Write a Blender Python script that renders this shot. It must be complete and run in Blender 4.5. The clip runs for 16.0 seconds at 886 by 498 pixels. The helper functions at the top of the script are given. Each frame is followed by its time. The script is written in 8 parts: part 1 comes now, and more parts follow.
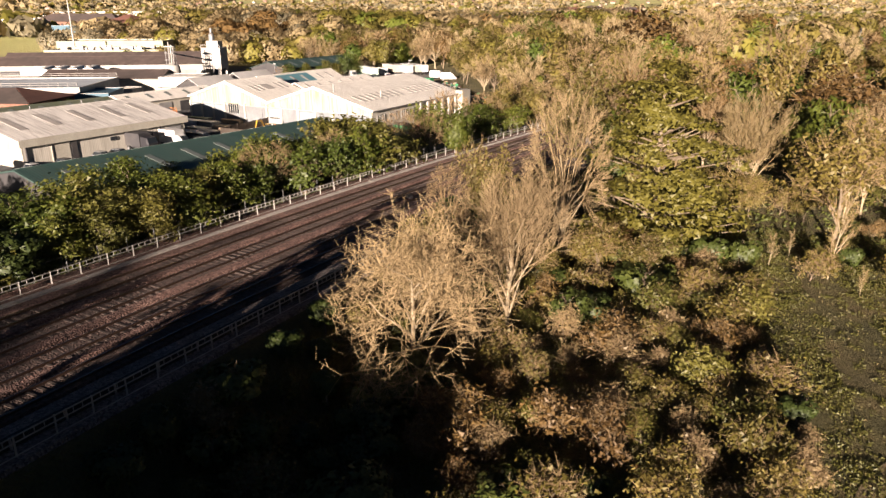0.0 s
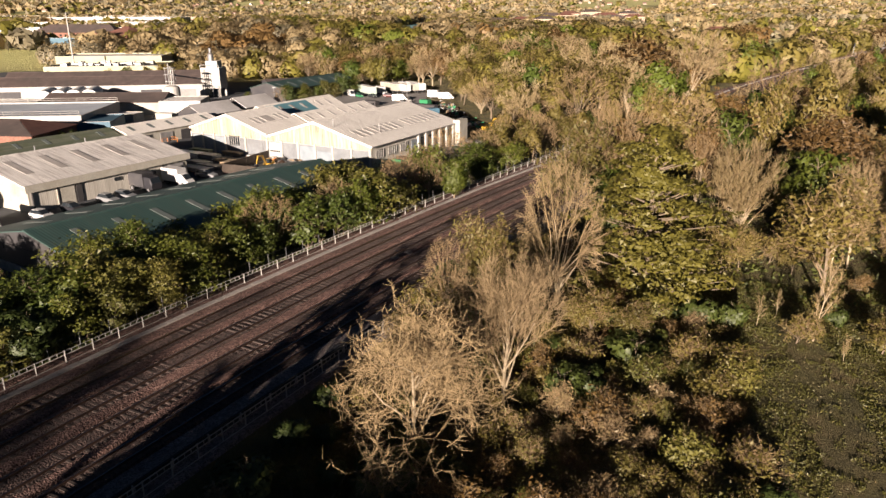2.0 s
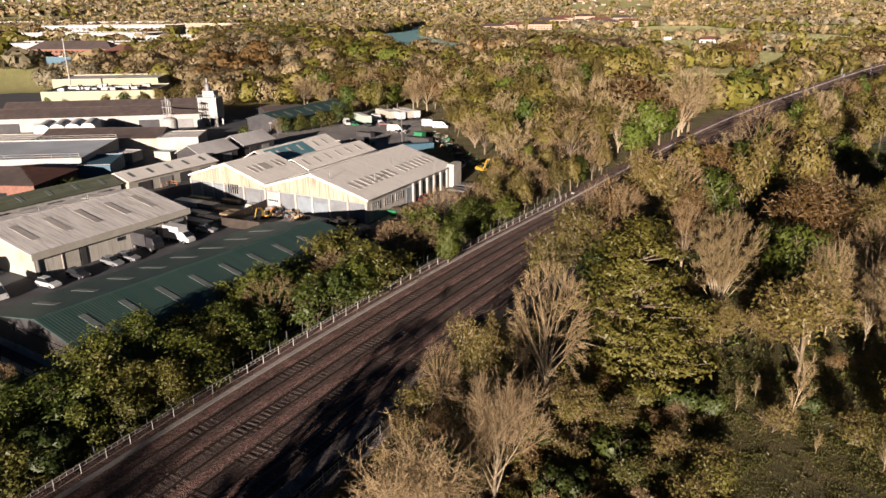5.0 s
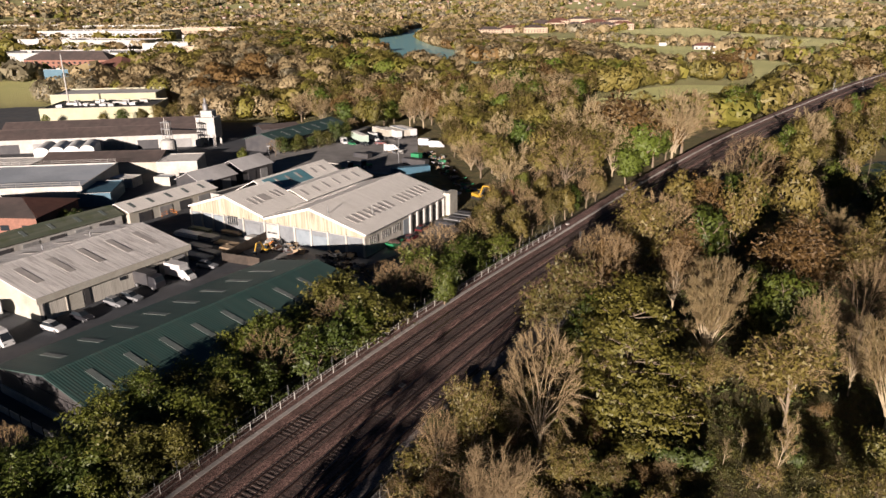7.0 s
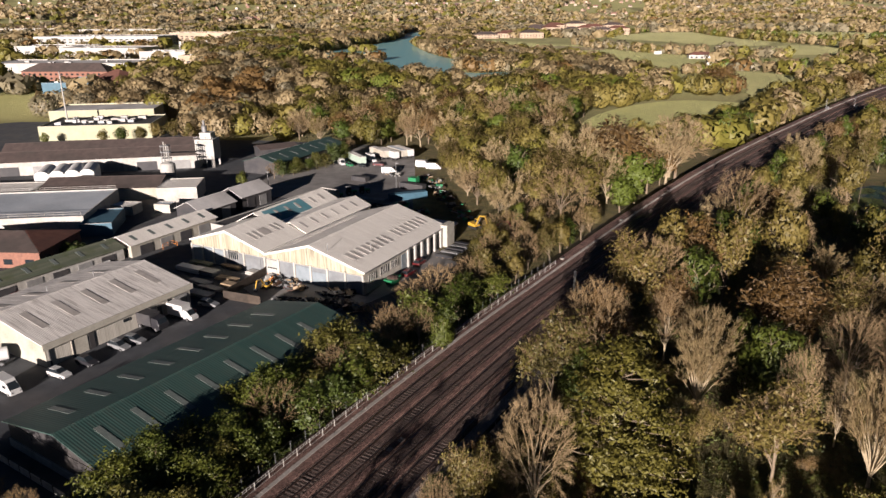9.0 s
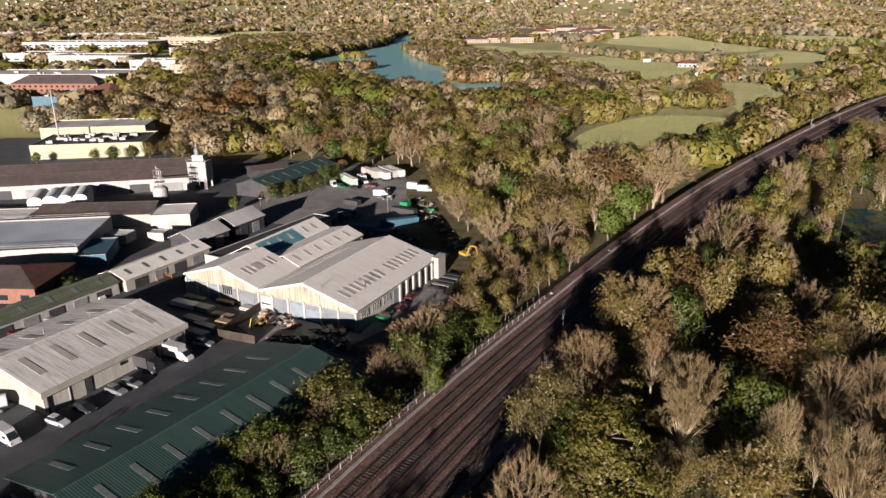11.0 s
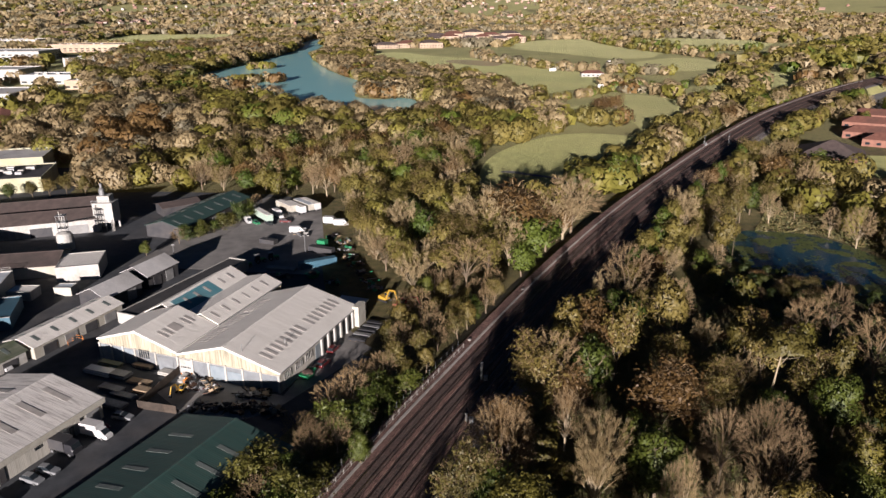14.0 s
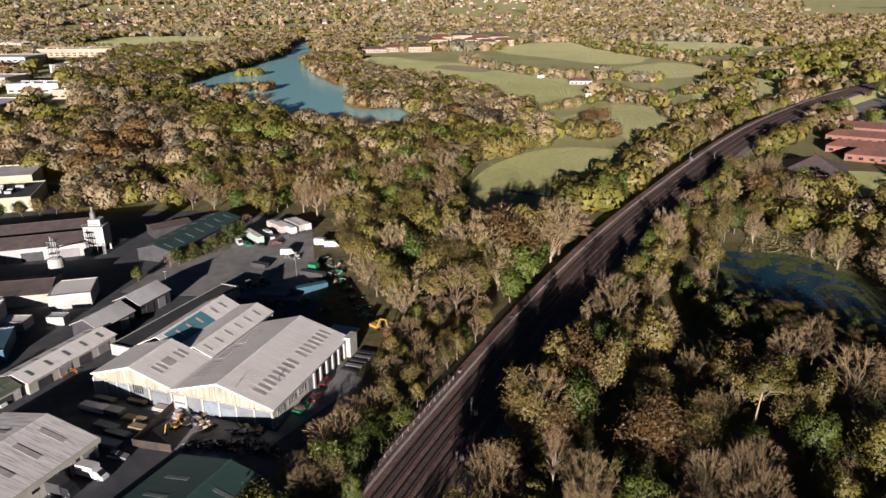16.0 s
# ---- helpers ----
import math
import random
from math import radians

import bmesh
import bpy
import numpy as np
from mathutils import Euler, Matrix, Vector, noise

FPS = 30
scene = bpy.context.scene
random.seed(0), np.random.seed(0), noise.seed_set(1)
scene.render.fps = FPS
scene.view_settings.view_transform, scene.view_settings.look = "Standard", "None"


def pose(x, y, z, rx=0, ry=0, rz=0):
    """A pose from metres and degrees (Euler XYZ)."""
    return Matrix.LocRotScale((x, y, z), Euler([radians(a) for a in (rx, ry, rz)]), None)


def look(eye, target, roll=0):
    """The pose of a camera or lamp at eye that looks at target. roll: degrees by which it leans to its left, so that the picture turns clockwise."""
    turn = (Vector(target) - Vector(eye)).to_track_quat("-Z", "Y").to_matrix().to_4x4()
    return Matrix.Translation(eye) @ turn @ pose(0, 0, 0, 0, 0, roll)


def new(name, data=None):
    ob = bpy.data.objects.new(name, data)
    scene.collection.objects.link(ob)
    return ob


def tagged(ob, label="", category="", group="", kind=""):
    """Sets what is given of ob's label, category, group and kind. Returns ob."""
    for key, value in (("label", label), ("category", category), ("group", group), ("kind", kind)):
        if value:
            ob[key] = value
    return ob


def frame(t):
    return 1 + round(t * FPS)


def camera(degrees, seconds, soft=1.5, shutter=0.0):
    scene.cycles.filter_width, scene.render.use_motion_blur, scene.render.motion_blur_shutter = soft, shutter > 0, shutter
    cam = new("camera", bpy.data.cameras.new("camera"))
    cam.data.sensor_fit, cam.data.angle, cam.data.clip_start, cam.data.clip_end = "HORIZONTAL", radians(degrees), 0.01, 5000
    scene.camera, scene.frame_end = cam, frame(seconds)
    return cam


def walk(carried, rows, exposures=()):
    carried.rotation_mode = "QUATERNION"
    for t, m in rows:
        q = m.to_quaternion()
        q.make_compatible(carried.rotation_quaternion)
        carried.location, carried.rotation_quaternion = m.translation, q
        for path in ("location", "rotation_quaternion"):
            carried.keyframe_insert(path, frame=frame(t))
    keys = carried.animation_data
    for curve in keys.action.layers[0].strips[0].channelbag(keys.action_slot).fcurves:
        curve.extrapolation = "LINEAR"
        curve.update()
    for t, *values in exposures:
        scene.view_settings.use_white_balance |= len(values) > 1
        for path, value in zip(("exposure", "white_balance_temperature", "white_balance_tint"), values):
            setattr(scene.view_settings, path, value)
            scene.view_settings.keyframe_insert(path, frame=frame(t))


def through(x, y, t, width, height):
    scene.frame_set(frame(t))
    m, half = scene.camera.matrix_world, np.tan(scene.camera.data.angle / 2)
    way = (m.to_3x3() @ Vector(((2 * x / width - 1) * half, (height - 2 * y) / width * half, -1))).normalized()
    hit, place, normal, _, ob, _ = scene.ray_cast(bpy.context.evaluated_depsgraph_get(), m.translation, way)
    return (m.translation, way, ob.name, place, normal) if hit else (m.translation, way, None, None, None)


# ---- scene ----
cam = camera(64.5, 16.0)
METRES, EYE, TILT, LEAN, TURN = 65.0, 22.9, -18.7, 0.0, 0.0
ROWS = [
    (0.0, 0.0, 0.0, 0.0, 0.0, 0.0, -0.0),
    (0.5, 0.0004, -0.0062, 0.016, -0.04, -0.04, 0.06),
    (1.0, 0.0001, -0.0167, 0.0431, -0.09, -0.04, 0.1),
    (1.5, -0.0004, -0.0269, 0.0716, -0.13, -0.03, 0.12),
    (2.0, -0.0014, -0.0357, 0.1, -0.19, -0.02, 0.16),
    (2.5, -0.002, -0.0456, 0.1288, -0.23, -0.05, 0.2),
    (3.0, -0.0013, -0.0552, 0.1564, -0.28, -0.07, 0.24),
    (3.5, -0.0002, -0.0644, 0.1833, -0.34, -0.1, 0.3),
    (4.0, 0.001, -0.0737, 0.2087, -0.41, -0.1, 0.36),
    (6.5, 0.0045, -0.1186, 0.3379, -0.71, -0.25, 0.69),
    (7.0, 0.0047, -0.1296, 0.3673, -0.78, -0.26, 0.73),
    (7.5, 0.0043, -0.14, 0.397, -0.86, -0.27, 0.75),
    (8.0, 0.0033, -0.1503, 0.4271, -0.94, -0.28, 0.75),
    (8.5, 0.0026, -0.1608, 0.4575, -1.01, -0.29, 0.76),
    (9.0, 0.0024, -0.1709, 0.488, -1.08, -0.3, 0.76),
    (11.5, 0.005, -0.2231, 0.6477, -2.44, -0.45, 1.15),
    (12.0, 0.006, -0.2333, 0.6813, -4.75, -0.55, 1.89),
    (12.5, 0.0038, -0.2451, 0.7155, -6.5, -0.67, 2.46),
    (13.0, 0.0038, -0.2561, 0.7485, -7.16, -0.75, 2.7),
    (13.5, 0.0043, -0.267, 0.781, -7.83, -0.82, 2.91),
    (14.0, 0.0039, -0.2777, 0.8141, -8.53, -0.89, 3.13),
    (14.5, 0.0041, -0.2889, 0.8478, -9.14, -0.97, 3.32),
    (15.0, 0.0037, -0.3001, 0.8811, -9.23, -1.01, 3.33),
    (15.5, 0.0035, -0.3091, 0.9137, -9.31, -1.05, 3.36),
    (16.0, 0.0032, -0.3203, 0.9468, -9.39, -1.09, 3.38),
]
walk(cam, [(t, pose(0, 0, EYE, TILT, LEAN, TURN) @ pose(METRES * x, METRES * y, METRES * z, 90 + pitch, roll, yaw)) for t, x, y, z, yaw, pitch, roll in ROWS],
     exposures=((0.0, 1.77, 6300, 21), (1.5, 1.57, 6200, 20), (4.0, 1.26, 6050, 20), (9.0, 1.10, 5680, 19), (16.0, 1.09, 5420, 19)))

# ---- world, sun ----
SUN_AZ, SUN_EL = 198.0, 9.8          # bearing clockwise from +y, height above the horizon
world = bpy.data.worlds.new("world")
scene.world = world
world.use_nodes = True
wn = world.node_tree
sky = wn.nodes.new("ShaderNodeTexSky")
sky.sky_type = 'NISHITA'
sky.sun_disc = False
sky.sun_elevation = radians(SUN_EL)
sky.sun_rotation = radians(SUN_AZ)
sky.ozone_density, sky.dust_density = 4.0, 0.4
wn.links.new(sky.outputs[0], wn.nodes["Background"].inputs[0])
wn.nodes["Background"].inputs[1].default_value = 0.0068
sun_data = bpy.data.lights.new("sun", 'SUN')
sun_data.energy = 5.0
sun_data.angle = radians(0.55)
sun_data.color = (1.0, 0.84, 0.64)
sun_way = Vector((math.sin(radians(SUN_AZ)) * math.cos(radians(SUN_EL)), math.cos(radians(SUN_AZ)) * math.cos(radians(SUN_EL)), math.sin(radians(SUN_EL))))
sun = new("sun", sun_data)
sun.matrix_world = look(sun_way * 300, (0, 0, 0))


# ---- materials ----
def nodes_of(name):
    m = bpy.data.materials.new(name)
    m.use_nodes = True
    nt = m.node_tree
    return m, nt, nt.nodes["Principled BSDF"]


def node(nt, kind, **at):
    n = nt.nodes.new(kind)
    for k, v in at.items():
        n.inputs[k.replace("_", " ")].default_value = v
    return n


def ramp(nt, fac, stops):
    r = nt.nodes.new("ShaderNodeValToRGB")
    els = r.color_ramp.elements
    while len(els) < len(stops):
        els.new(0.5)
    for e, (p, c) in zip(els, stops):
        e.position, e.color = p, (*c, 1)
    nt.links.new(fac, r.inputs[0])
    return r.outputs[0]


def mixed(nt, fac, a, b, blend='MIX'):
    n = nt.nodes.new("ShaderNodeMix")
    n.data_type, n.blend_type = 'RGBA', blend
    for sock, val in ((n.inputs[0], fac), (n.inputs[6], a), (n.inputs[7], b)):
        if isinstance(val, (int, float)):
            sock.default_value = val
        elif isinstance(val, tuple):
            sock.default_value = (*val, 1)
        else:
            nt.links.new(val, sock)
    return n.outputs[2]


def coords(nt, which="Object"):
    return nt.nodes.new("ShaderNodeTexCoord").outputs[which]


def world_pos(nt):
    return nt.nodes.new("ShaderNodeNewGeometry").outputs["Position"]


def noise_of(nt, vec, scale, detail=4.0, rough=0.55):
    n = node(nt, "ShaderNodeTexNoise", Scale=scale, Detail=detail, Roughness=rough)
    nt.links.new(vec, n.inputs["Vector"])
    return n.outputs["Fac"]


def stretched(nt, vec, sx, sy, sz):
    m = nt.nodes.new("ShaderNodeMapping")
    m.inputs["Scale"].default_value = (sx, sy, sz)
    nt.links.new(vec, m.inputs["Vector"])
    return m.outputs[0]


def bump(nt, bsdf, height, strength=0.4, dist=0.05):
    b = node(nt, "ShaderNodeBump", Strength=strength, Distance=dist)
    nt.links.new(height, b.inputs["Height"])
    nt.links.new(b.outputs[0], bsdf.inputs["Normal"])


def surface(name, c1, c2, scale=1.5, rough=0.8, metal=0.0, grime=(0.12, 0.10, 0.08), grime_amt=0.35, fine=14.0, bump_s=0.25, where="Object", tint=0.0):
    """A weathered surface: two colours at a middle scale, grime at a large one, fine relief."""
    m, nt, p = nodes_of(name)
    v = coords(nt, where) if where != "World" else world_pos(nt)
    col = ramp(nt, noise_of(nt, v, scale), [(0.32, c1), (0.68, c2)])
    g = ramp(nt, noise_of(nt, v, scale * 0.23, 5.0), [(0.45, (0, 0, 0)), (0.75, (grime_amt,) * 3)])
    col = mixed(nt, g, col, grime)
    f = noise_of(nt, v, fine, 3.0)
    col = mixed(nt, 0.35, col, ramp(nt, f, [(0.3, (0.45,) * 3), (0.7, (1.0,) * 3)]), 'MULTIPLY')
    if tint:
        rnd = nt.nodes.new("ShaderNodeObjectInfo").outputs["Random"]
        col = mixed(nt, tint, col, ramp(nt, rnd, [(0.0, (0.35, 0.32, 0.3)), (1.0, (1.25, 1.2, 1.15))]), 'MULTIPLY')
    nt.links.new(col, p.inputs["Base Color"])
    p.inputs["Roughness"].default_value, p.inputs["Metallic"].default_value = rough, metal
    bump(nt, p, f, bump_s)
    return m


def corrugated(name, c1, c2, pitch=0.3, axis=1, streak=0.5, rough=0.75, dirt=(0.10, 0.085, 0.06), metal=0.0, moss=None, relief=0.6):
    """Corrugated sheet: ridges across the given local axis, rain streaks along the other."""
    m, nt, p = nodes_of(name)
    v = coords(nt)
    wav = node(nt, "ShaderNodeTexWave", Scale=1.0 / pitch * 0.314, Distortion=0.0)
    wav.wave_type, wav.bands_direction = 'BANDS', 'XYZ'[axis]
    nt.links.new(v, wav.inputs["Vector"])
    long = [0.12, 0.12, 0.12]
    long[axis] = 1.6
    st = noise_of(nt, stretched(nt, v, *long), 1.6, 5.0)
    sheet = [0.05, 0.05, 0.05]
    sheet[axis] = 0.9
    sh = noise_of(nt, stretched(nt, v, *sheet), 1.0, 1.0)
    col = mixed(nt, ramp(nt, sh, [(0.35, (0, 0, 0)), (0.65, (1, 1, 1))]), c1, c2)
    col = mixed(nt, ramp(nt, st, [(0.48, (0, 0, 0)), (0.72, (streak,) * 3)]), col, dirt)
    if moss:
        col = mixed(nt, ramp(nt, noise_of(nt, v, 0.35, 5.0), [(0.5, (0, 0, 0)), (0.7, (0.7,) * 3)]), col, moss)
    # Groove shade is put into the colour: troughs go darker.
    col = mixed(nt, 0.4, col, ramp(nt, wav.outputs["Fac"], [(0.0, (0.55,) * 3), (0.6, (1, 1, 1))]), 'MULTIPLY')
    nt.links.new(col, p.inputs["Base Color"])
    p.inputs["Roughness"].default_value, p.inputs["Metallic"].default_value = rough, metal
    bump(nt, p, wav.outputs["Fac"], relief, 0.06)
    return m


def leaf_mat(name, stops, through=0.15, spread=0.28, massed=False):
    """Foliage: hue by the tree, with each leaf a little off it; some light passes through."""
    m, nt, p = nodes_of(name)
    geo = nt.nodes.new("ShaderNodeNewGeometry")
    if massed:
        at = nt.nodes.new("ShaderNodeAttribute")
        at.attribute_name = "tint"
        rnd = at.outputs["Fac"]
    else:
        rnd = nt.nodes.new("ShaderNodeObjectInfo").outputs["Random"]
    mx = nt.nodes.new("ShaderNodeMix")
    mx.inputs[0].default_value = spread
    nt.links.new(rnd, mx.inputs[2])
    nt.links.new(geo.outputs["Random Per Island"], mx.inputs[3])
    col = ramp(nt, mx.outputs[0], stops)
    nt.links.new(col, p.inputs["Base Color"])
    p.inputs["Roughness"].default_value = 0.55
    tr = nt.nodes.new("ShaderNodeBsdfTranslucent")
    nt.links.new(col, tr.inputs[0])
    ms = nt.nodes.new("ShaderNodeMixShader")
    ms.inputs[0].default_value = through
    nt.links.new(p.outputs[0], ms.inputs[1])
    nt.links.new(tr.outputs[0], ms.inputs[2])
    nt.links.new(ms.outputs[0], nt.nodes["Material Output"].inputs[0])
    return m


def bark_mat(name, c1, c2):
    m, nt, p = nodes_of(name)
    v = coords(nt)
    col = ramp(nt, noise_of(nt, v, 2.2, 5.0), [(0.3, c1), (0.7, c2)])
    rnd = nt.nodes.new("ShaderNodeObjectInfo").outputs["Random"]
    col = mixed(nt, 0.5, col, ramp(nt, rnd, [(0.0, (0.6, 0.55, 0.5)), (1.0, (1.15, 1.1, 1.0))]), 'MULTIPLY')
    nt.links.new(col, p.inputs["Base Color"])
    p.inputs["Roughness"].default_value = 0.9
    bump(nt, p, noise_of(nt, stretched(nt, v, 6, 6, 1.2), 3.0), 0.5, 0.03)
    return m


def plain(name, c, rough=0.5, metal=0.0, emit=0.0):
    m, nt, p = nodes_of(name)
    v = coords(nt)
    col = mixed(nt, ramp(nt, noise_of(nt, v, 3.0), [(0.3, (0, 0, 0)), (0.8, (0.35,) * 3)]), c, tuple(0.6 * k for k in c))
    nt.links.new(col, p.inputs["Base Color"])
    p.inputs["Roughness"].default_value, p.inputs["Metallic"].default_value = rough, metal
    return m


def ground_mat():
    m, nt, p = nodes_of("rough grass and earth")
    v = world_pos(nt)
    grass = ramp(nt, noise_of(nt, v, 0.35, 6.0), [(0.3, (0.078, 0.072, 0.022)), (0.52, (0.145, 0.124, 0.038)), (0.75, (0.225, 0.165, 0.066))])
    earth = ramp(nt, noise_of(nt, v, 1.1, 5.0), [(0.35, (0.11, 0.075, 0.035)), (0.7, (0.20, 0.14, 0.07))])
    col = mixed(nt, ramp(nt, noise_of(nt, v, 0.05, 5.0), [(0.52, (0, 0, 0)), (0.70, (0.8,) * 3)]), grass, earth)
    sep = nt.nodes.new("ShaderNodeSeparateXYZ")
    nt.links.new(v, sep.inputs[0])
    open_land = nt.nodes.new("ShaderNodeMapRange")
    open_land.inputs["From Min"].default_value, open_land.inputs["From Max"].default_value = 300.0, 420.0
    nt.links.new(sep.outputs["Y"], open_land.inputs["Value"])
    far = mixed(nt, open_land.outputs[0], (0, 0, 0), ramp(nt, noise_of(nt, v, 0.0042, 3.0), [(0.3, (0.15,) * 3), (0.42, (1, 1, 1))]))
    meadow = ramp(nt, noise_of(nt, v, 0.02, 4.0), [(0.3, (0.40, 0.40, 0.14)), (0.7, (0.55, 0.51, 0.20))])
    col = mixed(nt, far, col, meadow)
    f = noise_of(nt, v, 5.0, 6.0, 0.7)
    col = mixed(nt, 0.6, col, ramp(nt, f, [(0.3, (0.35,) * 3), (0.7, (1.2,) * 3)]), 'MULTIPLY')
    nt.links.new(col, p.inputs["Base Color"])
    p.inputs["Roughness"].default_value = 0.95
    bump(nt, p, f, 1.0, 0.5)
    return m


def field_mat(name, a, b):
    m, nt, p = nodes_of(name)
    v = world_pos(nt)
    col = ramp(nt, noise_of(nt, v, 0.018, 5.0), [(0.3, a), (0.7, b)])
    col = mixed(nt, 0.5, col, ramp(nt, noise_of(nt, v, 0.3, 5.0), [(0.3, (0.7,) * 3), (0.7, (1.15,) * 3)]), 'MULTIPLY')
    nt.links.new(col, p.inputs["Base Color"])
    p.inputs["Roughness"].default_value = 0.9
    p.inputs["Sheen Weight"].default_value, p.inputs["Sheen Roughness"].default_value = 0.25, 0.6
    p.inputs["Sheen Tint"].default_value = (0.8, 0.8, 0.42, 1)
    bump(nt, p, noise_of(nt, v, 2.5, 5.0, 0.8), 1.0, 0.9)
    return m


def stone_mat(name, c1, c2, c3, scale=7.0):
    """Loose stone: each stone its own shade, with relief."""
    m, nt, p = nodes_of(name)
    v = world_pos(nt)
    vor = node(nt, "ShaderNodeTexVoronoi", Scale=scale)
    nt.links.new(v, vor.inputs["Vector"])
    sep = nt.nodes.new("ShaderNodeSeparateColor")
    nt.links.new(vor.outputs["Color"], sep.inputs[0])
    col = ramp(nt, sep.outputs[0], [(0.0, c1), (0.5, c2), (1.0, c3)])
    col = mixed(nt, 0.7, col, ramp(nt, noise_of(nt, v, 0.5, 5.0), [(0.3, (0.5,) * 3), (0.7, (1.2,) * 3)]), 'MULTIPLY')
    nt.links.new(col, p.inputs["Base Color"])
    p.inputs["Roughness"].default_value = 0.95
    bump(nt, p, vor.outputs["Distance"], 1.0, 0.12)
    return m


def water_mat(name, c):
    m, nt, p = nodes_of(name)
    p.inputs["Base Color"].default_value = (*c, 1)
    p.inputs["Roughness"].default_value = 0.2
    p.inputs["IOR"].default_value = 1.33
    bump(nt, p, noise_of(nt, stretched(nt, world_pos(nt), 0.6, 0.25, 1), 1.2, 4.0), 0.25, 0.2)
    return m


def glass_mat():
    m, nt, p = nodes_of("dark window glass")
    p.inputs["Base Color"].default_value = (0.02, 0.025, 0.03, 1)
    p.inputs["Roughness"].default_value = 0.08
    return m


LEAVES = dict(
    leaf_green=("fresh green leaves", [(0.0, (0.035, 0.055, 0.007)), (0.5, (0.068, 0.088, 0.009)), (1.0, (0.121, 0.126, 0.016))], 0.14),
    leaf_dull=("dull green leaves", [(0.0, (0.055, 0.060, 0.010)), (0.5, (0.099, 0.095, 0.016)), (1.0, (0.152, 0.134, 0.025))], 0.14),
    leaf_dark=("dark evergreen leaves", [(0.0, (0.024, 0.041, 0.008)), (0.6, (0.059, 0.077, 0.013)), (1.0, (0.118, 0.125, 0.024))], 0.15),
    leaf_olive=("olive budding leaves", [(0.0, (0.075, 0.064, 0.012)), (0.5, (0.120, 0.098, 0.018)), (1.0, (0.176, 0.134, 0.032))], 0.14),
    leaf_yellow=("yellow-green spring leaves", [(0.0, (0.093, 0.086, 0.012)), (0.6, (0.144, 0.126, 0.019)), (1.0, (0.199, 0.163, 0.032))], 0.14),
    leaf_copper=("copper brown buds", [(0.0, (0.082, 0.046, 0.013)), (0.5, (0.128, 0.075, 0.022)), (1.0, (0.185, 0.115, 0.036))], 0.2),
    # Bare-twig grey that also puts the distance's haze into far crowns.
    leaf_grey=("grey-brown bare twigs, haze-greyed", [(0.0, (0.111, 0.093, 0.049)), (0.5, (0.156, 0.131, 0.070)), (1.0, (0.210, 0.175, 0.097))], 0.15),
    leaf_ochre=("ochre-green opening leaves", [(0.0, (0.085, 0.078, 0.012)), (0.5, (0.148, 0.130, 0.020)), (1.0, (0.213, 0.180, 0.032))], 0.15),
    leaf_tan=("tan twig haze", [(0.0, (0.148, 0.105, 0.046)), (0.5, (0.210, 0.157, 0.070)), (1.0, (0.282, 0.215, 0.100))], 0.15),
)
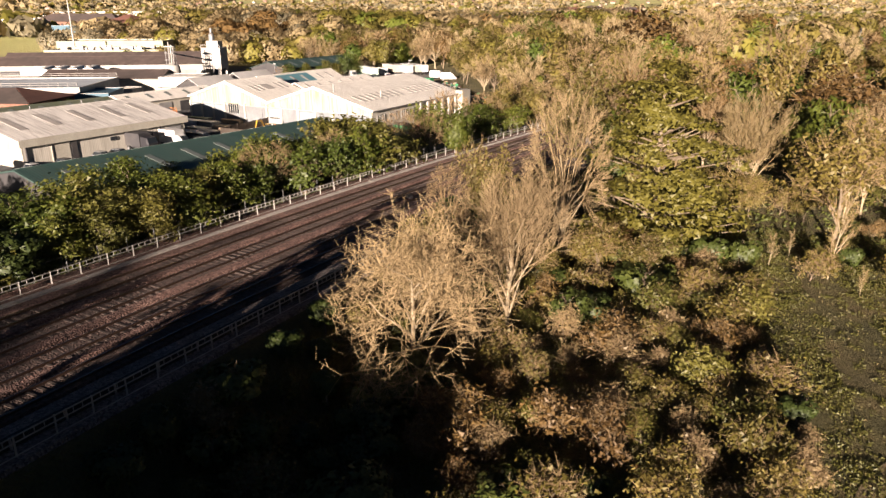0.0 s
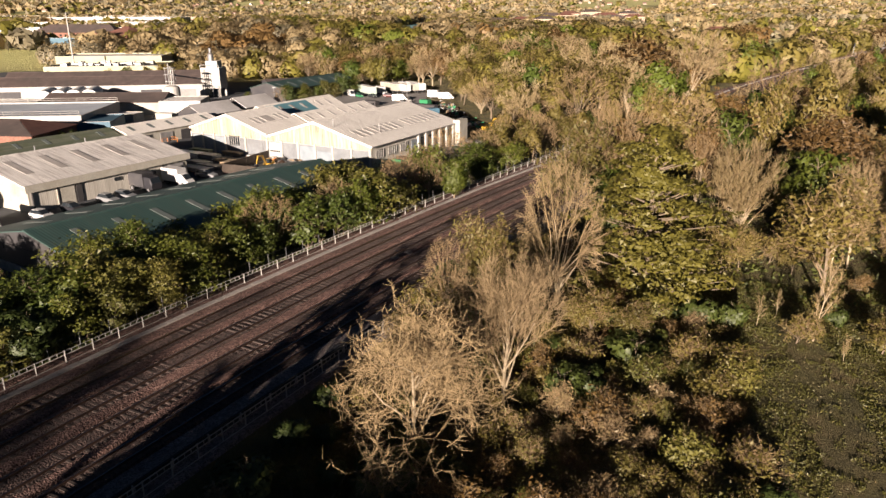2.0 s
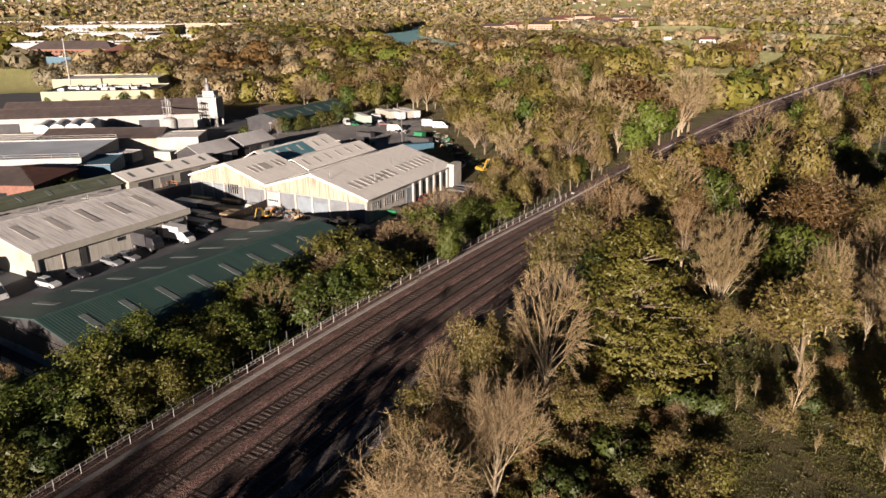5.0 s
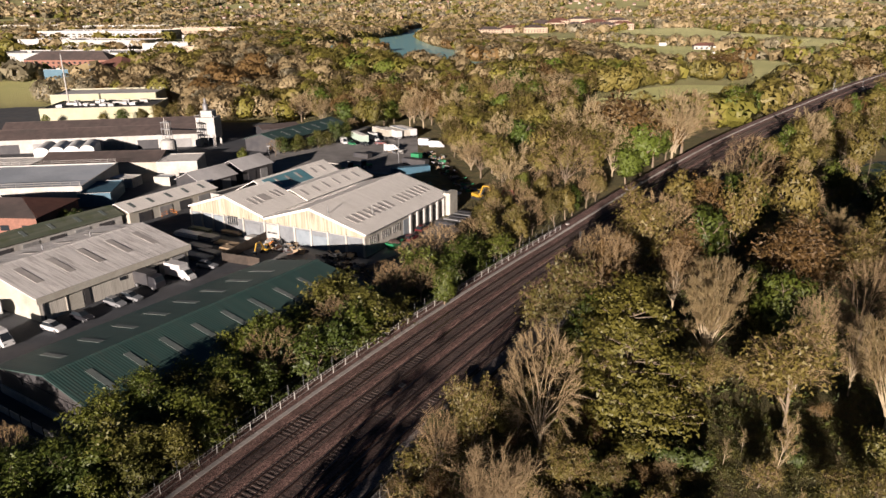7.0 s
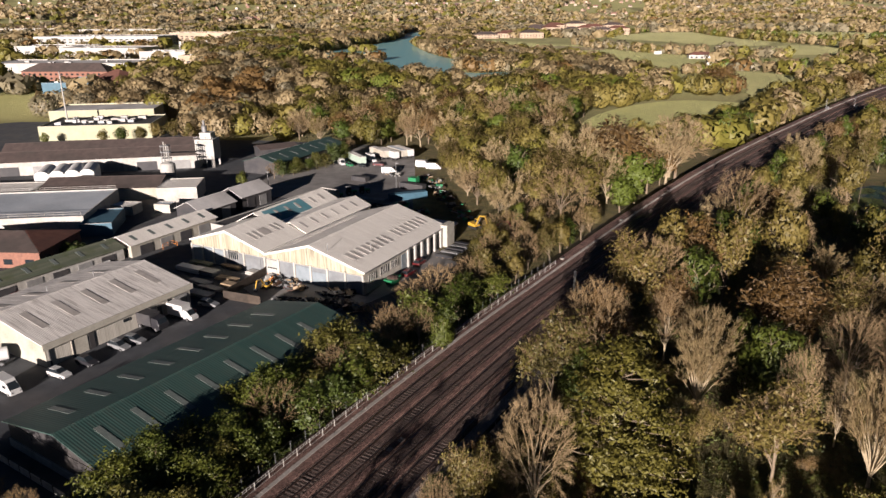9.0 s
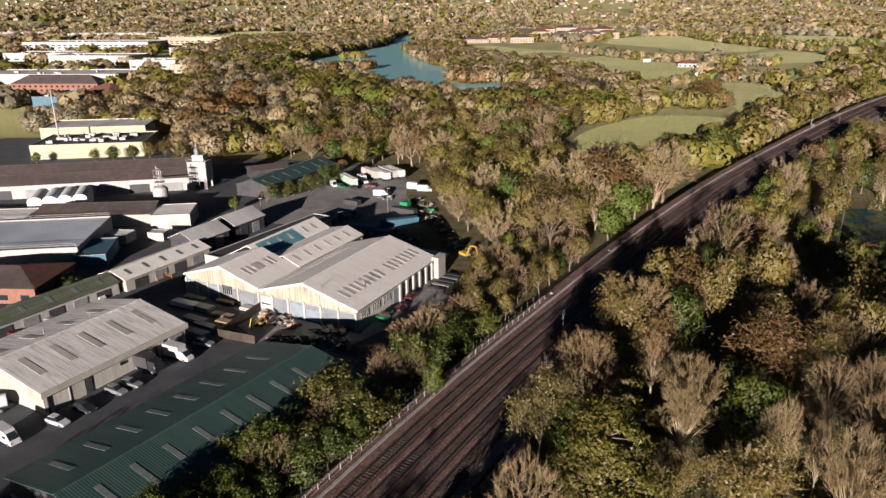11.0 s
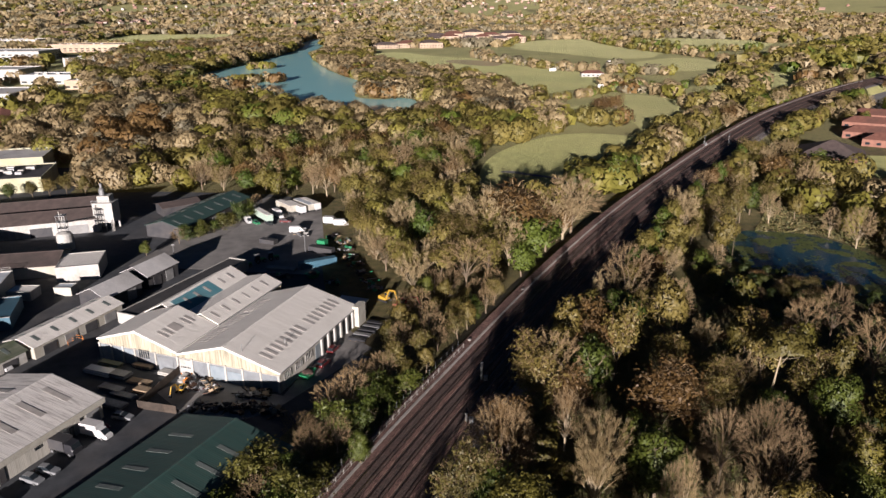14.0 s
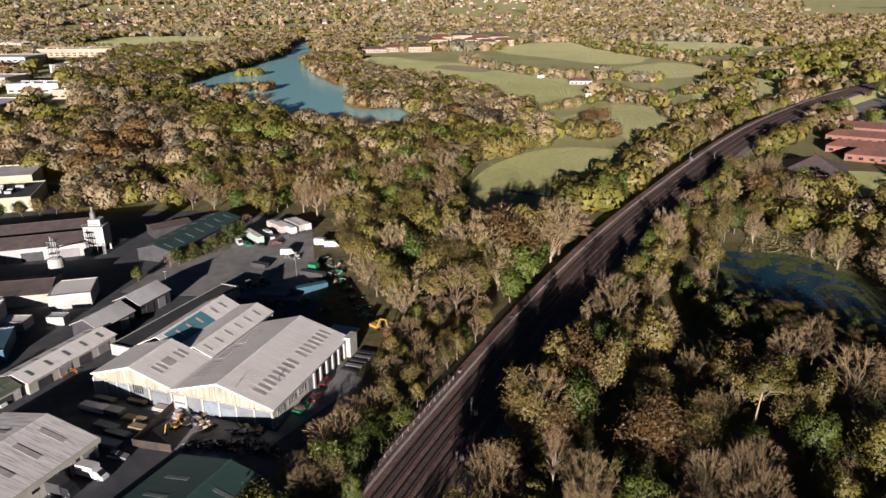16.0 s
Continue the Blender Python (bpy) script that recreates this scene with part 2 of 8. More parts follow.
M = dict(

    ground=ground_mat(),
    mown=field_mat("mown grass", (0.42, 0.43, 0.14), (0.56, 0.54, 0.19)),
    pasture=field_mat("pasture grass", (0.47, 0.46, 0.16), (0.60, 0.56, 0.22)),
    clay=field_mat("bare pink earth", (0.26, 0.15, 0.09), (0.20, 0.17, 0.07)),
    # Dark asphalt; its bluish, lowered tone also holds the lane's sky-lit shade.
    asphalt=surface("worn yard asphalt", (0.042, 0.047, 0.056), (0.078, 0.083, 0.092), 0.3, 0.9, grime=(0.13, 0.11, 0.095), grime_amt=0.5, fine=6.0, where="World"),
    concrete=surface("yard concrete", (0.22, 0.21, 0.20), (0.32, 0.30, 0.28), 0.25, 0.9, grime=(0.09, 0.08, 0.07), grime_amt=0.6, fine=4.0, where="World"),
    path=surface("trodden earth path", (0.20, 0.145, 0.09), (0.28, 0.21, 0.13), 0.6, 0.95, grime=(0.10, 0.09, 0.04), grime_amt=0.6, fine=5.0, where="World"),
    ballast=stone_mat("pink brown ballast", (0.066, 0.035, 0.028), (0.155, 0.086, 0.069), (0.25, 0.155, 0.126)),
    bed=stone_mat("oil-darkened ballast", (0.03, 0.02, 0.016), (0.085, 0.052, 0.042), (0.15, 0.098, 0.08)),
    cess=stone_mat("grey cess gravel", (0.10, 0.085, 0.08), (0.2, 0.17, 0.16), (0.32, 0.28, 0.26), 9.0),
    sleeper=surface("sleeper concrete", (0.075, 0.055, 0.047), (0.12, 0.092, 0.078), 3.0, 0.9, grime=(0.04, 0.03, 0.025), grime_amt=0.7, tint=0.5),
    rail=surface("rusty rail steel", (0.06, 0.035, 0.025), (0.10, 0.06, 0.04), 3.0, 0.55, 0.6, grime=(0.03, 0.02, 0.02)),
    railhead=plain("worn rail head", (0.45, 0.42, 0.40), 0.25, 1.0),
    white=surface("dirty white paint", (0.38, 0.375, 0.35), (0.52, 0.505, 0.47), 1.2, 0.6, grime=(0.25, 0.2, 0.14), grime_amt=0.5),
    fencewhite=surface("greyed white fence paint", (0.38, 0.36, 0.33), (0.52, 0.50, 0.46), 1.2, 0.7, grime=(0.2, 0.15, 0.1), grime_amt=0.6),
    trough=surface("pale concrete trough", (0.34, 0.31, 0.28), (0.45, 0.42, 0.38), 1.2, 0.9, grime=(0.14, 0.12, 0.1), grime_amt=0.6),
    steel=surface("galvanised steel", (0.22, 0.23, 0.24), (0.34, 0.34, 0.34), 2.0, 0.5, 0.5),
    darksteel=plain("dark steel", (0.05, 0.05, 0.055), 0.5, 0.4),
    hallroof=corrugated("weathered white sheet roof", (0.84, 0.80, 0.73), (0.9, 0.86, 0.79), 0.3, 1, 0.25, dirt=(0.55, 0.48, 0.40), relief=0.35),
    shedroof=corrugated("grey-white sheet roof", (0.70, 0.67, 0.63), (0.86, 0.82, 0.77), 0.3, 1, 0.7, dirt=(0.26, 0.22, 0.19), relief=0.4),
    greenroof=corrugated("dark green sheet roof", (0.035, 0.075, 0.066), (0.048, 0.092, 0.08), 0.4, 1, 0.5, 0.5, dirt=(0.075, 0.08, 0.065), relief=0.25),
    mossroof=corrugated("mossy green-grey sheet roof", (0.10, 0.12, 0.08), (0.16, 0.17, 0.12), 0.4, 0, 0.4, moss=(0.07, 0.09, 0.03)),
    brownroof=surface("brown tiled roof", (0.075, 0.055, 0.05), (0.115, 0.085, 0.075), 0.5, 0.85, grime=(0.05, 0.045, 0.04), grime_amt=0.7, fine=5.0),
    redroof=surface("red-brown tiled roof", (0.14, 0.058, 0.042), (0.20, 0.088, 0.06), 0.6, 0.85, grime=(0.08, 0.045, 0.035), grime_amt=0.6, fine=5.0),
    greyroof=surface("pale grey roof", (0.52, 0.51, 0.50), (0.64, 0.62, 0.60), 0.3, 0.8, grime=(0.18, 0.17, 0.16), grime_amt=0.5, fine=3.0),
    blueroof=surface("blue-grey flat roof", (0.50, 0.55, 0.60), (0.62, 0.66, 0.70), 0.15, 0.6, grime=(0.2, 0.22, 0.24), grime_amt=0.5, fine=2.0),
    felt=surface("black roofing felt", (0.03, 0.03, 0.033), (0.055, 0.053, 0.055), 0.4, 0.85, grime=(0.09, 0.085, 0.08), grime_amt=0.5, fine=4.0),
    cladding=corrugated("cream corrugated cladding", (0.36, 0.33, 0.24), (0.50, 0.46, 0.35), 0.3, 0, 0.95, dirt=(0.13, 0.105, 0.07), relief=0.2),
    sidecladding=corrugated("grey cream corrugated cladding", (0.50, 0.48, 0.42), (0.60, 0.57, 0.50), 0.3, 1, 0.5, dirt=(0.24, 0.2, 0.15), relief=0.15),
    block=surface("painted block wall", (0.42, 0.40, 0.34), (0.52, 0.50, 0.43), 0.6, 0.85, grime=(0.3, 0.24, 0.16), grime_amt=0.6, fine=4.0),
    # Grey-blue paint of lower wall and doors, darkened to hold the shadow there.
    lowwall=surface("grey painted lower wall, darkened for shade", (0.17, 0.185, 0.20), (0.23, 0.245, 0.255), 0.6, 0.85, grime=(0.12, 0.11, 0.1), grime_amt=0.6, fine=4.0),
    pilaster=surface("off-white painted pilaster", (0.44, 0.42, 0.38), (0.54, 0.52, 0.47), 0.8, 0.8, grime=(0.2, 0.17, 0.12), grime_amt=0.5),
    vaultwhite=surface("white painted vault", (0.78, 0.77, 0.74), (0.84, 0.83, 0.80), 0.5, 0.6, grime=(0.5, 0.48, 0.44), grime_amt=0.3),
    darktimber=surface("dark stained boards", (0.04, 0.03, 0.022), (0.07, 0.052, 0.038), 1.5, 0.85, tint=0.4),
    palegreen=plain("pale green paint", (0.42, 0.52, 0.44), 0.45),
    bluedoor=surface("pale blue-grey door, darkened for shade", (0.20, 0.24, 0.27), (0.27, 0.31, 0.34), 0.6, 0.6, grime=(0.25, 0.24, 0.22), grime_amt=0.4),
    greydoor=surface("grey steel door", (0.22, 0.22, 0.22), (0.3, 0.3, 0.29), 0.8, 0.6),
    yellowwall=surface("pale yellow render", (0.42, 0.41, 0.27), (0.50, 0.49, 0.34), 0.2, 0.85, grime=(0.4, 0.36, 0.2), grime_amt=0.4, fine=2.0),
    brick=surface("red brick", (0.22, 0.10, 0.07), (0.32, 0.16, 0.11), 2.5, 0.9, grime=(0.1, 0.06, 0.05), grime_amt=0.5),
    farbrick=surface("weathered pink-brown brick", (0.40, 0.30, 0.21), (0.50, 0.40, 0.29), 0.3, 0.9, grime=(0.25, 0.17, 0.13), grime_amt=0.4, fine=2.0),
    bluewall=surface("blue steel cladding", (0.05, 0.12, 0.17), (0.07, 0.16, 0.22), 0.4, 0.6, grime=(0.04, 0.06, 0.08)),
    darkwall=surface("dark grey cladding", (0.035, 0.035, 0.04), (0.06, 0.058, 0.06), 0.5, 0.7),
    translucent=surface("grey translucent sheet", (0.44, 0.41, 0.38), (0.54, 0.50, 0.46), 1.0, 0.45, grime=(0.08, 0.07, 0.06)),
    paletrans=surface("pale translucent sheet", (0.12, 0.15, 0.14), (0.18, 0.20, 0.185), 1.0, 0.4, grime=(0.15, 0.16, 0.14)),
    brighttrans=surface("teal-blue roof sheet", (0.10, 0.26, 0.31), (0.14, 0.32, 0.37), 0.5, 0.4),
    glass=glass_mat(),
    # Bright blue base carries the sky's reflection, which the dim sky lacks.
    water=water_mat("lake water, sky reflection in its colour", (0.36, 0.68, 0.68)),
    pondwater=water_mat("pond water", (0.012, 0.05, 0.085)),
    timber=surface("sawn timber", (0.34, 0.25, 0.15), (0.48, 0.37, 0.24), 1.5, 0.85, tint=0.5),
    tyre=plain("tyre rubber", (0.02, 0.02, 0.02), 0.85),
    yellow=plain("machine yellow paint", (0.48, 0.29, 0.03), 0.4),
    red=plain("red paint", (0.22, 0.03, 0.025), 0.4),
    green=plain("green paint", (0.03, 0.22, 0.09), 0.45),
    carwhite=plain("white vehicle paint", (0.60, 0.60, 0.59), 0.3),
    cargrey=plain("silver grey vehicle paint", (0.32, 0.33, 0.34), 0.3, 0.3),
    cardark=plain("dark vehicle paint", (0.03, 0.03, 0.035), 0.3),
    carred=plain("dark red vehicle paint", (0.12, 0.018, 0.018), 0.3),
    orange=plain("orange paint", (0.65, 0.22, 0.03), 0.5),
    twig=bark_mat("pale lichen-covered twigs", (0.205, 0.148, 0.076), (0.305, 0.228, 0.122)),
    twig_tan=bark_mat("tan bare twigs", (0.172, 0.120, 0.060), (0.268, 0.192, 0.098)),
    bark=bark_mat("grey-brown bark", (0.13, 0.10, 0.07), (0.24, 0.19, 0.13)),
    barkpale=bark_mat("pale bark", (0.27, 0.22, 0.145), (0.42, 0.35, 0.235)),
    grassy=leaf_mat("rough grass blades", [(0.0, (0.06, 0.07, 0.02)), (0.5, (0.14, 0.13, 0.04)), (1.0, (0.26, 0.20, 0.09))], 0.2, 1.0),
    lily=leaf_mat("lily pads", [(0.0, (0.07, 0.10, 0.03)), (1.0, (0.15, 0.17, 0.05))], 0.1, 1.0),
)
for key, (nm, stops, thr) in LEAVES.items():
    M[key] = leaf_mat(nm, stops, thr)
    # Massed copies: colours lifted, most in blue, to stand in for lit haze.
    M["mass_" + key] = leaf_mat(nm + " in the mass, paled for haze", [(p, tuple(g * (0.6 * a + 0.4 * b) for g, a, b in zip((1.62, 1.68, 1.95), c, stops[1][1]))) for p, c in stops], 0.3, 0.1, True)


# ---- mesh helpers ----
class Geo:
    """Vertices and faces gathered for one mesh."""

    def __init__(self):
        self.v, self.f = [], []

    def add(self, vs, fs):
        n = len(self.v)
        self.v.extend(vs)
        self.f.extend(tuple(i + n for i in q) for q in fs)
        return self

    def hexa(self, a, b):
        """A solid between two quads a and b (same winding, b above a)."""
        return self.add([*a, *b], [(3, 2, 1, 0), (4, 5, 6, 7), (0, 1, 5, 4), (1, 2, 6, 5), (2, 3, 7, 6), (3, 0, 4, 7)])

    def box(self, x0, y0, z0, x1, y1, z1):
        return self.hexa([(x0, y0, z0), (x1, y0, z0), (x1, y1, z0), (x0, y1, z0)], [(x0, y0, z1), (x1, y0, z1), (x1, y1, z1), (x0, y1, z1)])

    def slab(self, quad, t):
        """A sheet of thickness t below the given quad (counter-clockwise from outside)."""
        q = [Vector(p) for p in quad]
        n = (q[1] - q[0]).cross(q[3] - q[0]).normalized() * t
        return self.hexa([tuple(p - n) for p in q], [tuple(p) for p in q])

    def prism(self, poly, d):
        """A flat polygon pushed along the vector d."""
        n = len(poly)
        top = [tuple(Vector(p) + Vector(d)) for p in poly]
        return self.add([*map(tuple, poly), *top], [tuple(range(n - 1, -1, -1)), tuple(range(n, 2 * n))] + [(i, (i + 1) % n, n + (i + 1) % n, n + i) for i in range(n)])

    def tube(self, p, q, r0, r1, n=6, cap=True):
        p, q = Vector(p), Vector(q)
        d = (q - p).normalized()
        a = d.orthogonal().normalized()
        b = d.cross(a)
        ring = [a * math.cos(2 * math.pi * i / n) + b * math.sin(2 * math.pi * i / n) for i in range(n)]
        if r1 <= 0:
            self.add([*(tuple(p + k * r0) for k in ring), tuple(q)], [(i, (i + 1) % n, n) for i in range(n)])
        else:
            self.add([*(tuple(p + k * r0) for k in ring), *(tuple(q + k * r1) for k in ring)], [(i, (i + 1) % n, n + (i + 1) % n, n + i) for i in range(n)]
                     + ([tuple(range(n, 2 * n)), tuple(range(n - 1, -1, -1))] if cap else []))
        return self

    def lathe(self, prof, n=14, c=(0, 0, 0)):
        """A turned body: (radius, height) pairs about the vertical through c."""
        vs = [(c[0] + r * math.cos(2 * math.pi * i / n), c[1] + r * math.sin(2 * math.pi * i / n), c[2] + z) for r, z in prof for i in range(n)]
        m = len(prof)
        fs = [(k * n + i, k * n + (i + 1) % n, (k + 1) * n + (i + 1) % n, (k + 1) * n + i) for k in range(m - 1) for i in range(n)]
        return self.add(vs, fs + [tuple(range(n - 1, -1, -1)), tuple(range((m - 1) * n, m * n))])

    def mesh(self, name, mat, smooth=False):
        me = bpy.data.meshes.new(name)
        me.from_pydata(self.v, [], self.f)
        if mat:
            me.materials.append(mat)
        if smooth:
            me.shade_smooth()
        me.update()
        return me


def part(name, geo, mat, parent, label="", smooth=False, at=None):
    ob = new(name, geo if isinstance(geo, bpy.types.Mesh) else geo.mesh(name, mat, smooth))
    ob.parent = parent
    if at is not None:
        ob.matrix_basis = at
    if label:
        ob["label"] = label
    return ob


def thing(name, m, label, category, group="", kind=""):
    ob = new(name)
    ob.empty_display_size = 0.5
    ob.matrix_world = m
    return tagged(ob, label, category, group, kind)


def solid(name, geo, mat, label, category, kind="", m=None, smooth=False):
    ob = new(name, geo.mesh(name, mat, smooth))
    if m is not None:
        ob.matrix_world = m
    return tagged(ob, label, category, kind=kind)


def cards(pos, nrm, size, rng, stretch=1.7, jitter=0.45):
    """Leaf-shaped triangles at pos, facing about nrm: arrays of vertices and faces, and the lie of the crown's surface at each vertex."""
    n = len(pos)
    soft = nrm + rng.normal(size=(n, 3)) * 0.12
    soft = (soft / (np.linalg.norm(soft, axis=1, keepdims=True) + 1e-9)).repeat(3, 0)
    nrm = nrm + rng.normal(size=(n, 3)) * jitter
    nrm = nrm / (np.linalg.norm(nrm, axis=1, keepdims=True) + 1e-9)
    t = np.cross(nrm, rng.normal(size=(n, 3)))
    t /= np.linalg.norm(t, axis=1, keepdims=True) + 1e-9
    b = np.cross(nrm, t)
    b /= np.linalg.norm(b, axis=1, keepdims=True) + 1e-9
    s = (size * rng.uniform(0.6, 1.35, n))[:, None]
    v = np.stack([pos - t * s * stretch * 0.45 + b * s * 0.5, pos + t * s * stretch * 0.55, pos - t * s * stretch * 0.45 - b * s * 0.5], 1).reshape(-1, 3)
    return v, np.arange(3 * n).reshape(n, 3)[:, ::-1], soft


def slivers(pos, way, length, width, rng):
    """Fine twigs: long thin triangles from pos along way."""
    n = len(pos)
    w = way / (np.linalg.norm(way, axis=1, keepdims=True) + 1e-9)
    b = np.cross(w, rng.normal(size=(n, 3)))
    b /= np.linalg.norm(b, axis=1, keepdims=True) + 1e-9
    k = (length * rng.uniform(0.5, 1.3, n))[:, None]
    v = np.stack([pos - b * width, pos + w * k, pos + b * width], 1).reshape(-1, 3)
    return v, np.arange(3 * n).reshape(n, 3)


def array_mesh(name, v, quads, soft, mat):
    """A mesh from arrays: many quads (or triangles), quickly."""
    me = bpy.data.meshes.new(name)
    k = quads.shape[1]
    me.vertices.add(len(v))
    me.vertices.foreach_set("co", np.ascontiguousarray(v, dtype=np.float32).ravel())
    me.loops.add(quads.size)
    me.loops.foreach_set("vertex_index", np.ascontiguousarray(quads, dtype=np.int32).ravel())
    me.polygons.add(len(quads))
    me.polygons.foreach_set("loop_start", np.arange(0, quads.size, k, dtype=np.int32))
    me.materials.append(mat)
    me.update(calc_edges=True)
    me.validate()
    if soft is not None:
        me.attributes.new("custom_normal", 'FLOAT_VECTOR', 'POINT').data.foreach_set("vector", np.ascontiguousarray(soft, dtype=np.float32).ravel())
    return me


def inside(x, y, poly):
    r, j = False, len(poly) - 1
    for i in range(len(poly)):
        (xi, yi), (xj, yj) = poly[i], poly[j]
        if (yi > y) != (yj > y) and x < (xj - xi) * (y - yi) / (yj - yi) + xi:
            r = not r
        j = i
    return r


def smooth_loop(poly, n=6):
    """A closed outline rounded by Catmull-Rom."""
    out, k = [], len(poly)
    for i in range(k):
        p = [np.array(poly[(i + j) % k], float) for j in (-1, 0, 1, 2)]
        for s in range(n):
            t = s / n
            out.append(tuple(0.5 * (2 * p[1] + (p[2] - p[0]) * t + (2 * p[0] - 5 * p[1] + 4 * p[2] - p[3]) * t * t + (3 * p[1] - p[0] - 3 * p[2] + p[3]) * t ** 3)))
    return out


# ---- the railway's line and the lie of the land ----
RAIL_Z = 2.3
LINE_X = (-33.286, 47.276, 6.0665, -0.7086, 0.0405, -0.0001)
LINE_Y = (46.083, 88.325, -3.3401, 0.0355, 0.0436, -0.0043)
S_END = 710.0


def line_at(s):
    """The far fence's foot at distance s along the railway, and the way it heads."""
    c = min(max(s, -10.0), S_END)
    u = c / 100.0
    x, dx = (sum(k * u ** n for n, k in enumerate(LINE_X)), sum(n * k * u ** (n - 1) for n, k in enumerate(LINE_X) if n))
    y, dy = (sum(k * u ** n for n, k in enumerate(LINE_Y)), sum(n * k * u ** (n - 1) for n, k in enumerate(LINE_Y) if n))
    k = math.hypot(dx, dy)
    return x + dx / k * (s - c), y + dy / k * (s - c), dx / k, dy / k


def step(a, b, x):
    t = min(max((x - a) / (b - a), 0.0), 1.0)
    return t * t * (3 - 2 * t)


def land(x, y):
    """The slow rise of the country away from the works, up to the plain that holds the lake."""
    rise = float(np.interp(math.hypot(x, y), (140, 225, 325, 400, 450, 480), (0.0, 2.2, 5.0, 8.0, 9.5, 10.0))) * max(step(-10, 60, x), step(380, 460, y))
    level = step(45, 75, math.hypot(x - 154, y - 184))      # the pond lies in a level hollow
    return rise * level + 1.5 * (1 - level)


def upland(x, y):
    """A place in the distance, drawn on a level survey seen from 87.9 m up, carried to the risen land."""
    k = 1.0
    for _ in range(8):
        k = 1.0 - land(k * x, k * y) / 87.9
    return k * x, k * y


def rail_at(s, o, z=0.0):
    x, y, dx, dy = line_at(s)
    return (x + dy * o, y - dx * o, z + land(x, y) + 1.9 * step(100, 240, s))


LINE_S = np.arange(-400.0, 1300.0, 4.0)
LINE = np.array([line_at(s) for s in LINE_S])


def offset(x, y):
    """Distance along the railway and to the right of its far fence."""
    i = int(((LINE[:, 0] - x) ** 2 + (LINE[:, 1] - y) ** 2).argmin())
    px, py, dx, dy = LINE[i]
    return LINE_S[i] + (x - px) * dx + (y - py) * dy, (x - px) * dy - (y - py) * dx


def base_z(x, y, o):
    d = math.hypot(x, y)
    z = -1.8 * step(10, 30, o) * (1 - step(250, 420, d)) + land(x, y)
    h = step(2100, 4700, d)
    z += h * (118 + 60 * noise.noise((x * 0.0006, y * 0.0006, 3.0)))
    if d > 900:
        z += step(900, 2600, d) * 9 * noise.noise((x * 0.0021, y * 0.0021, 8.0))
    return z


def ground_z(x, y):
    s, o = offset(x, y)
    b = base_z(x, y, o)
    if -14 < o < 34:
        away = max(-2.6 - o, o - 20.0, 0.0)
        return max(b, RAIL_Z + land(x, y) + 1.9 * step(100, 240, s) - 0.1 - away / 1.55)
    return b


YARD = [(-260, 40), (-62, 40), (-47, 60), (-33, 88), (-12, 120), (6, 148), (19, 178), (14, 205), (7, 235), (6, 284), (-30, 306), (-75, 318), (-115, 322), (-118, 372), (-200, 396), (-260, 350)]
LAKE = [(-137, 901), (-150, 800), (-116, 712), (-66, 646), (-28, 536), (5, 497), (25, 472), (52, 474), (82, 505), (84, 548), (65, 609), (41, 604), (22, 635), (39, 721), (12, 832), (-11, 984), (-30, 1208), (-18, 1295), (-8, 1400), (0, 1560), (-8, 1690), (-40, 1640), (-58, 1496), (-50, 1330), (-76, 1137), (-104, 1004)]
POND = [(128, 200), (134, 214), (148, 223), (166, 216), (172, 203), (174, 188), (178, 172), (176, 148), (158, 146), (147, 162), (137, 173), (132, 182), (127, 192)]
FIELDS = [
    ("mown", [(89, 369), (122, 405), (155, 417), (184, 397), (175, 364), (154, 349), (135, 322), (111, 303), (77, 279), (64, 286), (71, 329)]),
    ("pasture", [(172, 512), (228, 566), (264, 590), (288, 554), (307, 540), (258, 463), (217, 412), (193, 409), (201, 451), (173, 457), (163, 468)]),
    ("mown", [(367, 654), (447, 724), (508, 759), (513, 710), (458, 635), (405, 615), (344, 543), (317, 545)]),
    ("mown", [(35, 1117), (111, 1192), (169, 1077), (218, 1025), (282, 876), (303, 743), (278, 672), (222, 636), (165, 596), (164, 682), (144, 765), (95, 873), (62, 1004)]),
    ("pasture", [(352, 1390), (484, 1516), (610, 1508), (760, 1493), (878, 1378), (794, 1218), (636, 1124), (517, 1065), (464, 991), (401, 985), (360, 1124), (324, 1237)]),
    ("pasture", [(404, 913), (503, 982), (520, 887), (467, 807), (390, 784), (368, 815)]),
    ("mown", [(-485, 1518), (-515, 1900), (-500, 2040), (-330, 2080), (-140, 2070), (-161, 1875), (-237, 1494), (-315, 1414), (-397, 1361)]),
    ("pasture", [(-80, 2080), (-10, 2090), (120, 2090), (70, 1876), (-54, 1900)]),
    ("mown", [(240, 330), (292, 322), (282, 290), (228, 284)]),
]
CARPARK = [(437, 541), (540, 600), (440, 462), (400, 478)]
POND_VIEW = [(96, 160), (118, 188), (128, 200), (180, 190), (178, 150), (150, 120), (118, 128)]
CLEAR_NEAR = [YARD, [upland(*p) for p in LAKE], POND, [upland(*p) for p in CARPARK]] + [[upland(*p) for p in f] for _, f in FIELDS]
CLEAR_NEAR.append([(56, 300), (52, 250), (56, 226), (92, 228), (112, 262), (126, 300), (148, 345), (88, 365)])      # open ground before the nearest field
CLEAR = [YARD, LAKE, POND, CARPARK] + [f for _, f in FIELDS]


def rows_between(lo, hi, core_lo, core_hi, fine, coarse):
    xs = list(np.arange(core_lo, core_hi + 1e-6, fine))
    s, x = fine, core_hi
    while x < hi:
        s = min(s * 1.22, coarse)
        x = min(x + s, hi)
        xs.append(x)
    s, x = fine, core_lo
    while x > lo:
        s = min(s * 1.22, coarse)
        x = max(x - s, lo)
        xs.insert(0, x)
    return xs


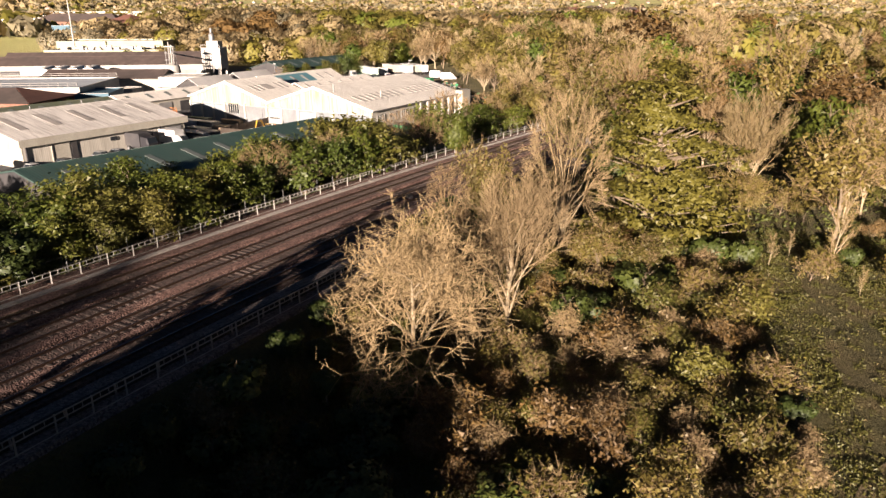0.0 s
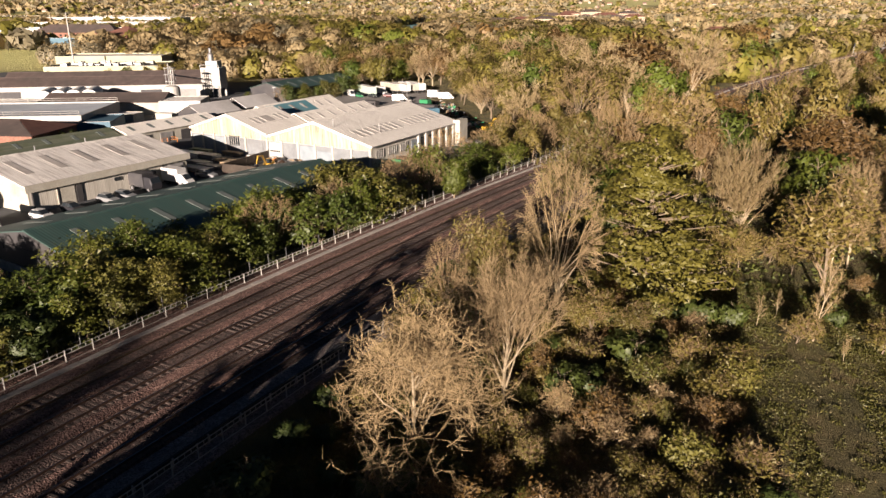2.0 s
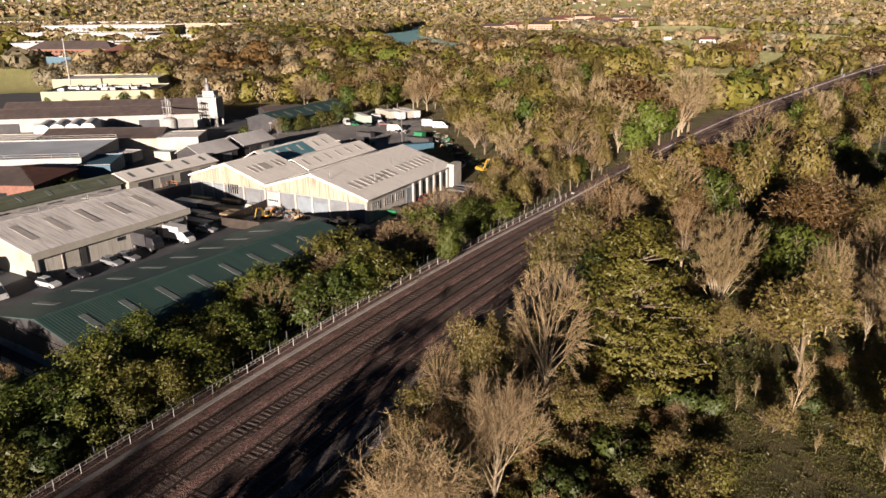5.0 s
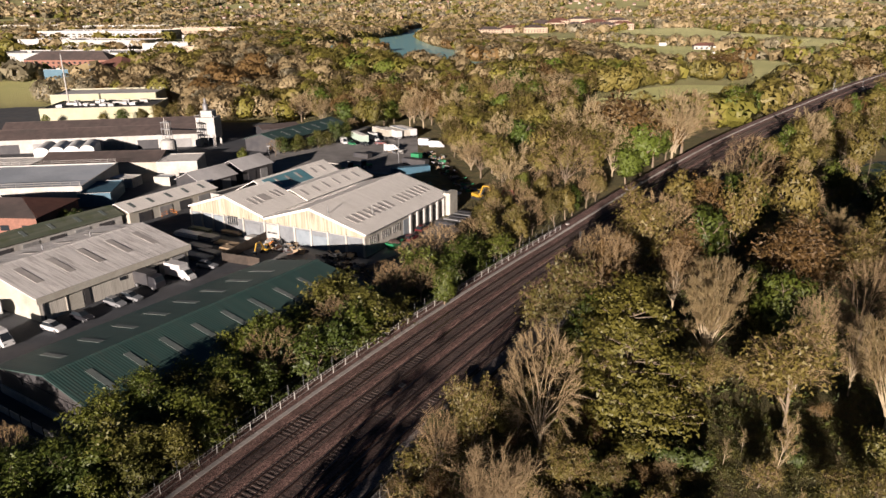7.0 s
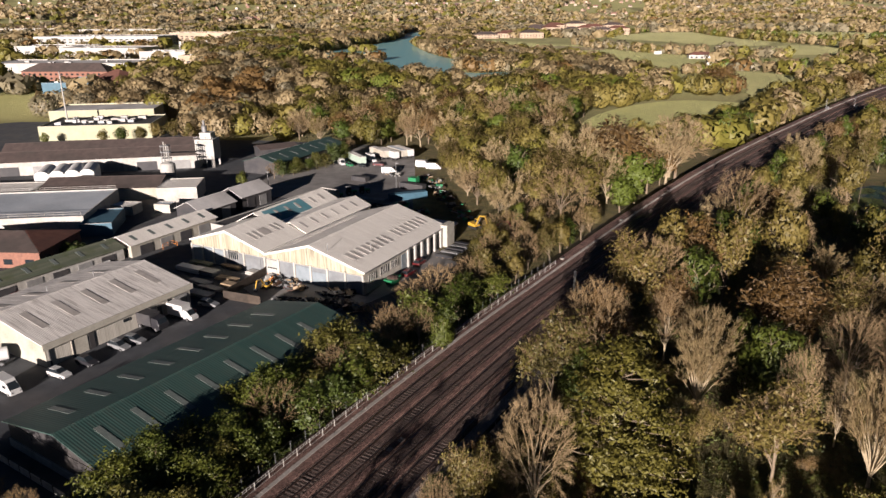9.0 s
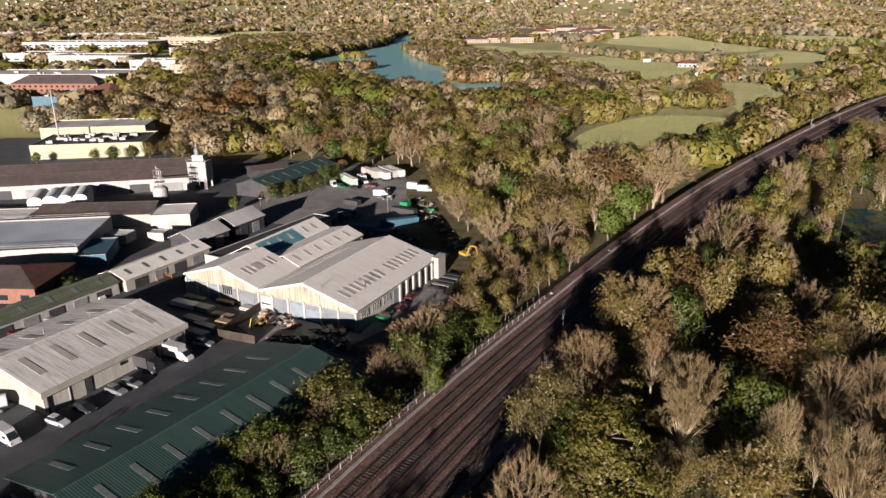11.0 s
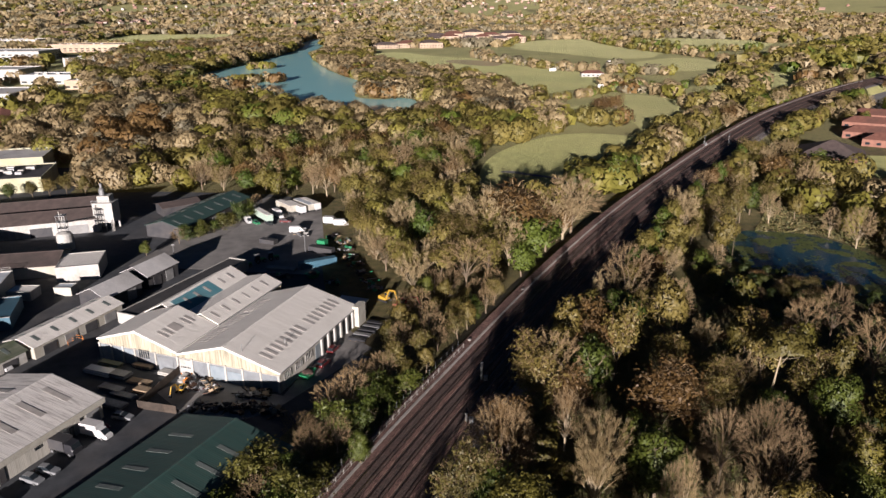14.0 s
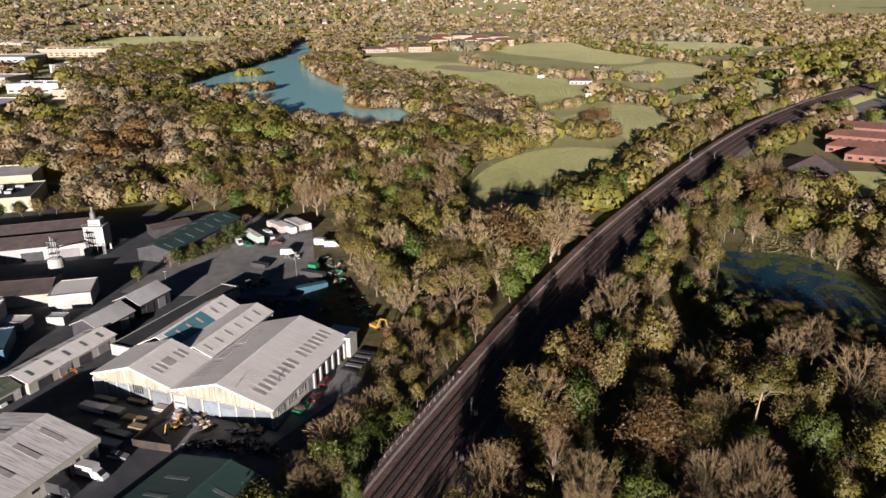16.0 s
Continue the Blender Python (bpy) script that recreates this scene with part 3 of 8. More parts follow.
def build_ground():
    xs, ys = rows_between(-4950, 4950, -90, 220, 4.0, 170), rows_between(-4950, 4950, 10, 330, 4.0, 170)
    v, f = [], []
    for y in ys:
        for x in xs:
            s, o = offset(x, y) if -420 < x < 1300 and -400 < y < 1200 else (0, -99.0)
            z = base_z(x, y, o)
            if -4 < o < 22 and -300 < s < 1200:
                z -= 0.4
            v.append((x, y, z))
    n = len(xs)
    for j in range(len(ys) - 1):
        for i in range(n - 1):
            f.append((j * n + i, j * n + i + 1, (j + 1) * n + i + 1, (j + 1) * n + i))
    g = Geo()
    g.v, g.f = v, f
    return solid("ground", g, M["ground"], "rough grass and brown earth over gently rolling country", "ground", "structure", smooth=True)


def sheet(name, poly, z, mat, label, category, rounded=True, deep=0.6):
    """A flat patch of ground, with an edge that goes a little way down."""
    p = smooth_loop(poly) if rounded else poly
    g = Geo().prism([(x, y, z - deep) for x, y in p], (0, 0, deep))
    return solid(name, g, mat, label, category, "structure")


def draped(name, poly, lift, mat, label, category):
    """A patch that follows the land."""
    p = smooth_loop(poly)
    c = np.mean(p, axis=0)
    rings = [1.0, 0.8, 0.6, 0.4, 0.2]
    v, f, n = [], [], len(p)
    for r in rings:
        for x, y in p:
            X, Y = c + (np.array((x, y)) - c) * r
            v.append((X, Y, ground_z(X, Y) + lift))
    v.append((*c, ground_z(*c) + lift))
    for k in range(len(rings) - 1):
        for i in range(n):
            j = (i + 1) % n
            f.append((k * n + i, k * n + j, (k + 1) * n + j, (k + 1) * n + i))
    k = len(rings) - 1
    f += [(k * n + i, k * n + (i + 1) % n, len(v) - 1) for i in range(n)]
    g = Geo()
    g.v, g.f = v, f
    return solid(name, g, mat, label, category, "structure")


build_ground()
sheet("yard", YARD, 0.03, M["asphalt"], "worn dark asphalt of the industrial yard", "yard", False)
sheet("concrete_apron", [(-40, 140), (-28, 124), (-15, 128), (9, 155), (15, 178), (8, 186), (-13, 134), (-34, 146)], 0.05, M["concrete"], "pale dusty concrete apron round the large hall", "yard", False)
sheet("concrete_yard", [(-66, 222), (-40, 290), (-28, 300), (2, 278), (4, 235), (-10, 205), (-40, 214)], 0.05, M["concrete"], "brownish concrete of the open storage yard", "yard", False)
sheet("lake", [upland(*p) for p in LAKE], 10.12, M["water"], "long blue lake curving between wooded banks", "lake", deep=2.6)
sheet("pond", POND, -0.2, M["pondwater"], "dark blue pond with lily pads", "pond")
for kind, poly in FIELDS:
    draped("field", [upland(*p) for p in poly], 0.35, M[kind], "smooth mown green field edged with trees" if kind == "mown" else "yellowish green pasture field", "field")
draped("earth_patch", [upland(*p) for p in [(180, 1010), (215, 985), (228, 930), (205, 900), (178, 930), (160, 980)]], 0.45, M["clay"], "patch of bare pinkish earth on the playing field", "ground")
# Pale concrete stands for the sky's reflection on the stream's water.
draped("stream", [(76.5, 307.5), (82, 306.5), (88, 300.5), (94, 296), (100, 289.5), (99.5, 287.5), (92.5, 293.5), (86, 298), (80, 304), (76, 305)], 0.75, M["concrete"], "narrow pale stream in the grass, its sky reflection in the colour", "stream")
sheet("car_park", [upland(*p) for p in CARPARK], 10.2, M["concrete"], "pale car park beside the red-roofed buildings", "car park", False)


# ---- railway ----
def sweep(profile, s0, s1, ds, closed=False):
    ss = np.arange(s0, s1 + 1e-6, ds)
    g, n = Geo(), len(profile)
    for s in ss:
        g.v.extend(rail_at(s, o, z) for o, z in profile)
    m = n if closed else n - 1
    for k in range(len(ss) - 1):
        for i in range(m):
            j = (i + 1) % n
            g.f.append((k * n + i, (k + 1) * n + i, (k + 1) * n + j, k * n + j))
    if closed:
        g.f.append(tuple(range(n)))
        g.f.append(tuple(range((len(ss) - 1) * n + n - 1, (len(ss) - 1) * n - 1, -1)))
    return g


S0, S1 = -140.0, 900.0
TRACKS = (3.3, 6.95, 10.7, 14.3)
solid("embankment", sweep([(-11.5, -2.9), (-10.3, -2.5), (-2.6, RAIL_Z - 0.25), (20.0, RAIL_Z - 0.25), (29.5, -3.9), (30.5, -4.6)], S0, S1, 6.0), M["ground"], "grassy railway embankment with steep sides", "embankment", "structure")
rng = random.Random(4)


def ballast_strip(name, o0, o1, zmid, mat, label, ds=1.5):
    """A strip of stone across the bed, humped in the middle."""
    prof = [(o0, RAIL_Z - 0.24), (o0 + 0.15, RAIL_Z + zmid * 0.85), ((o0 + o1) / 2, RAIL_Z + zmid), (o1 - 0.15, RAIL_Z + zmid * 0.85), (o1, RAIL_Z - 0.24)]
    g = sweep(prof, S0, S1, 3.0)
    g.v = [(x, y, z + (rng.uniform(-0.03, 0.03) if z > RAIL_Z - 0.2 else 0)) for x, y, z in g.v]
    return solid(name, g, mat, label, "ballast", "structure")


ballast_strip("ballast_cess_far", -2.4, 1.9, 0.04, M["ballast"], "pinkish brown ballast between fence and track")
for o in TRACKS:
    ballast_strip("ballast_bed", o - 1.35, o + 1.35, 0.075, M["bed"], "dark oil-stained ballast under the sleepers")
for a, b in zip(TRACKS, TRACKS[1:]):
    ballast_strip("ballast_between", a + 1.3, b - 1.3, 0.22, M["ballast"], "heaped pinkish ballast between two tracks")
ballast_strip("ballast_cess_near", TRACKS[-1] + 1.35, 19.6, 0.03, M["cess"], "grey gravel walkway beside the near fence")

SLEEPER = Geo()
SLEEPER.hexa([(-1.25, -0.14, -0.12), (1.25, -0.14, -0.12), (1.25, 0.14, -0.12), (-1.25, 0.14, -0.12)], [(-1.22, -0.10, 0.09), (1.22, -0.10, 0.09), (1.22, 0.10, 0.09), (-1.22, 0.10, 0.09)])
SLEEPER_ME = SLEEPER.mesh("sleeper", M["sleeper"])
for o in TRACKS:
    track = thing("railway_track", Matrix.Translation(rail_at(0, o, RAIL_Z)), "rusty steel rails on concrete sleepers in dark ballast", "railway track", "four parallel railway tracks")
    back = track.matrix_world.inverted()
    for side in (-0.7525, 0.7525):
        e = o + side
        part("rail", sweep([(e - 0.07, RAIL_Z + 0.09), (e - 0.012, RAIL_Z + 0.12), (e - 0.034, RAIL_Z + 0.22), (e - 0.03, RAIL_Z + 0.25), (e + 0.03, RAIL_Z + 0.25), (e + 0.034, RAIL_Z + 0.22), (e + 0.012, RAIL_Z + 0.12), (e + 0.07, RAIL_Z + 0.09)], S0, S1, 5.0, True),
             M["rail"], track, at=back)
        part("rail_head", sweep([(e - 0.026, RAIL_Z + 0.252), (e + 0.026, RAIL_Z + 0.252)], S0, S1, 5.0), M["railhead"], track, "worn shiny running surface", at=back)
    k, rest = 0, Geo()
    s = -14.0
    while s < 330:
        x, y, dx, dy = line_at(s)
        px, py, pz = rail_at(s, o)
        m = pose(px, py, pz + RAIL_Z + rng.uniform(-0.015, 0.015), 0, 0, -math.degrees(math.atan2(dx, dy)) + rng.uniform(-0.8, 0.8))
        if 0 <= s < 48.5:
            part("sleeper", SLEEPER_ME, None, track, at=back @ m)
        else:
            rest.add([tuple(m @ Vector(v)) for v in SLEEPER.v], SLEEPER.f)
        s += 0.68
    tagged(part("sleeper_run", rest, M["sleeper"], track, at=back), kind="stuff")


def lineside_fence(o, s0, s1, mat, height, gap, label, ladder=True):
    ob = thing("railway_fence", Matrix.Translation(rail_at(s0, o, RAIL_Z - 0.2)), label, "fence")
    back = ob.matrix_world.inverted()
    post = Geo().box(-0.045, -0.045, -0.4, 0.045, 0.045, height + 0.06).mesh("post", mat)
    bal = Geo().box(-0.022, -0.022, 0, 0.022, 0.022, 0.34).mesh("baluster", mat)
    s, k = s0, 0
    while s <= s1:
        part("post", post, None, ob, at=back @ Matrix.Translation(rail_at(s, o, RAIL_Z - 0.2)) @ pose(0, 0, 0, rng.uniform(-1.5, 1.5), rng.uniform(-1.5, 1.5), 30))
        if ladder and s < 60:
            for j in (1, 2, 3):
                part("baluster", bal, None, ob, at=back @ Matrix.Translation(rail_at(s + gap * j / 4, o, RAIL_Z - 0.2 + height - 0.34)) @ pose(0, 0, 0, 0, 0, 30))
        s += gap
    for h in ((height, height - 0.34, 0.25) if ladder else (height, height * 0.62, height * 0.25)):
        z = RAIL_Z - 0.2 + h
        part("fence_rail", sweep([(o - 0.025, z - 0.03), (o + 0.025, z - 0.03), (o + 0.025, z + 0.03), (o - 0.025, z + 0.03)], s0, s1, gap, True), mat, ob, at=back)
    return ob


lineside_fence(-0.9, -32.0, 118.0, M["fencewhite"], 1.25, 2.55, "white post-and-rail fence along the railway embankment")
lineside_fence(18.9, -40.0, 62.0, M["fencewhite"], 1.3, 2.2, "greyed white post-and-rail fence beside the gravel walkway")


def cable_run(o, s0, s1):
    """Black cables carried on short posts along the walkway's edge."""
    ob = thing("cable_run", Matrix.Translation(rail_at(s0, o, RAIL_Z)), "black lineside cables carried on short pale posts", "cables")
    back = ob.matrix_world.inverted()
    post = Geo().box(-0.05, -0.05, -0.3, 0.05, 0.05, 0.72).mesh("post", M["trough"])
    s = s0
    while s <= s1:
        part("post", post, None, ob, at=back @ Matrix.Translation(rail_at(s, o + 0.1, RAIL_Z)))
        s += 3.1
    for z, w, p in ((0.62, 0.09, -0.06), (0.42, 0.11, -0.1), (0.2, 0.12, -0.06)):
        part("cable", sweep([(o + p - w, RAIL_Z + z - w), (o + p + w, RAIL_Z + z - w), (o + p + w, RAIL_Z + z + w), (o + p - w, RAIL_Z + z + w)], s0, s1, 3.1, True), M["tyre"], ob, at=back)


cable_run(18.1, -40.0, 62.0)


def mesh_fence(o, s0, s1):
    ob = thing("wire_fence", Matrix.Translation(rail_at(s0, o, RAIL_Z - 0.6)), "thin dark wire fence on slender posts behind the railway fence", "fence")
    back = ob.matrix_world.inverted()
    post = Geo().tube((0, 0, -0.5), (0, 0, 2.1), 0.035, 0.03, 5).mesh("post", M["steel"])
    s = s0
    while s <= s1:
        part("post", post, None, ob, at=back @ Matrix.Translation(rail_at(s, o, RAIL_Z - 0.6)))
        s += 2.9
    for h in (0.6, 1.3, 2.05):
        z = RAIL_Z - 0.6 + h
        part("wire", sweep([(o - 0.012, z), (o + 0.012, z), (o, z + 0.02)], s0, s1, 2.9, True), M["darksteel"], ob, at=back)


mesh_fence(-2.3, -32.0, 116.0)

# cable trough lids beside the far fence: single lids near, joined farther on
trough = thing("cable_trough", Matrix.Translation(rail_at(0, 0.35, RAIL_Z)), "line of pale concrete cable trough lids in the ballast", "cable trough", kind="structure")
tback = trough.matrix_world.inverted()
LID = Geo().box(-0.27, -0.47, 0.0, 0.27, 0.47, 0.16).mesh("lid", M["trough"])
s, rest = -30.0, Geo()
while s < 700:
    x, y, dx, dy = line_at(s)
    m = Matrix.Translation(rail_at(s, 0.35, RAIL_Z + 0.02 + rng.uniform(-0.02, 0.02))) @ pose(0, 0, 0, 0, 0, -math.degrees(math.atan2(dx, dy)) + rng.uniform(-1.5, 1.5))
    if s < 100:
        part("lid", LID, None, trough, at=tback @ m)
    else:
        rest.add([tuple(m @ v.co) for v in LID.vertices], [tuple(p.vertices) for p in LID.polygons])
    s += 1.0
tagged(part("lid_run", rest, M["trough"], trough, at=tback), kind="stuff")


# ---- trees ----
def turned(rs, d, angle):
    """d tipped by about that angle to a random side."""
    a = d.orthogonal().normalized()
    a.rotate(Matrix.Rotation(rs.uniform(0, 2 * math.pi), 3, d))
    return (d * math.cos(angle) + a * math.sin(angle)).normalized()


def grow(rs, wood, twigs, tips, p, d, length, r, lvl, spec):
    last = len(spec["kids"])
    segs = 1 if lvl == last else (3 if lvl < 2 else 2)
    pts, rad = [p], [r]
    for i in range(segs):
        d = (d + Vector((rs.uniform(-1, 1), rs.uniform(-1, 1), rs.uniform(-1, 1))) * spec["wander"] + Vector((0, 0, spec["up"] * (0.4 if lvl == 0 else 1)))).normalized()
        p = p + d * (length / segs)
        pts.append(p)
        rad.append(r * (1 - 0.65 * (i + 1) / segs))
    for i in range(segs):
        if lvl == last:
            twigs.tube(pts[i], pts[i + 1], max(rad[i], spec["thin"]), 0, 3)
        else:
            (wood if lvl < 2 else twigs).tube(pts[i], pts[i + 1], max(rad[i], spec["thin"]), max(rad[i + 1], spec["thin"]), (7, 5, 4, 3, 3)[lvl], False)
    if lvl == last:
        tips.append((p, d))
        return
    n = spec["kids"][lvl]
    for k in range(n):
        t = spec["bare"] + (1 - spec["bare"]) * (k + rs.uniform(0.2, 1.0)) / n if lvl == 0 else rs.uniform(0.25, 1.0)
        i = min(int(t * segs), segs - 1)
        q = pts[i].lerp(pts[i + 1], t * segs - i)
        dd = turned(rs, (pts[i + 1] - pts[i]).normalized(), radians(rs.uniform(*spec["angle"])))
        grow(rs, wood, twigs, tips, q, dd, length * spec["ratio"] * rs.uniform(0.75, 1.2) * (1.15 - 0.45 * t if lvl == 0 else 1), rad[i] * 0.55, lvl + 1, spec)


def scaled(geos, height, tips=()):
    top = max(v[2] for g in geos for v in g.v) or 1.0
    k = height / top
    for g in geos:
        g.v = [(v[0] * k, v[1] * k, v[2] * k) for v in g.v]
    return [(p * k, d) for p, d in tips]


VASE = dict(kids=(12, 7, 6, 4), wander=0.10, up=0.16, thin=0.022, bare=0.12, angle=(18, 42), ratio=0.6)
GNARL = dict(kids=(12, 7, 6, 5), wander=0.28, up=0.05, thin=0.024, bare=0.22, angle=(40, 80), ratio=0.68)
SPIRE = dict(thick=0.12, kids=(14, 5, 4), wander=0.08, up=0.16, thin=0.02, bare=0.25, angle=(22, 42), ratio=0.34)
MIDBARE = dict(thick=0.24, kids=(10, 7, 6), wander=0.12, up=0.10, thin=0.02, bare=0.24, angle=(24, 52), ratio=0.56)
BANK = dict(thick=0.2, kids=(18, 6, 4), wander=0.12, up=0.13, thin=0.02, bare=0.03, angle=(30, 65), ratio=0.52)
FARBARE = dict(thick=0.24, kids=(10, 7, 2), wander=0.12, up=0.10, thin=0.03, bare=0.24, angle=(24, 55), ratio=0.56)
BUSH = dict(kids=(12, 5, 3), wander=0.22, up=0.08, thin=0.02, bare=0.03, angle=(30, 75), ratio=0.62)
BOUGHS = dict(kids=(8, 4), wander=0.15, up=0.08, thin=0.05, bare=0.3, angle=(30, 65), ratio=0.5)


def joined_mesh(name, pieces):
    """One mesh from (vertices, faces, material) pieces, each with a slot of its own."""
    me = bpy.data.meshes.new(name)
    vs, fs, mi, base, mats, lies = [], [], [], 0, [], []
    for v, f, soft, mat in pieces:
        if mat not in mats:
            mats.append(mat)
        vs.extend(map(tuple, v))
        fs.extend(tuple(int(i) + base for i in q) for q in f)
        mi.extend([mats.index(mat)] * len(f))
        if soft is not None:
            lies.append((base, soft))
        base += len(v)
    me.from_pydata(vs, [], fs)
    for m in mats:
        me.materials.append(m)
    me.polygons.foreach_set("material_index", np.array(mi, dtype=np.int32))
    me.update()
    if lies:
        n = np.empty(base * 3, np.float32)
        me.vertex_normals.foreach_get("vector", n)
        n = n.reshape(-1, 3)
        for at, soft in lies:
            n[at:at + len(soft)] = soft
        me.attributes.new("custom_normal", 'FLOAT_VECTOR', 'POINT').data.foreach_set("vector", n.ravel())
    return me


def tree_meshes(seed, spec, height, bark, twig, leaf=None, per_tip=0, size=0.3, puff=0.6, haze=0, hlen=0.9, hwide=0.035):
    """Meshes of one kind of tree: trunk with limbs, and a crown of twigs, fine sprays and, where it has them, leaves."""
    rs, rn = random.Random(seed), np.random.default_rng(seed)
    wood, twigs, tips = Geo(), Geo(), []
    grow(rs, wood, twigs, tips, Vector((0, 0, -0.3)), Vector((0, 0, 1)), 10.0, spec.get("thick", 0.3), 0, spec)
    tips = scaled([wood, twigs], height, tips)
    P, D = np.array([p for p, d in tips]), np.array([d for p, d in tips])
    pieces = [(twigs.v, twigs.f, None, twig)]
    if haze:
        p = np.repeat(P, haze, 0) - np.repeat(D, haze, 0) * rn.uniform(0, 0.9, (len(P) * haze, 1))
        d = np.repeat(D, haze, 0) + rn.normal(size=p.shape) * 0.5 + np.array((0, 0, 0.15))
        pieces.append((*slivers(p, d, hlen, hwide, rn), None, twig))
    if leaf and per_tip:
        pos = np.repeat(P, per_tip, 0)
        pos = pos + rn.normal(size=pos.shape) * puff * np.array((1, 1, 0.7))
        c = np.array((0, 0, height * 0.45))
        nrm = (pos - c) / (np.linalg.norm(pos - c, axis=1, keepdims=True) + 1e-6) * 1.0 + rn.normal(size=pos.shape) * 0.25 + np.array((0, 0, 0.3))
        nrm /= np.linalg.norm(nrm, axis=1, keepdims=True)
        pieces.append((*cards(pos, nrm, size, rn), leaf))
    return [("trunk", wood.mesh("trunk", bark)), ("crown", joined_mesh("crown", pieces))]


def puffs(seed, height, radius, low, clumps, each, size, squash=1.0, flat=0.0):
    """Positions and facings of leaves in loose clumps that fill a crown with an uneven outline."""
    rn = np.random.default_rng(seed)
    mid, half = (height + low) / 2, (height - low) / 2
    pos, nrm = [], []
    for k in range(clumps):
        u = rn.normal(size=3)
        u /= np.linalg.norm(u)
        u[2] = u[2] * 0.9 + 0.12
        rr = rn.uniform(0.45, 1.0)
        c = np.array((u[0] * radius * rr * 0.8, u[1] * radius * rr * 0.8, mid + u[2] * half * rr * 0.82))
        cr = radius * rn.uniform(0.2, 0.36)
        w = rn.normal(size=(each, 3))
        w /= np.linalg.norm(w, axis=1, keepdims=True)
        q = c + w * cr * rn.uniform(0.8, 1.05, (each, 1)) * np.array((1, 1, squash))
        pos.append(q)
        n = w * 0.75 + u * 0.6 + rn.normal(size=w.shape) * 0.12 + np.array((0, 0, 0.15 + flat))
        nrm.append(n / np.linalg.norm(n, axis=1, keepdims=True))
    return np.concatenate(pos), np.concatenate(nrm), size, rn


def leafy_meshes(seed, height, radius, low, clumps, each, size, leaf, bark, squash=0.8, flat=0.0):
    rs = random.Random(seed)
    wood, twigs, tips = Geo(), Geo(), []
    grow(rs, wood, twigs, tips, Vector((0, 0, -0.3)), Vector((0, 0, 1)), 10.0, 0.34, 0, BOUGHS)
    scaled([wood, twigs], height * 0.93)
    wood.add(twigs.v, twigs.f)
    return [("trunk", wood.mesh("trunk", bark)), ("crown", array_mesh("crown", *cards(*puffs(seed, height, radius, low, clumps, each, size, squash, flat)), leaf))]


def stemmed_meshes(seed, height, spread, stems, subs, haze, hlen, hwide, bark, twig, spray, low=0.0, slim=0.66):
    """A tree of many slender stems that fan out to a rounded, finely twigged crown."""
    rs, rn = random.Random(seed), np.random.default_rng(seed)
    wood, twigs, P, D = Geo(), Geo(), [], []
    wood.tube((0, 0, -0.3), (0, 0, height * (0.06 + low)), height * 0.022, height * 0.017, 7, False)
    for i in range(stems):
        a = i * 2.399 + rs.uniform(-0.3, 0.3)
        lean = radians(spread) * math.sqrt((i + 0.5) / stems) * rs.uniform(0.85, 1.1)
        way = Vector((math.sin(lean) * math.cos(a), math.sin(lean) * math.sin(a), math.cos(lean)))
        long = height * (1.0 - low) * (0.72 + 0.28 * math.cos(lean)) * rs.uniform(0.86, 1.0)
        p, d, r = Vector((0, 0, height * (0.03 + low * rs.uniform(0.5, 1.0)))), (way + Vector((0, 0, 0.35))).normalized(), height * 0.0085
        pts = [p]
        for k in range(4):
            d = (d * 0.7 + way * 0.45 + Vector((rs.gauss(0, 0.09), rs.gauss(0, 0.09), 0.03))).normalized()
            q = p + d * (long / 4)
            (wood if k < 2 else twigs).tube(p, q, r * (1 - 0.22 * k), r * (0.78 - 0.22 * k), 5 if k < 2 else 4, False)
            p = q
            pts.append(p)
        for k in range(subs):
            t = rs.uniform(1.5, 3.95)
            b = pts[int(t)].lerp(pts[int(t) + 1], t - int(t))
            e = turned(rs, (pts[int(t) + 1] - pts[int(t)]).normalized(), radians(rs.uniform(14, 42)))
            e = (e + Vector((0, 0, 0.2))).normalized()
            tip = b + e * height * rs.uniform(0.09, 0.17)
            twigs.tube(b, tip, r * 0.3, r * 0.1, 3, False)
            P.append(b.lerp(tip, 0.6))
            D.append(e)
    top = max(v[2] for v in twigs.v)
    for g in (wood, twigs):
        g.v = [(v[0] * slim * height / top, v[1] * slim * height / top, v[2] * height / top) for v in g.v]
    P, D = np.array(P) * np.array((slim, slim, 1.0)) * height / top, np.array(D) * np.array((slim, slim, 1.0))
    p = np.repeat(P, haze, 0) + rn.normal(size=(len(P) * haze, 3)) * height * 0.018
    d = np.repeat(D, haze, 0) + rn.normal(size=p.shape) * 0.33
    return [("trunk", wood.mesh("trunk", bark)), ("crown", joined_mesh("crown", [(twigs.v, twigs.f, None, twig), (*slivers(p, d, hlen, hwide, rn), None, spray)]))]


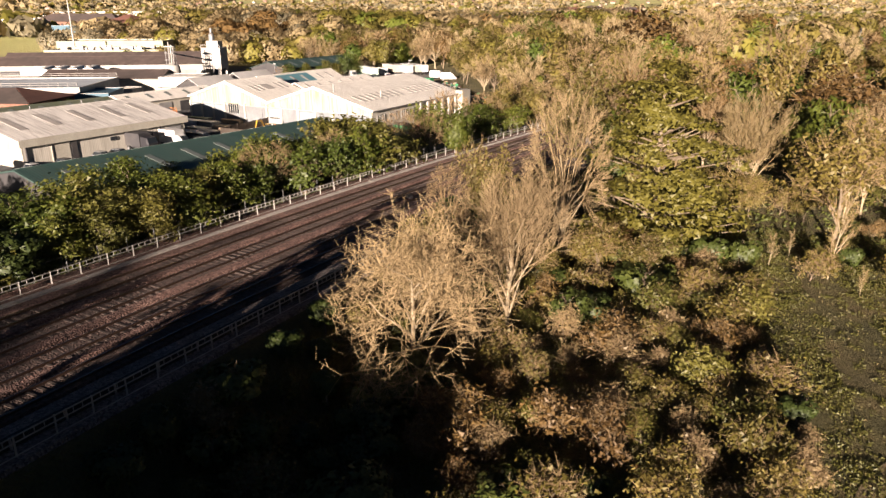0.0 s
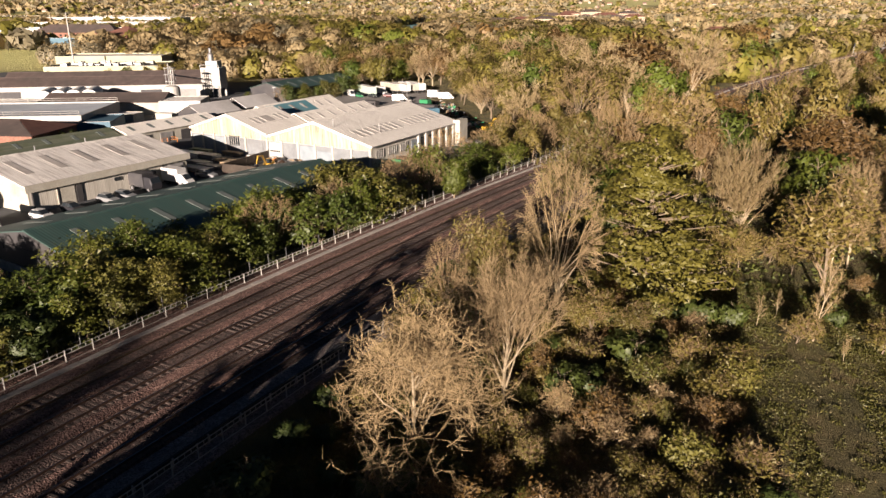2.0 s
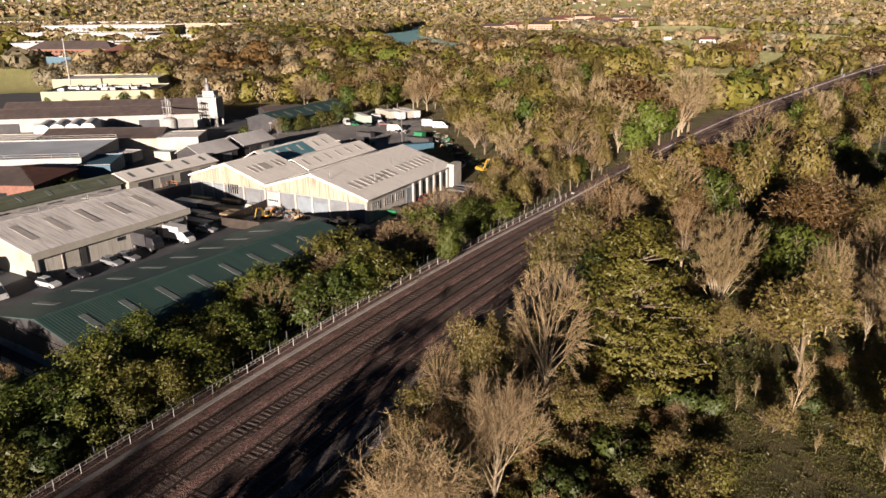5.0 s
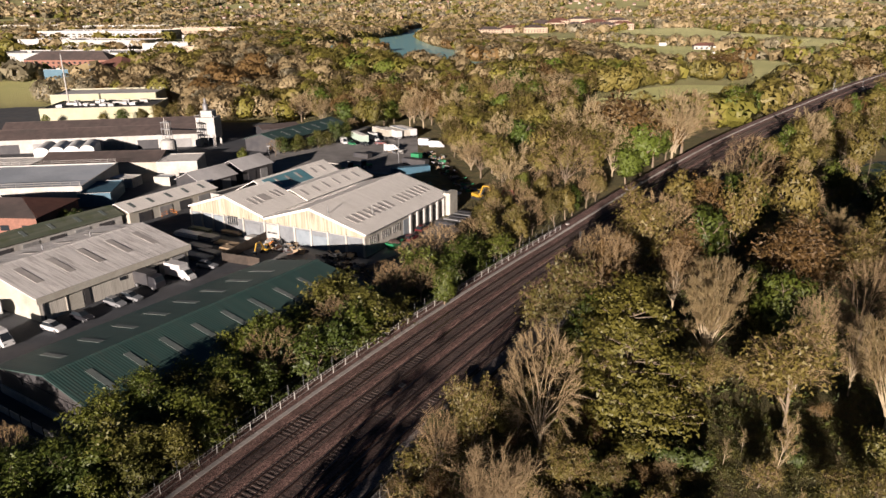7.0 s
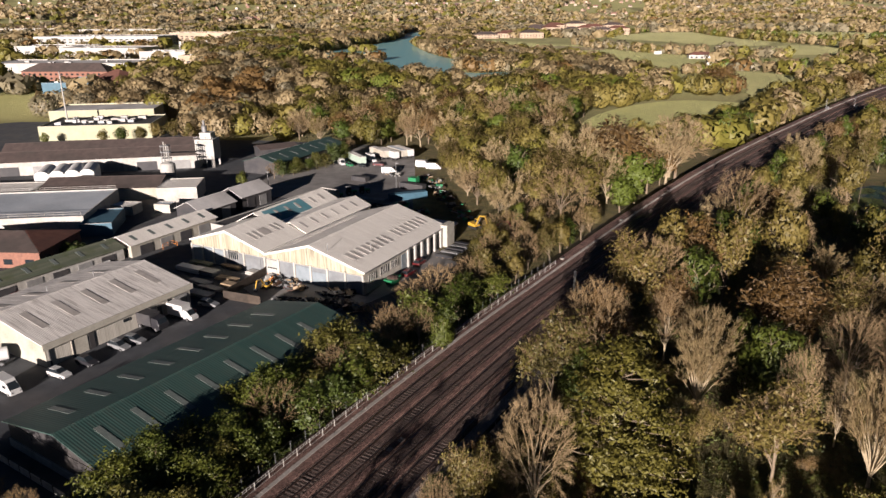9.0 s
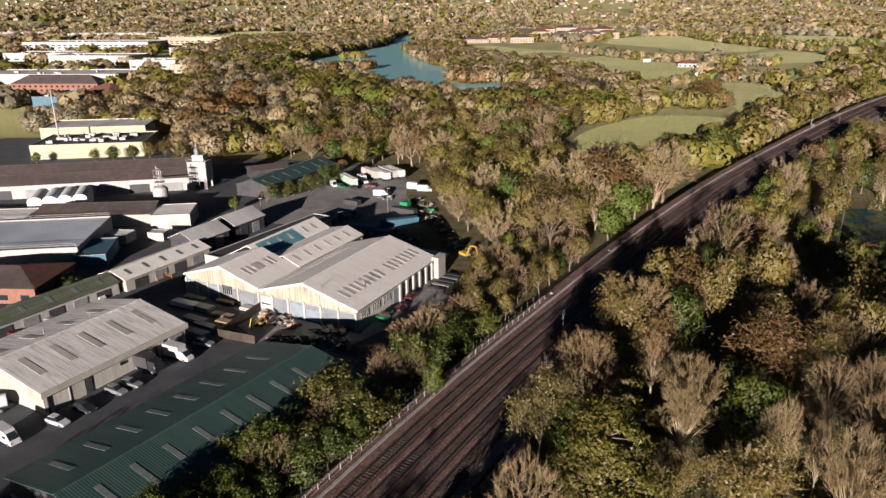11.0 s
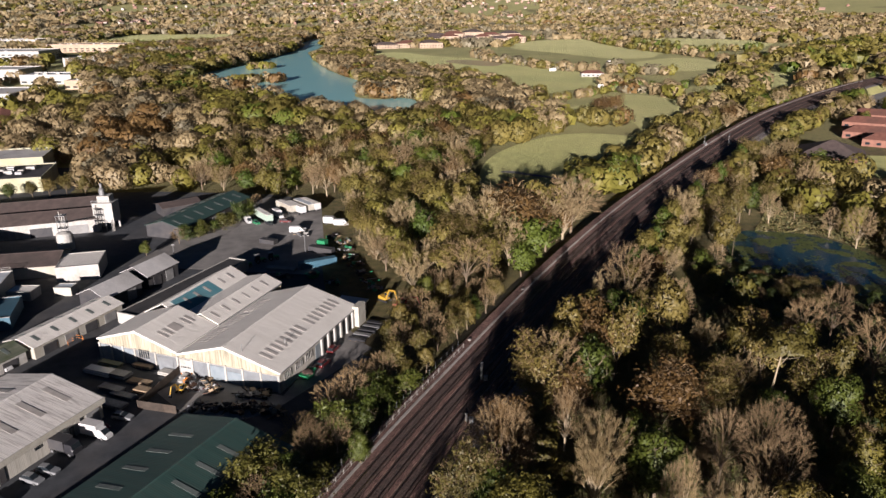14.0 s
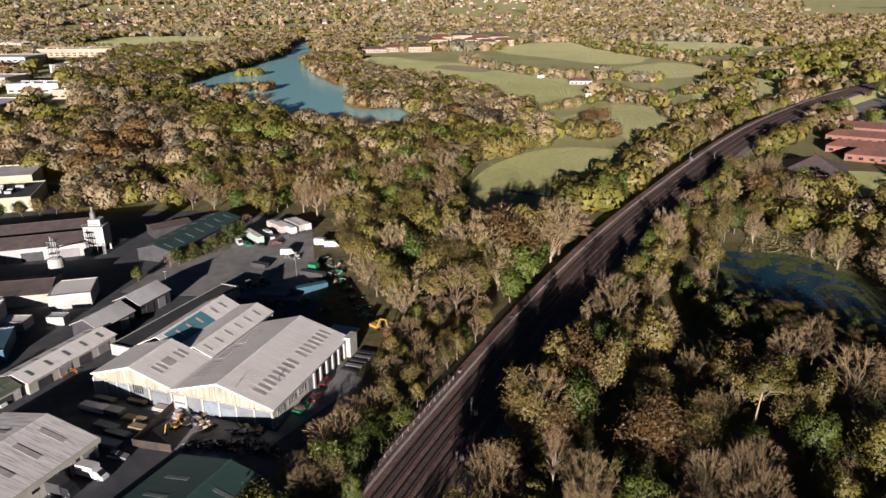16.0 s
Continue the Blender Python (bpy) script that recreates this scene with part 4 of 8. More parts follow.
def dome_meshes(seed, height, reach, limbs, subs, sprays, hlen, hwide, bark, twig, clear=0.16, crown=0.62):
    """A leafless tree: limbs that curve out from a short trunk to a rounded crown, forked, with fine twigs all round its outside."""
    rs, rn = random.Random(seed), np.random.default_rng(seed)
    wood, twigs, P, D = Geo(), Geo(), [], []
    mid, up, stems = height * (1 - crown / 2) - hlen * 0.5, height * crown / 2, []
    wood.tube((0, 0, -0.4), (rs.uniform(-0.2, 0.2), rs.uniform(-0.2, 0.2), height * (clear + 0.12)), height * 0.024, height * 0.016, 7, False)
    for i in range(limbs):
        f = (i + 0.5) / limbs
        z = 1 - 1.62 * f
        a = i * 2.399 + rs.uniform(-0.35, 0.35)
        k = math.sqrt(max(0.0, 1 - z * z)) * rs.uniform(0.8, 1.05)
        end = Vector((k * reach * math.cos(a), k * reach * math.sin(a), mid + z * up * rs.uniform(0.9, 1.05)))
        p = Vector((0, 0, height * (clear + 0.1 * rs.random())))
        pull = Vector((end.x * 0.38, end.y * 0.38, p.z + (end.z - p.z) * (0.62 if z > 0 else 0.75)))
        r = height * 0.0075
        pts = []
        for n in range(5):
            t = n / 4
            pts.append(p * (1 - t) ** 2 + pull * 2 * t * (1 - t) + end * t * t + Vector((rs.gauss(0, 1), rs.gauss(0, 1), rs.gauss(0, 1))) * (0.016 * height * (0 < n < 4)))
        for n in range(4):
            (wood if n < 2 else twigs).tube(pts[n], pts[n + 1], r * (1 - 0.22 * n), r * (0.78 - 0.22 * n), 5 if n < 2 else 4, False)
        stems.append(pts)
    for i in range(limbs * subs):
        z = 1 - 1.72 * (i + 0.5) / (limbs * subs)
        a = i * 2.399 + rs.uniform(-0.2, 0.2)
        k = math.sqrt(max(0.0, 1 - z * z))
        lump = rs.uniform(0.82, 1.06) * (1 + 0.1 * math.sin(3 * a + seed) * math.cos(4 * z))
        tip = Vector((k * reach * lump * math.cos(a), k * reach * lump * math.sin(a), mid + z * up * lump))
        pts = min(stems, key=lambda q: (q[4] - tip).length)
        b = pts[2].lerp(pts[3], rs.uniform(0.0, 1.0)) if rs.random() < 0.7 else pts[3].lerp(pts[4], rs.random())
        elbow = b.lerp(tip, 0.5) + Vector((0, 0, (tip - b).length * rs.uniform(-0.02, 0.14)))
        r = height * 0.0022
        twigs.tube(b, elbow, r, r * 0.75, 3, False)
        twigs.tube(elbow, tip, r * 0.75, r * 0.3, 3, False)
        out = Vector((tip.x, tip.y, (tip.z - mid) * 1.1 + up * 0.35)).normalized()
        e = ((tip - elbow).normalized() * 0.5 + out * 0.7).normalized()
        for q in (0.25, 0.6, 0.95):
            P.append(elbow.lerp(tip, q))
            D.append(e)
    P, D = np.array([tuple(v) for v in P]), np.array([tuple(v) for v in D])
    p = np.repeat(P, sprays, 0) + rn.normal(size=(len(P) * sprays, 3)) * height * 0.008
    d = np.repeat(D, sprays, 0) + rn.normal(size=p.shape) * 0.42 + np.array((0, 0, 0.12))
    return [("trunk", wood.mesh("trunk", bark)), ("crown", joined_mesh("crown", [(twigs.v, twigs.f, None, twig), (*slivers(p, d, hlen, hwide, rn), None, twig)]))]


KINDS = {}


def kind_of(name, label, category, near, far=None):
    KINDS[name] = (label, category, near, far or near)


B, BP = M["bark"], M["barkpale"]
TW, TT = M["twig"], M["twig_tan"]
kind_of("gnarled_tree", "bare gnarled tree with lichen-yellow twigs", "tree", [tree_meshes(11, GNARL, 12.5, BP, TW, haze=3, hlen=0.7, hwide=0.02)])
kind_of("vase_tree", "bare tree with upswept pale twigs", "tree", [tree_meshes(12, VASE, 13.0, BP, TW, haze=3, hlen=0.8, hwide=0.018)])
kind_of("bare_tree", "leafless tree with a rounded crown of fine tan twigs", "tree", [dome_meshes(20 + i, 12.0, 4.9, 20, 8, 8, 0.75, 0.016, BP if i % 2 else B, TT, 0.14 + 0.03 * i, 0.7) for i in range(3)],
        [dome_meshes(25 + i, 12.0, 4.9, 14, 7, 6, 0.95, 0.032, BP if i % 2 else B, TT, 0.14 + 0.03 * i, 0.7) for i in range(3)])
kind_of("pale_tree", "leafless tree with pale upright branches", "tree", [dome_meshes(30 + i, 12.0, 4.2, 20, 8, 8, 0.75, 0.016, BP, TW, 0.12, 0.8) for i in range(2)],
        [dome_meshes(35 + i, 12.0, 4.2, 14, 7, 6, 0.95, 0.032, BP, TW, 0.12, 0.8) for i in range(2)])
kind_of("spire_tree", "slender birch-like tree with pale thin stem", "tree", [tree_meshes(40 + i, SPIRE, 9.0, BP, TW, M["leaf_olive"], 2, 0.12, 0.25, 4, 0.6, 0.012) for i in range(2)])
kind_of("budding_tree", "tree in olive-coloured bud with twigs showing", "tree", [tree_meshes(50 + i, MIDBARE, 12.0, B, TT, M["leaf_olive"], 9, 0.25, 0.6, 4, 1.2, 0.03) for i in range(3)],
        [tree_meshes(55 + i, FARBARE, 12.0, B, TT, M["leaf_olive"], 14, 0.36, 0.75, 4, 1.3, 0.045) for i in range(3)])
kind_of("copper_tree", "broad tree with copper-brown buds", "tree", [tree_meshes(60 + i, MIDBARE, 10.5, B, TT, M["leaf_copper"], 10, 0.24, 0.6, 3, 1.0, 0.03) for i in range(2)],
        [tree_meshes(65 + i, FARBARE, 10.5, B, TT, M["leaf_copper"], 14, 0.36, 0.75, 4, 1.1, 0.045) for i in range(2)])
kind_of("tan_tree", "tall tree hazed with pale tan catkins and buds", "tree", [stemmed_meshes(160 + i, 13.0, 46, 30, 11, 14, 0.8, 0.035, BP, TT, M["leaf_tan"], 0.12, 0.8) for i in range(2)],
        [stemmed_meshes(165 + i, 13.0, 52, 22, 9, 11, 1.1, 0.06, BP, TT, M["leaf_tan"], 0.1, 0.9) for i in range(3)])
for nm, lb, sd, hh, rd, lo, mt in (("green_tree", "leafy tree in fresh green", 70, 11.0, 4.5, 0.3, "leaf_green"), ("dull_tree", "big leafy tree in dull green", 75, 12.0, 4.7, 0.2, "leaf_dull"), ("yellow_tree", "leafy tree in yellow-green spring leaf", 80, 12.0, 4.7, 0.4, "leaf_yellow"),
                                   ("olive_tree", "leafy tree in dull olive green", 90, 12.0, 4.8, 0.4, "leaf_olive"), ("evergreen_tree", "dense dark evergreen tree", 100, 9.0, 3.6, 0.2, "leaf_dark")):
    kind_of(nm, lb, "tree", [leafy_meshes(sd + i, hh, rd, lo, 64, 96, 0.28, M[mt], B) for i in range(2)], [leafy_meshes(sd + 5 + i, hh, rd, lo, 46, 44, 0.4, M[mt], B) for i in range(3)])


def tiered_meshes(seed, height, reach, leaf, bark):
    """A broad tree whose boughs carry flat, drooping layers of leaf from near the ground to the top."""
    rs, rn = random.Random(seed), np.random.default_rng(seed)
    wood, pos, nrm = Geo(), [], []
    for k in range(6):
        wood.tube((0, 0, height * 0.15 * k - 0.3), (0, 0, height * 0.15 * (k + 1) - 0.3), 0.45 - 0.065 * k, 0.385 - 0.065 * k, 9, False)
    for tier in range(15):
        f = tier / 14
        z = height * (0.05 + 0.9 * f)
        arm = reach * float(np.interp(f, (0, 0.2, 0.45, 0.75, 1.0), (0.8, 1.0, 0.92, 0.62, 0.12)))
        for k in range(max(3, int(11 * (1 - 0.6 * f)))):
            a, r = rs.uniform(0, 6.283), arm * rs.uniform(0.55, 1.12)
            end = Vector((r * math.cos(a), r * math.sin(a), z + rs.uniform(-0.5, 1.3)))
            wood.tube((0, 0, max(0.2, z - 0.25 * r)), tuple(end), 0.1, 0.03, 5, False)
            for m in range(3):
                c = np.array(end) * np.array((0.45 + 0.27 * m, 0.45 + 0.27 * m, 1)) + np.array((rs.gauss(0, 0.5), rs.gauss(0, 0.5), 0.25 - 0.22 * m))
                n = rs.randint(45, 85)
                w = rn.normal(size=(n, 3))
                w /= np.linalg.norm(w, axis=1, keepdims=True)
                pos.append(c + w * rn.uniform(0.3, 1.05, (n, 1)) * np.array((1.25, 1.25, 0.55)) * rs.uniform(0.8, 1.25))
                nn = w * 0.6 + np.array((math.cos(a) * 0.5, math.sin(a) * 0.5, 0.65)) + rn.normal(size=(n, 3)) * 0.4
                nrm.append(nn / np.linalg.norm(nn, axis=1, keepdims=True))
    return [("trunk", wood.mesh("trunk", bark)), ("crown", array_mesh("crown", *cards(np.concatenate(pos), np.concatenate(nrm), 0.24, rn), leaf))]


kind_of("big_tree", "big spreading tree in layered dull green leaf", "tree", [tiered_meshes(79, 17.0, 7.6, M["leaf_ochre"], B)])
kind_of("bank_tree", "bushy green tree with upright leafy shoots", "tree", [tree_meshes(120 + i, BANK, 8.0, B, B, M[k], 11, 0.195, 0.42) for i, k in enumerate(("leaf_green", "leaf_dull", "leaf_green"))],
        [tree_meshes(125 + i, BANK, 8.0, B, B, M[k], 5, 0.29, 0.42) for i, k in enumerate(("leaf_green", "leaf_dull", "leaf_green"))])
kind_of("shrub", "low tangled shrub in dull green and brown leaf", "shrub", [tree_meshes(110 + i, BUSH, 2.4, B, TT, M[k], n, 0.11, 0.22, hz, 0.5, 0.012) for i, (k, n, hz) in enumerate((("leaf_olive", 6, 3), ("leaf_dull", 9, 1), ("leaf_tan", 2, 8), ("leaf_olive", 4, 6), ("leaf_copper", 5, 4)))]
        + [leafy_meshes(118, 2.4, 1.7, 0.1, 18, 90, 0.17, M["leaf_dark"], B)])
TALLY = [0]
REACH = {"gnarled_tree": 12.5, "vase_tree": 13, "bare_tree": 12, "pale_tree": 12, "spire_tree": 9, "big_tree": 17, "tan_tree": 13, "bank_tree": 8, "budding_tree": 12, "copper_tree": 10.5, "green_tree": 11, "dull_tree": 12, "yellow_tree": 12, "olive_tree": 12, "evergreen_tree": 9, "shrub": 2.4}


def plant(kind, x, y, h, wide=1.0, label="", variant=None, rs=random.Random(77), z=None, group=""):
    """One tree at its place: h metres high, wide times as broad as it grows by nature."""
    lab, cat, near, far = KINDS[kind]
    variants = near if variant is not None or (y < (82 if kind == "bank_tree" else 118) and math.hypot(x, y) < 150) else far
    me = variants[TALLY[0] % len(variants) if variant is None else variant]
    TALLY[0] += 1
    k = h / REACH[kind]
    ob = thing({"shrub": "shrub"}.get(kind, "tree"), Matrix.Translation((x, y, ground_z(x, y) - 0.05 if z is None else z)) @ pose(0, 0, 0, 0, 0, rs.uniform(0, 360)) @ Matrix.Diagonal((k * wide, k * wide, k, 1)), label or lab, cat, group)
    for name, m in me:
        part(name, m, None, ob)
    return ob


class Mass:
    """Trees too many to count, joined: trunks, twigs and crowns of the far kinds at many places in one mesh."""

    def __init__(self):
        self.spots = {}

    def plant(self, kind, x, y, h, wide):
        self.spots.setdefault(kind, []).append((x, y, ground_z(x, y) - 0.1, h, wide, prs.uniform(0, 6.283), prs.random()))

    def build(self, label):
        for kind, spots in self.spots.items():
            variants = KINDS[kind][3]
            vs, fs, mi, tint, mats, base, lie = [], [], [], [], [], 0, []
            tmpl = []
            for var in variants:
                vv, ff, mm, n, nn = [], [], [], 0, []
                for name, me in var:
                    co = np.empty(len(me.vertices) * 3, np.float32)
                    me.vertices.foreach_get("co", co)
                    no = np.empty(len(me.vertices) * 3, np.float32)
                    me.vertex_normals.foreach_get("vector", no)
                    nn.append(no.reshape(-1, 3))
                    own = []
                    for mat in me.materials:
                        # leaf materials give way to their paled massed copies
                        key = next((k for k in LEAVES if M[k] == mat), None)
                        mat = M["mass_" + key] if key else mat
                        if mat not in mats:
                            mats.append(mat)
                        own.append(mats.index(mat))
                    vv.append(co.reshape(-1, 3))
                    for p in me.polygons:
                        q = [i + n for i in p.vertices]
                        ff.append(q if len(q) == 4 else q + [q[-1]])
                        mm.append(own[p.material_index])
                    n += len(me.vertices)
                tmpl.append((np.concatenate(vv), np.array(ff), np.array(mm), np.concatenate(nn)))
            for i, (x, y, z, h, w, a, t) in enumerate(spots):
                v, f, m, nv = tmpl[i % len(tmpl)]
                lie.append(np.stack([nv[:, 0] * math.cos(a) - nv[:, 1] * math.sin(a), nv[:, 0] * math.sin(a) + nv[:, 1] * math.cos(a), nv[:, 2]], 1))
                k = h / REACH[kind]
                c, s = math.cos(a) * k * w, math.sin(a) * k * w
                vs.append(np.stack([v[:, 0] * c - v[:, 1] * s + x, v[:, 0] * s + v[:, 1] * c + y, v[:, 2] * k + z], 1))
                fs.append(f + base)
                mi.append(m)
                tint.append(np.full(len(v), t, np.float32))
                base += len(v)
            v, f, m, t = np.concatenate(vs), np.concatenate(fs), np.concatenate(mi), np.concatenate(tint)
            tri = f[:, 3] == f[:, 2]
            me = bpy.data.meshes.new("woodland")
            me.vertices.add(len(v))
            me.vertices.foreach_set("co", v.astype(np.float32).ravel())
            loops = np.concatenate([f[~tri].ravel(), f[tri][:, :3].ravel()])
            start = np.concatenate([np.arange((~tri).sum()) * 4, (~tri).sum() * 4 + np.arange(tri.sum()) * 3])
            me.loops.add(len(loops))
            me.loops.foreach_set("vertex_index", loops.astype(np.int32))
            me.polygons.add(len(start))
            me.polygons.foreach_set("loop_start", start.astype(np.int32))
            for mat in mats:
                me.materials.append(mat)
            me.polygons.foreach_set("material_index", np.concatenate([m[~tri], m[tri]]).astype(np.int32))
            me.attributes.new("tint", 'FLOAT', 'POINT').data.foreach_set("value", t)
            me.update(calc_edges=True)
            me.validate()
            me.attributes.new("custom_normal", 'FLOAT_VECTOR', 'POINT').data.foreach_set("vector", np.concatenate(lie).astype(np.float32).ravel())
            tagged(new("woodland", me), label + ", mostly of one kind: " + KINDS[kind][0], "woodland", kind="stuff")


# ---- buildings ----
def frame_at(x, y, az):
    """A building's own frame: local y heads along az (clockwise from +y), local x to its right."""
    return pose(x, y, land(x, y) if x > 60 or y > 400 else 0.0, 0, 0, -az)


def gable_walls(ob, W, D, eave, ridge, mat_end, mat_side, t=0.25, y0=0.0, x0=0.0, peak=None):
    """Four walls with thickness; the gables face local y."""
    pk = x0 + (W / 2 if peak is None else peak)
    for y in (y0, y0 + D - t):
        part("wall", Geo().prism([(x0, y, -0.3), (x0 + W, y, -0.3), (x0 + W, y, eave), (pk, y, ridge), (x0, y, eave)][::-1], (0, t, 0)), mat_end, ob)
    for x in (x0, x0 + W - t):
        part("wall", Geo().box(x, y0 + t, -0.3, x + t, y0 + D - t, eave), mat_side, ob)


def gable_roof(ob, W, D, eave, ridge, mat, over=0.45, t=0.14, y0=0.0, x0=0.0, peak=None):
    """Two slopes and a ridge cap; returns a function that gives points on either slope."""
    pk = W / 2 if peak is None else peak
    kl, kr = (ridge - eave) / pk, (ridge - eave) / (W - pk)
    a, b = y0 - over, y0 + D + over
    l = part("roof", Geo().slab([(x0 - over, a, eave - kl * over + 0.16), (x0 + pk, a, ridge + 0.16), (x0 + pk, b, ridge + 0.16), (x0 - over, b, eave - kl * over + 0.16)], t), mat, ob)
    r = part("roof", Geo().slab([(x0 + pk, a, ridge + 0.16), (x0 + W + over, a, eave - kr * over + 0.16), (x0 + W + over, b, eave - kr * over + 0.16), (x0 + pk, b, ridge + 0.16)], t), mat, ob)
    part("ridge_cap", Geo().prism([(x0 + pk - 0.35, a, ridge + 0.17 - 0.35 * kl), (x0 + pk + 0.35, a, ridge + 0.17 - 0.35 * kr), (x0 + pk, a, ridge + 0.26)], (0, b - a, 0)), mat, ob)

    def on(x, lift=0.0):
        return (eave + kl * x if x < pk else eave + kr * (W - x)) + 0.16 + lift
    return l, r, on


def strips(ob, roof, on, xs, ys, width, mat, x0=0.0, label="translucent roof sheet"):
    """Sheets let into a slope: from xs[0] to xs[1] across it, one at each y."""
    for y in ys:
        a, b = xs
        part("rooflight", Geo().slab([(x0 + a, y, on(a, 0.06)), (x0 + b, y, on(b, 0.06)), (x0 + b, y + width, on(b, 0.06)), (x0 + a, y + width, on(a, 0.06))], 0.05), mat, ob, label)


def gutter(ob, x, y0, y1, z, side):
    part("gutter", Geo().box(min(x, x + side * 0.18), y0, z - 0.16, max(x, x + side * 0.18), y1, z), M["steel"], ob)


def panel(ob, name, x0, x1, z0, z1, y, mat, proud=0.06, label=""):
    """A door, window or sheet on a front wall at local y (facing -y)."""
    return part(name, Geo().box(x0, y - proud, z0, x1, y + 0.02, z1), mat, ob, label)


def side_panel(ob, name, y0, y1, z0, z1, x, mat, proud=0.06, label=""):
    return part(name, Geo().box(x - 0.02, y0, z0, x + proud, y1, z1), mat, ob, label)


def build_hall():
    """The large twin-gabled hall: a left bay with a second small ridge at its far half, and a right bay."""
    ob = thing("warehouse", frame_at(-56.2, 158.6, 28.6), "large twin-gabled warehouse with white corrugated roofs and stained cream cladding", "warehouse")
    A, Bw, DA, DB = 22.3, 26.4, 43.0, 36.5
    F = 14.5
    gable_walls(ob, A, F, 5.2, 8.7, M["cladding"], M["sidecladding"])
    l, r, on = gable_roof(ob, A, F, 5.2, 8.7, M["hallroof"], 0.35)
    strips(ob, r, on, (14.8, 17.8), [2.6, 4.2, 10.2, 11.8], 0.75, M["translucent"])
    strips(ob, r, on, (14.8, 17.6), [5.9], 2.6, M["translucent"])
    # the far part of this bay has two lower ridges with a valley between them
    fold = [(-0.35, 5.05), (6.1, 8.3), (11.35, 5.85), (17.4, 7.3), (22.45, 5.3)]
    y0, y1 = F + 0.36, DA + 0.35
    for (a, za), (b, zb) in zip(fold[:-1], fold[1:]):
        part("roof", Geo().slab([(a, y0, za + 0.14), (b, y0, zb + 0.14), (b, y1, zb + 0.14), (a, y1, za + 0.14)], 0.14), M["hallroof"], ob)
    part("wall", Geo().prism([(0, DA - 0.25, -0.3), (A, DA - 0.25, -0.3), (A, DA - 0.25, 5.3), (17.4, DA - 0.25, 7.2), (11.35, DA - 0.25, 5.8), (6.1, DA - 0.25, 8.2), (0, DA - 0.25, 5.2)][::-1], (0, 0.25, 0)), M["cladding"], ob)
    part("wall", Geo().box(0, F + 0.3, -0.3, 0.25, DA - 0.3, 5.1), M["sidecladding"], ob)
    part("ridge_cap", Geo().prism([(17.1, y0, 7.40), (17.7, y0, 7.36), (17.4, y0, 7.52)], (0, y1 - y0, 0)), M["hallroof"], ob)
    part("ridge_cap", Geo().prism([(5.8, y0, 8.36), (6.4, y0, 8.36), (6.1, y0, 8.52)], (0, y1 - y0, 0)), M["hallroof"], ob)

    def lie(x, lift):
        for (a, za), (b, zb) in zip(fold[:-1], fold[1:]):
            if a <= x <= b:
                return za + (zb - za) * (x - a) / (b - a) + 0.14 + lift
    sheet_ = lambda xa, xb, ya, yb, lift: Geo().slab([(xa, ya, lie(xa, lift)), (xb, ya, lie(xb, lift)), (xb, yb, lie(xb, lift)), (xa, yb, lie(xa, lift))], 0.05)
    part("teal_sheet", sheet_(6.7, 11.25, 17.2, 32.2, 0.05), M["brighttrans"], ob, "block of teal-blue translucent sheets")
    for y in (20.6, 24.6, 28.6, 34.8, 38.6):
        part("rooflight", sheet_(7.6, 9.9, y, y + 0.8, 0.11), M["translucent"], ob)
    for y in (17.0, 21.3, 25.6, 29.9, 34.2, 38.5):
        part("rooflight", sheet_(18.5, 21.0, y, y + 0.75, 0.06), M["translucent"], ob)
    # right bay
    gable_walls(ob, Bw, DB, 4.9, 8.7, M["cladding"], M["sidecladding"], x0=A, peak=12.6)
    l, r, on = gable_roof(ob, Bw, DB, 4.9, 8.7, M["hallroof"], 0.35, x0=A, peak=12.6)
    strips(ob, l, on, (2.0, 5.2), [5.0 + 1.35 * k for k in range(19) if k not in (6, 12)], 0.7, M["translucent"], A)
    strips(ob, r, on, (19.6, 22.8), [2.6 + 2.05 * k for k in range(16) if k != 8], 0.95, M["translucent"], A)
    part("valley_gutter", Geo().box(A - 0.25, -0.4, 5.0, A + 0.3, DA, 5.3), M["steel"], ob)
    gutter(ob, A + Bw + 0.3, -0.3, DB, 4.85, 1)
    # front: painted wall below the sheets, shade put into its colour, pilasters, doors, windows
    panel(ob, "plinth_wall", 0.02, A + Bw - 0.02, -0.2, 3.95, 0.0, M["lowwall"], 0.10)
    part("drip_rail", Geo().box(0.0, -0.16, 3.95, A + Bw, 0.02, 4.05), M["pilaster"], ob)
    for x in (0.2, 3.6, 7.0, 10.4, 16.2, 22.3, 26.2, 30.6, 35.0, 39.4, 44.0, 48.4):
        panel(ob, "pilaster", x - 0.22, x + 0.22, -0.2, 4.3, 0.0, M["pilaster"], 0.3)
    for a, b, c in ((0.6, 3.2, "bluedoor"), (4.0, 6.6, "bluedoor"), (7.4, 10.0, "bluedoor")):
        panel(ob, "shutter", a, b, 0, 3.7, 0.0, M[c], 0.16)
    w = panel(ob, "window", 11.4, 14.6, 2.2, 4.2, 0.0, M["glass"], 0.16, "dark barred window")
    for k in range(6):
        part("glazing_bar", Geo().box(11.4 + 0.62 * k, -0.2, 2.2, 11.5 + 0.62 * k, -0.1, 4.2), M["white"], w)
    d = panel(ob, "door", 16.6, 21.0, 0, 3.4, 0.0, M["lowwall"], 0.2, "tall cream sliding door")
    d = panel(ob, "door", 22.8, 26.0, 0, 3.8, 0.0, M["white"], 0.2, "white folding door with a row of small panes")
    for k in range(6):
        part("pane", Geo().box(23.1 + 0.46 * k, -0.26, 1.75, 23.42 + 0.46 * k, -0.18, 2.1), M["glass"], d)
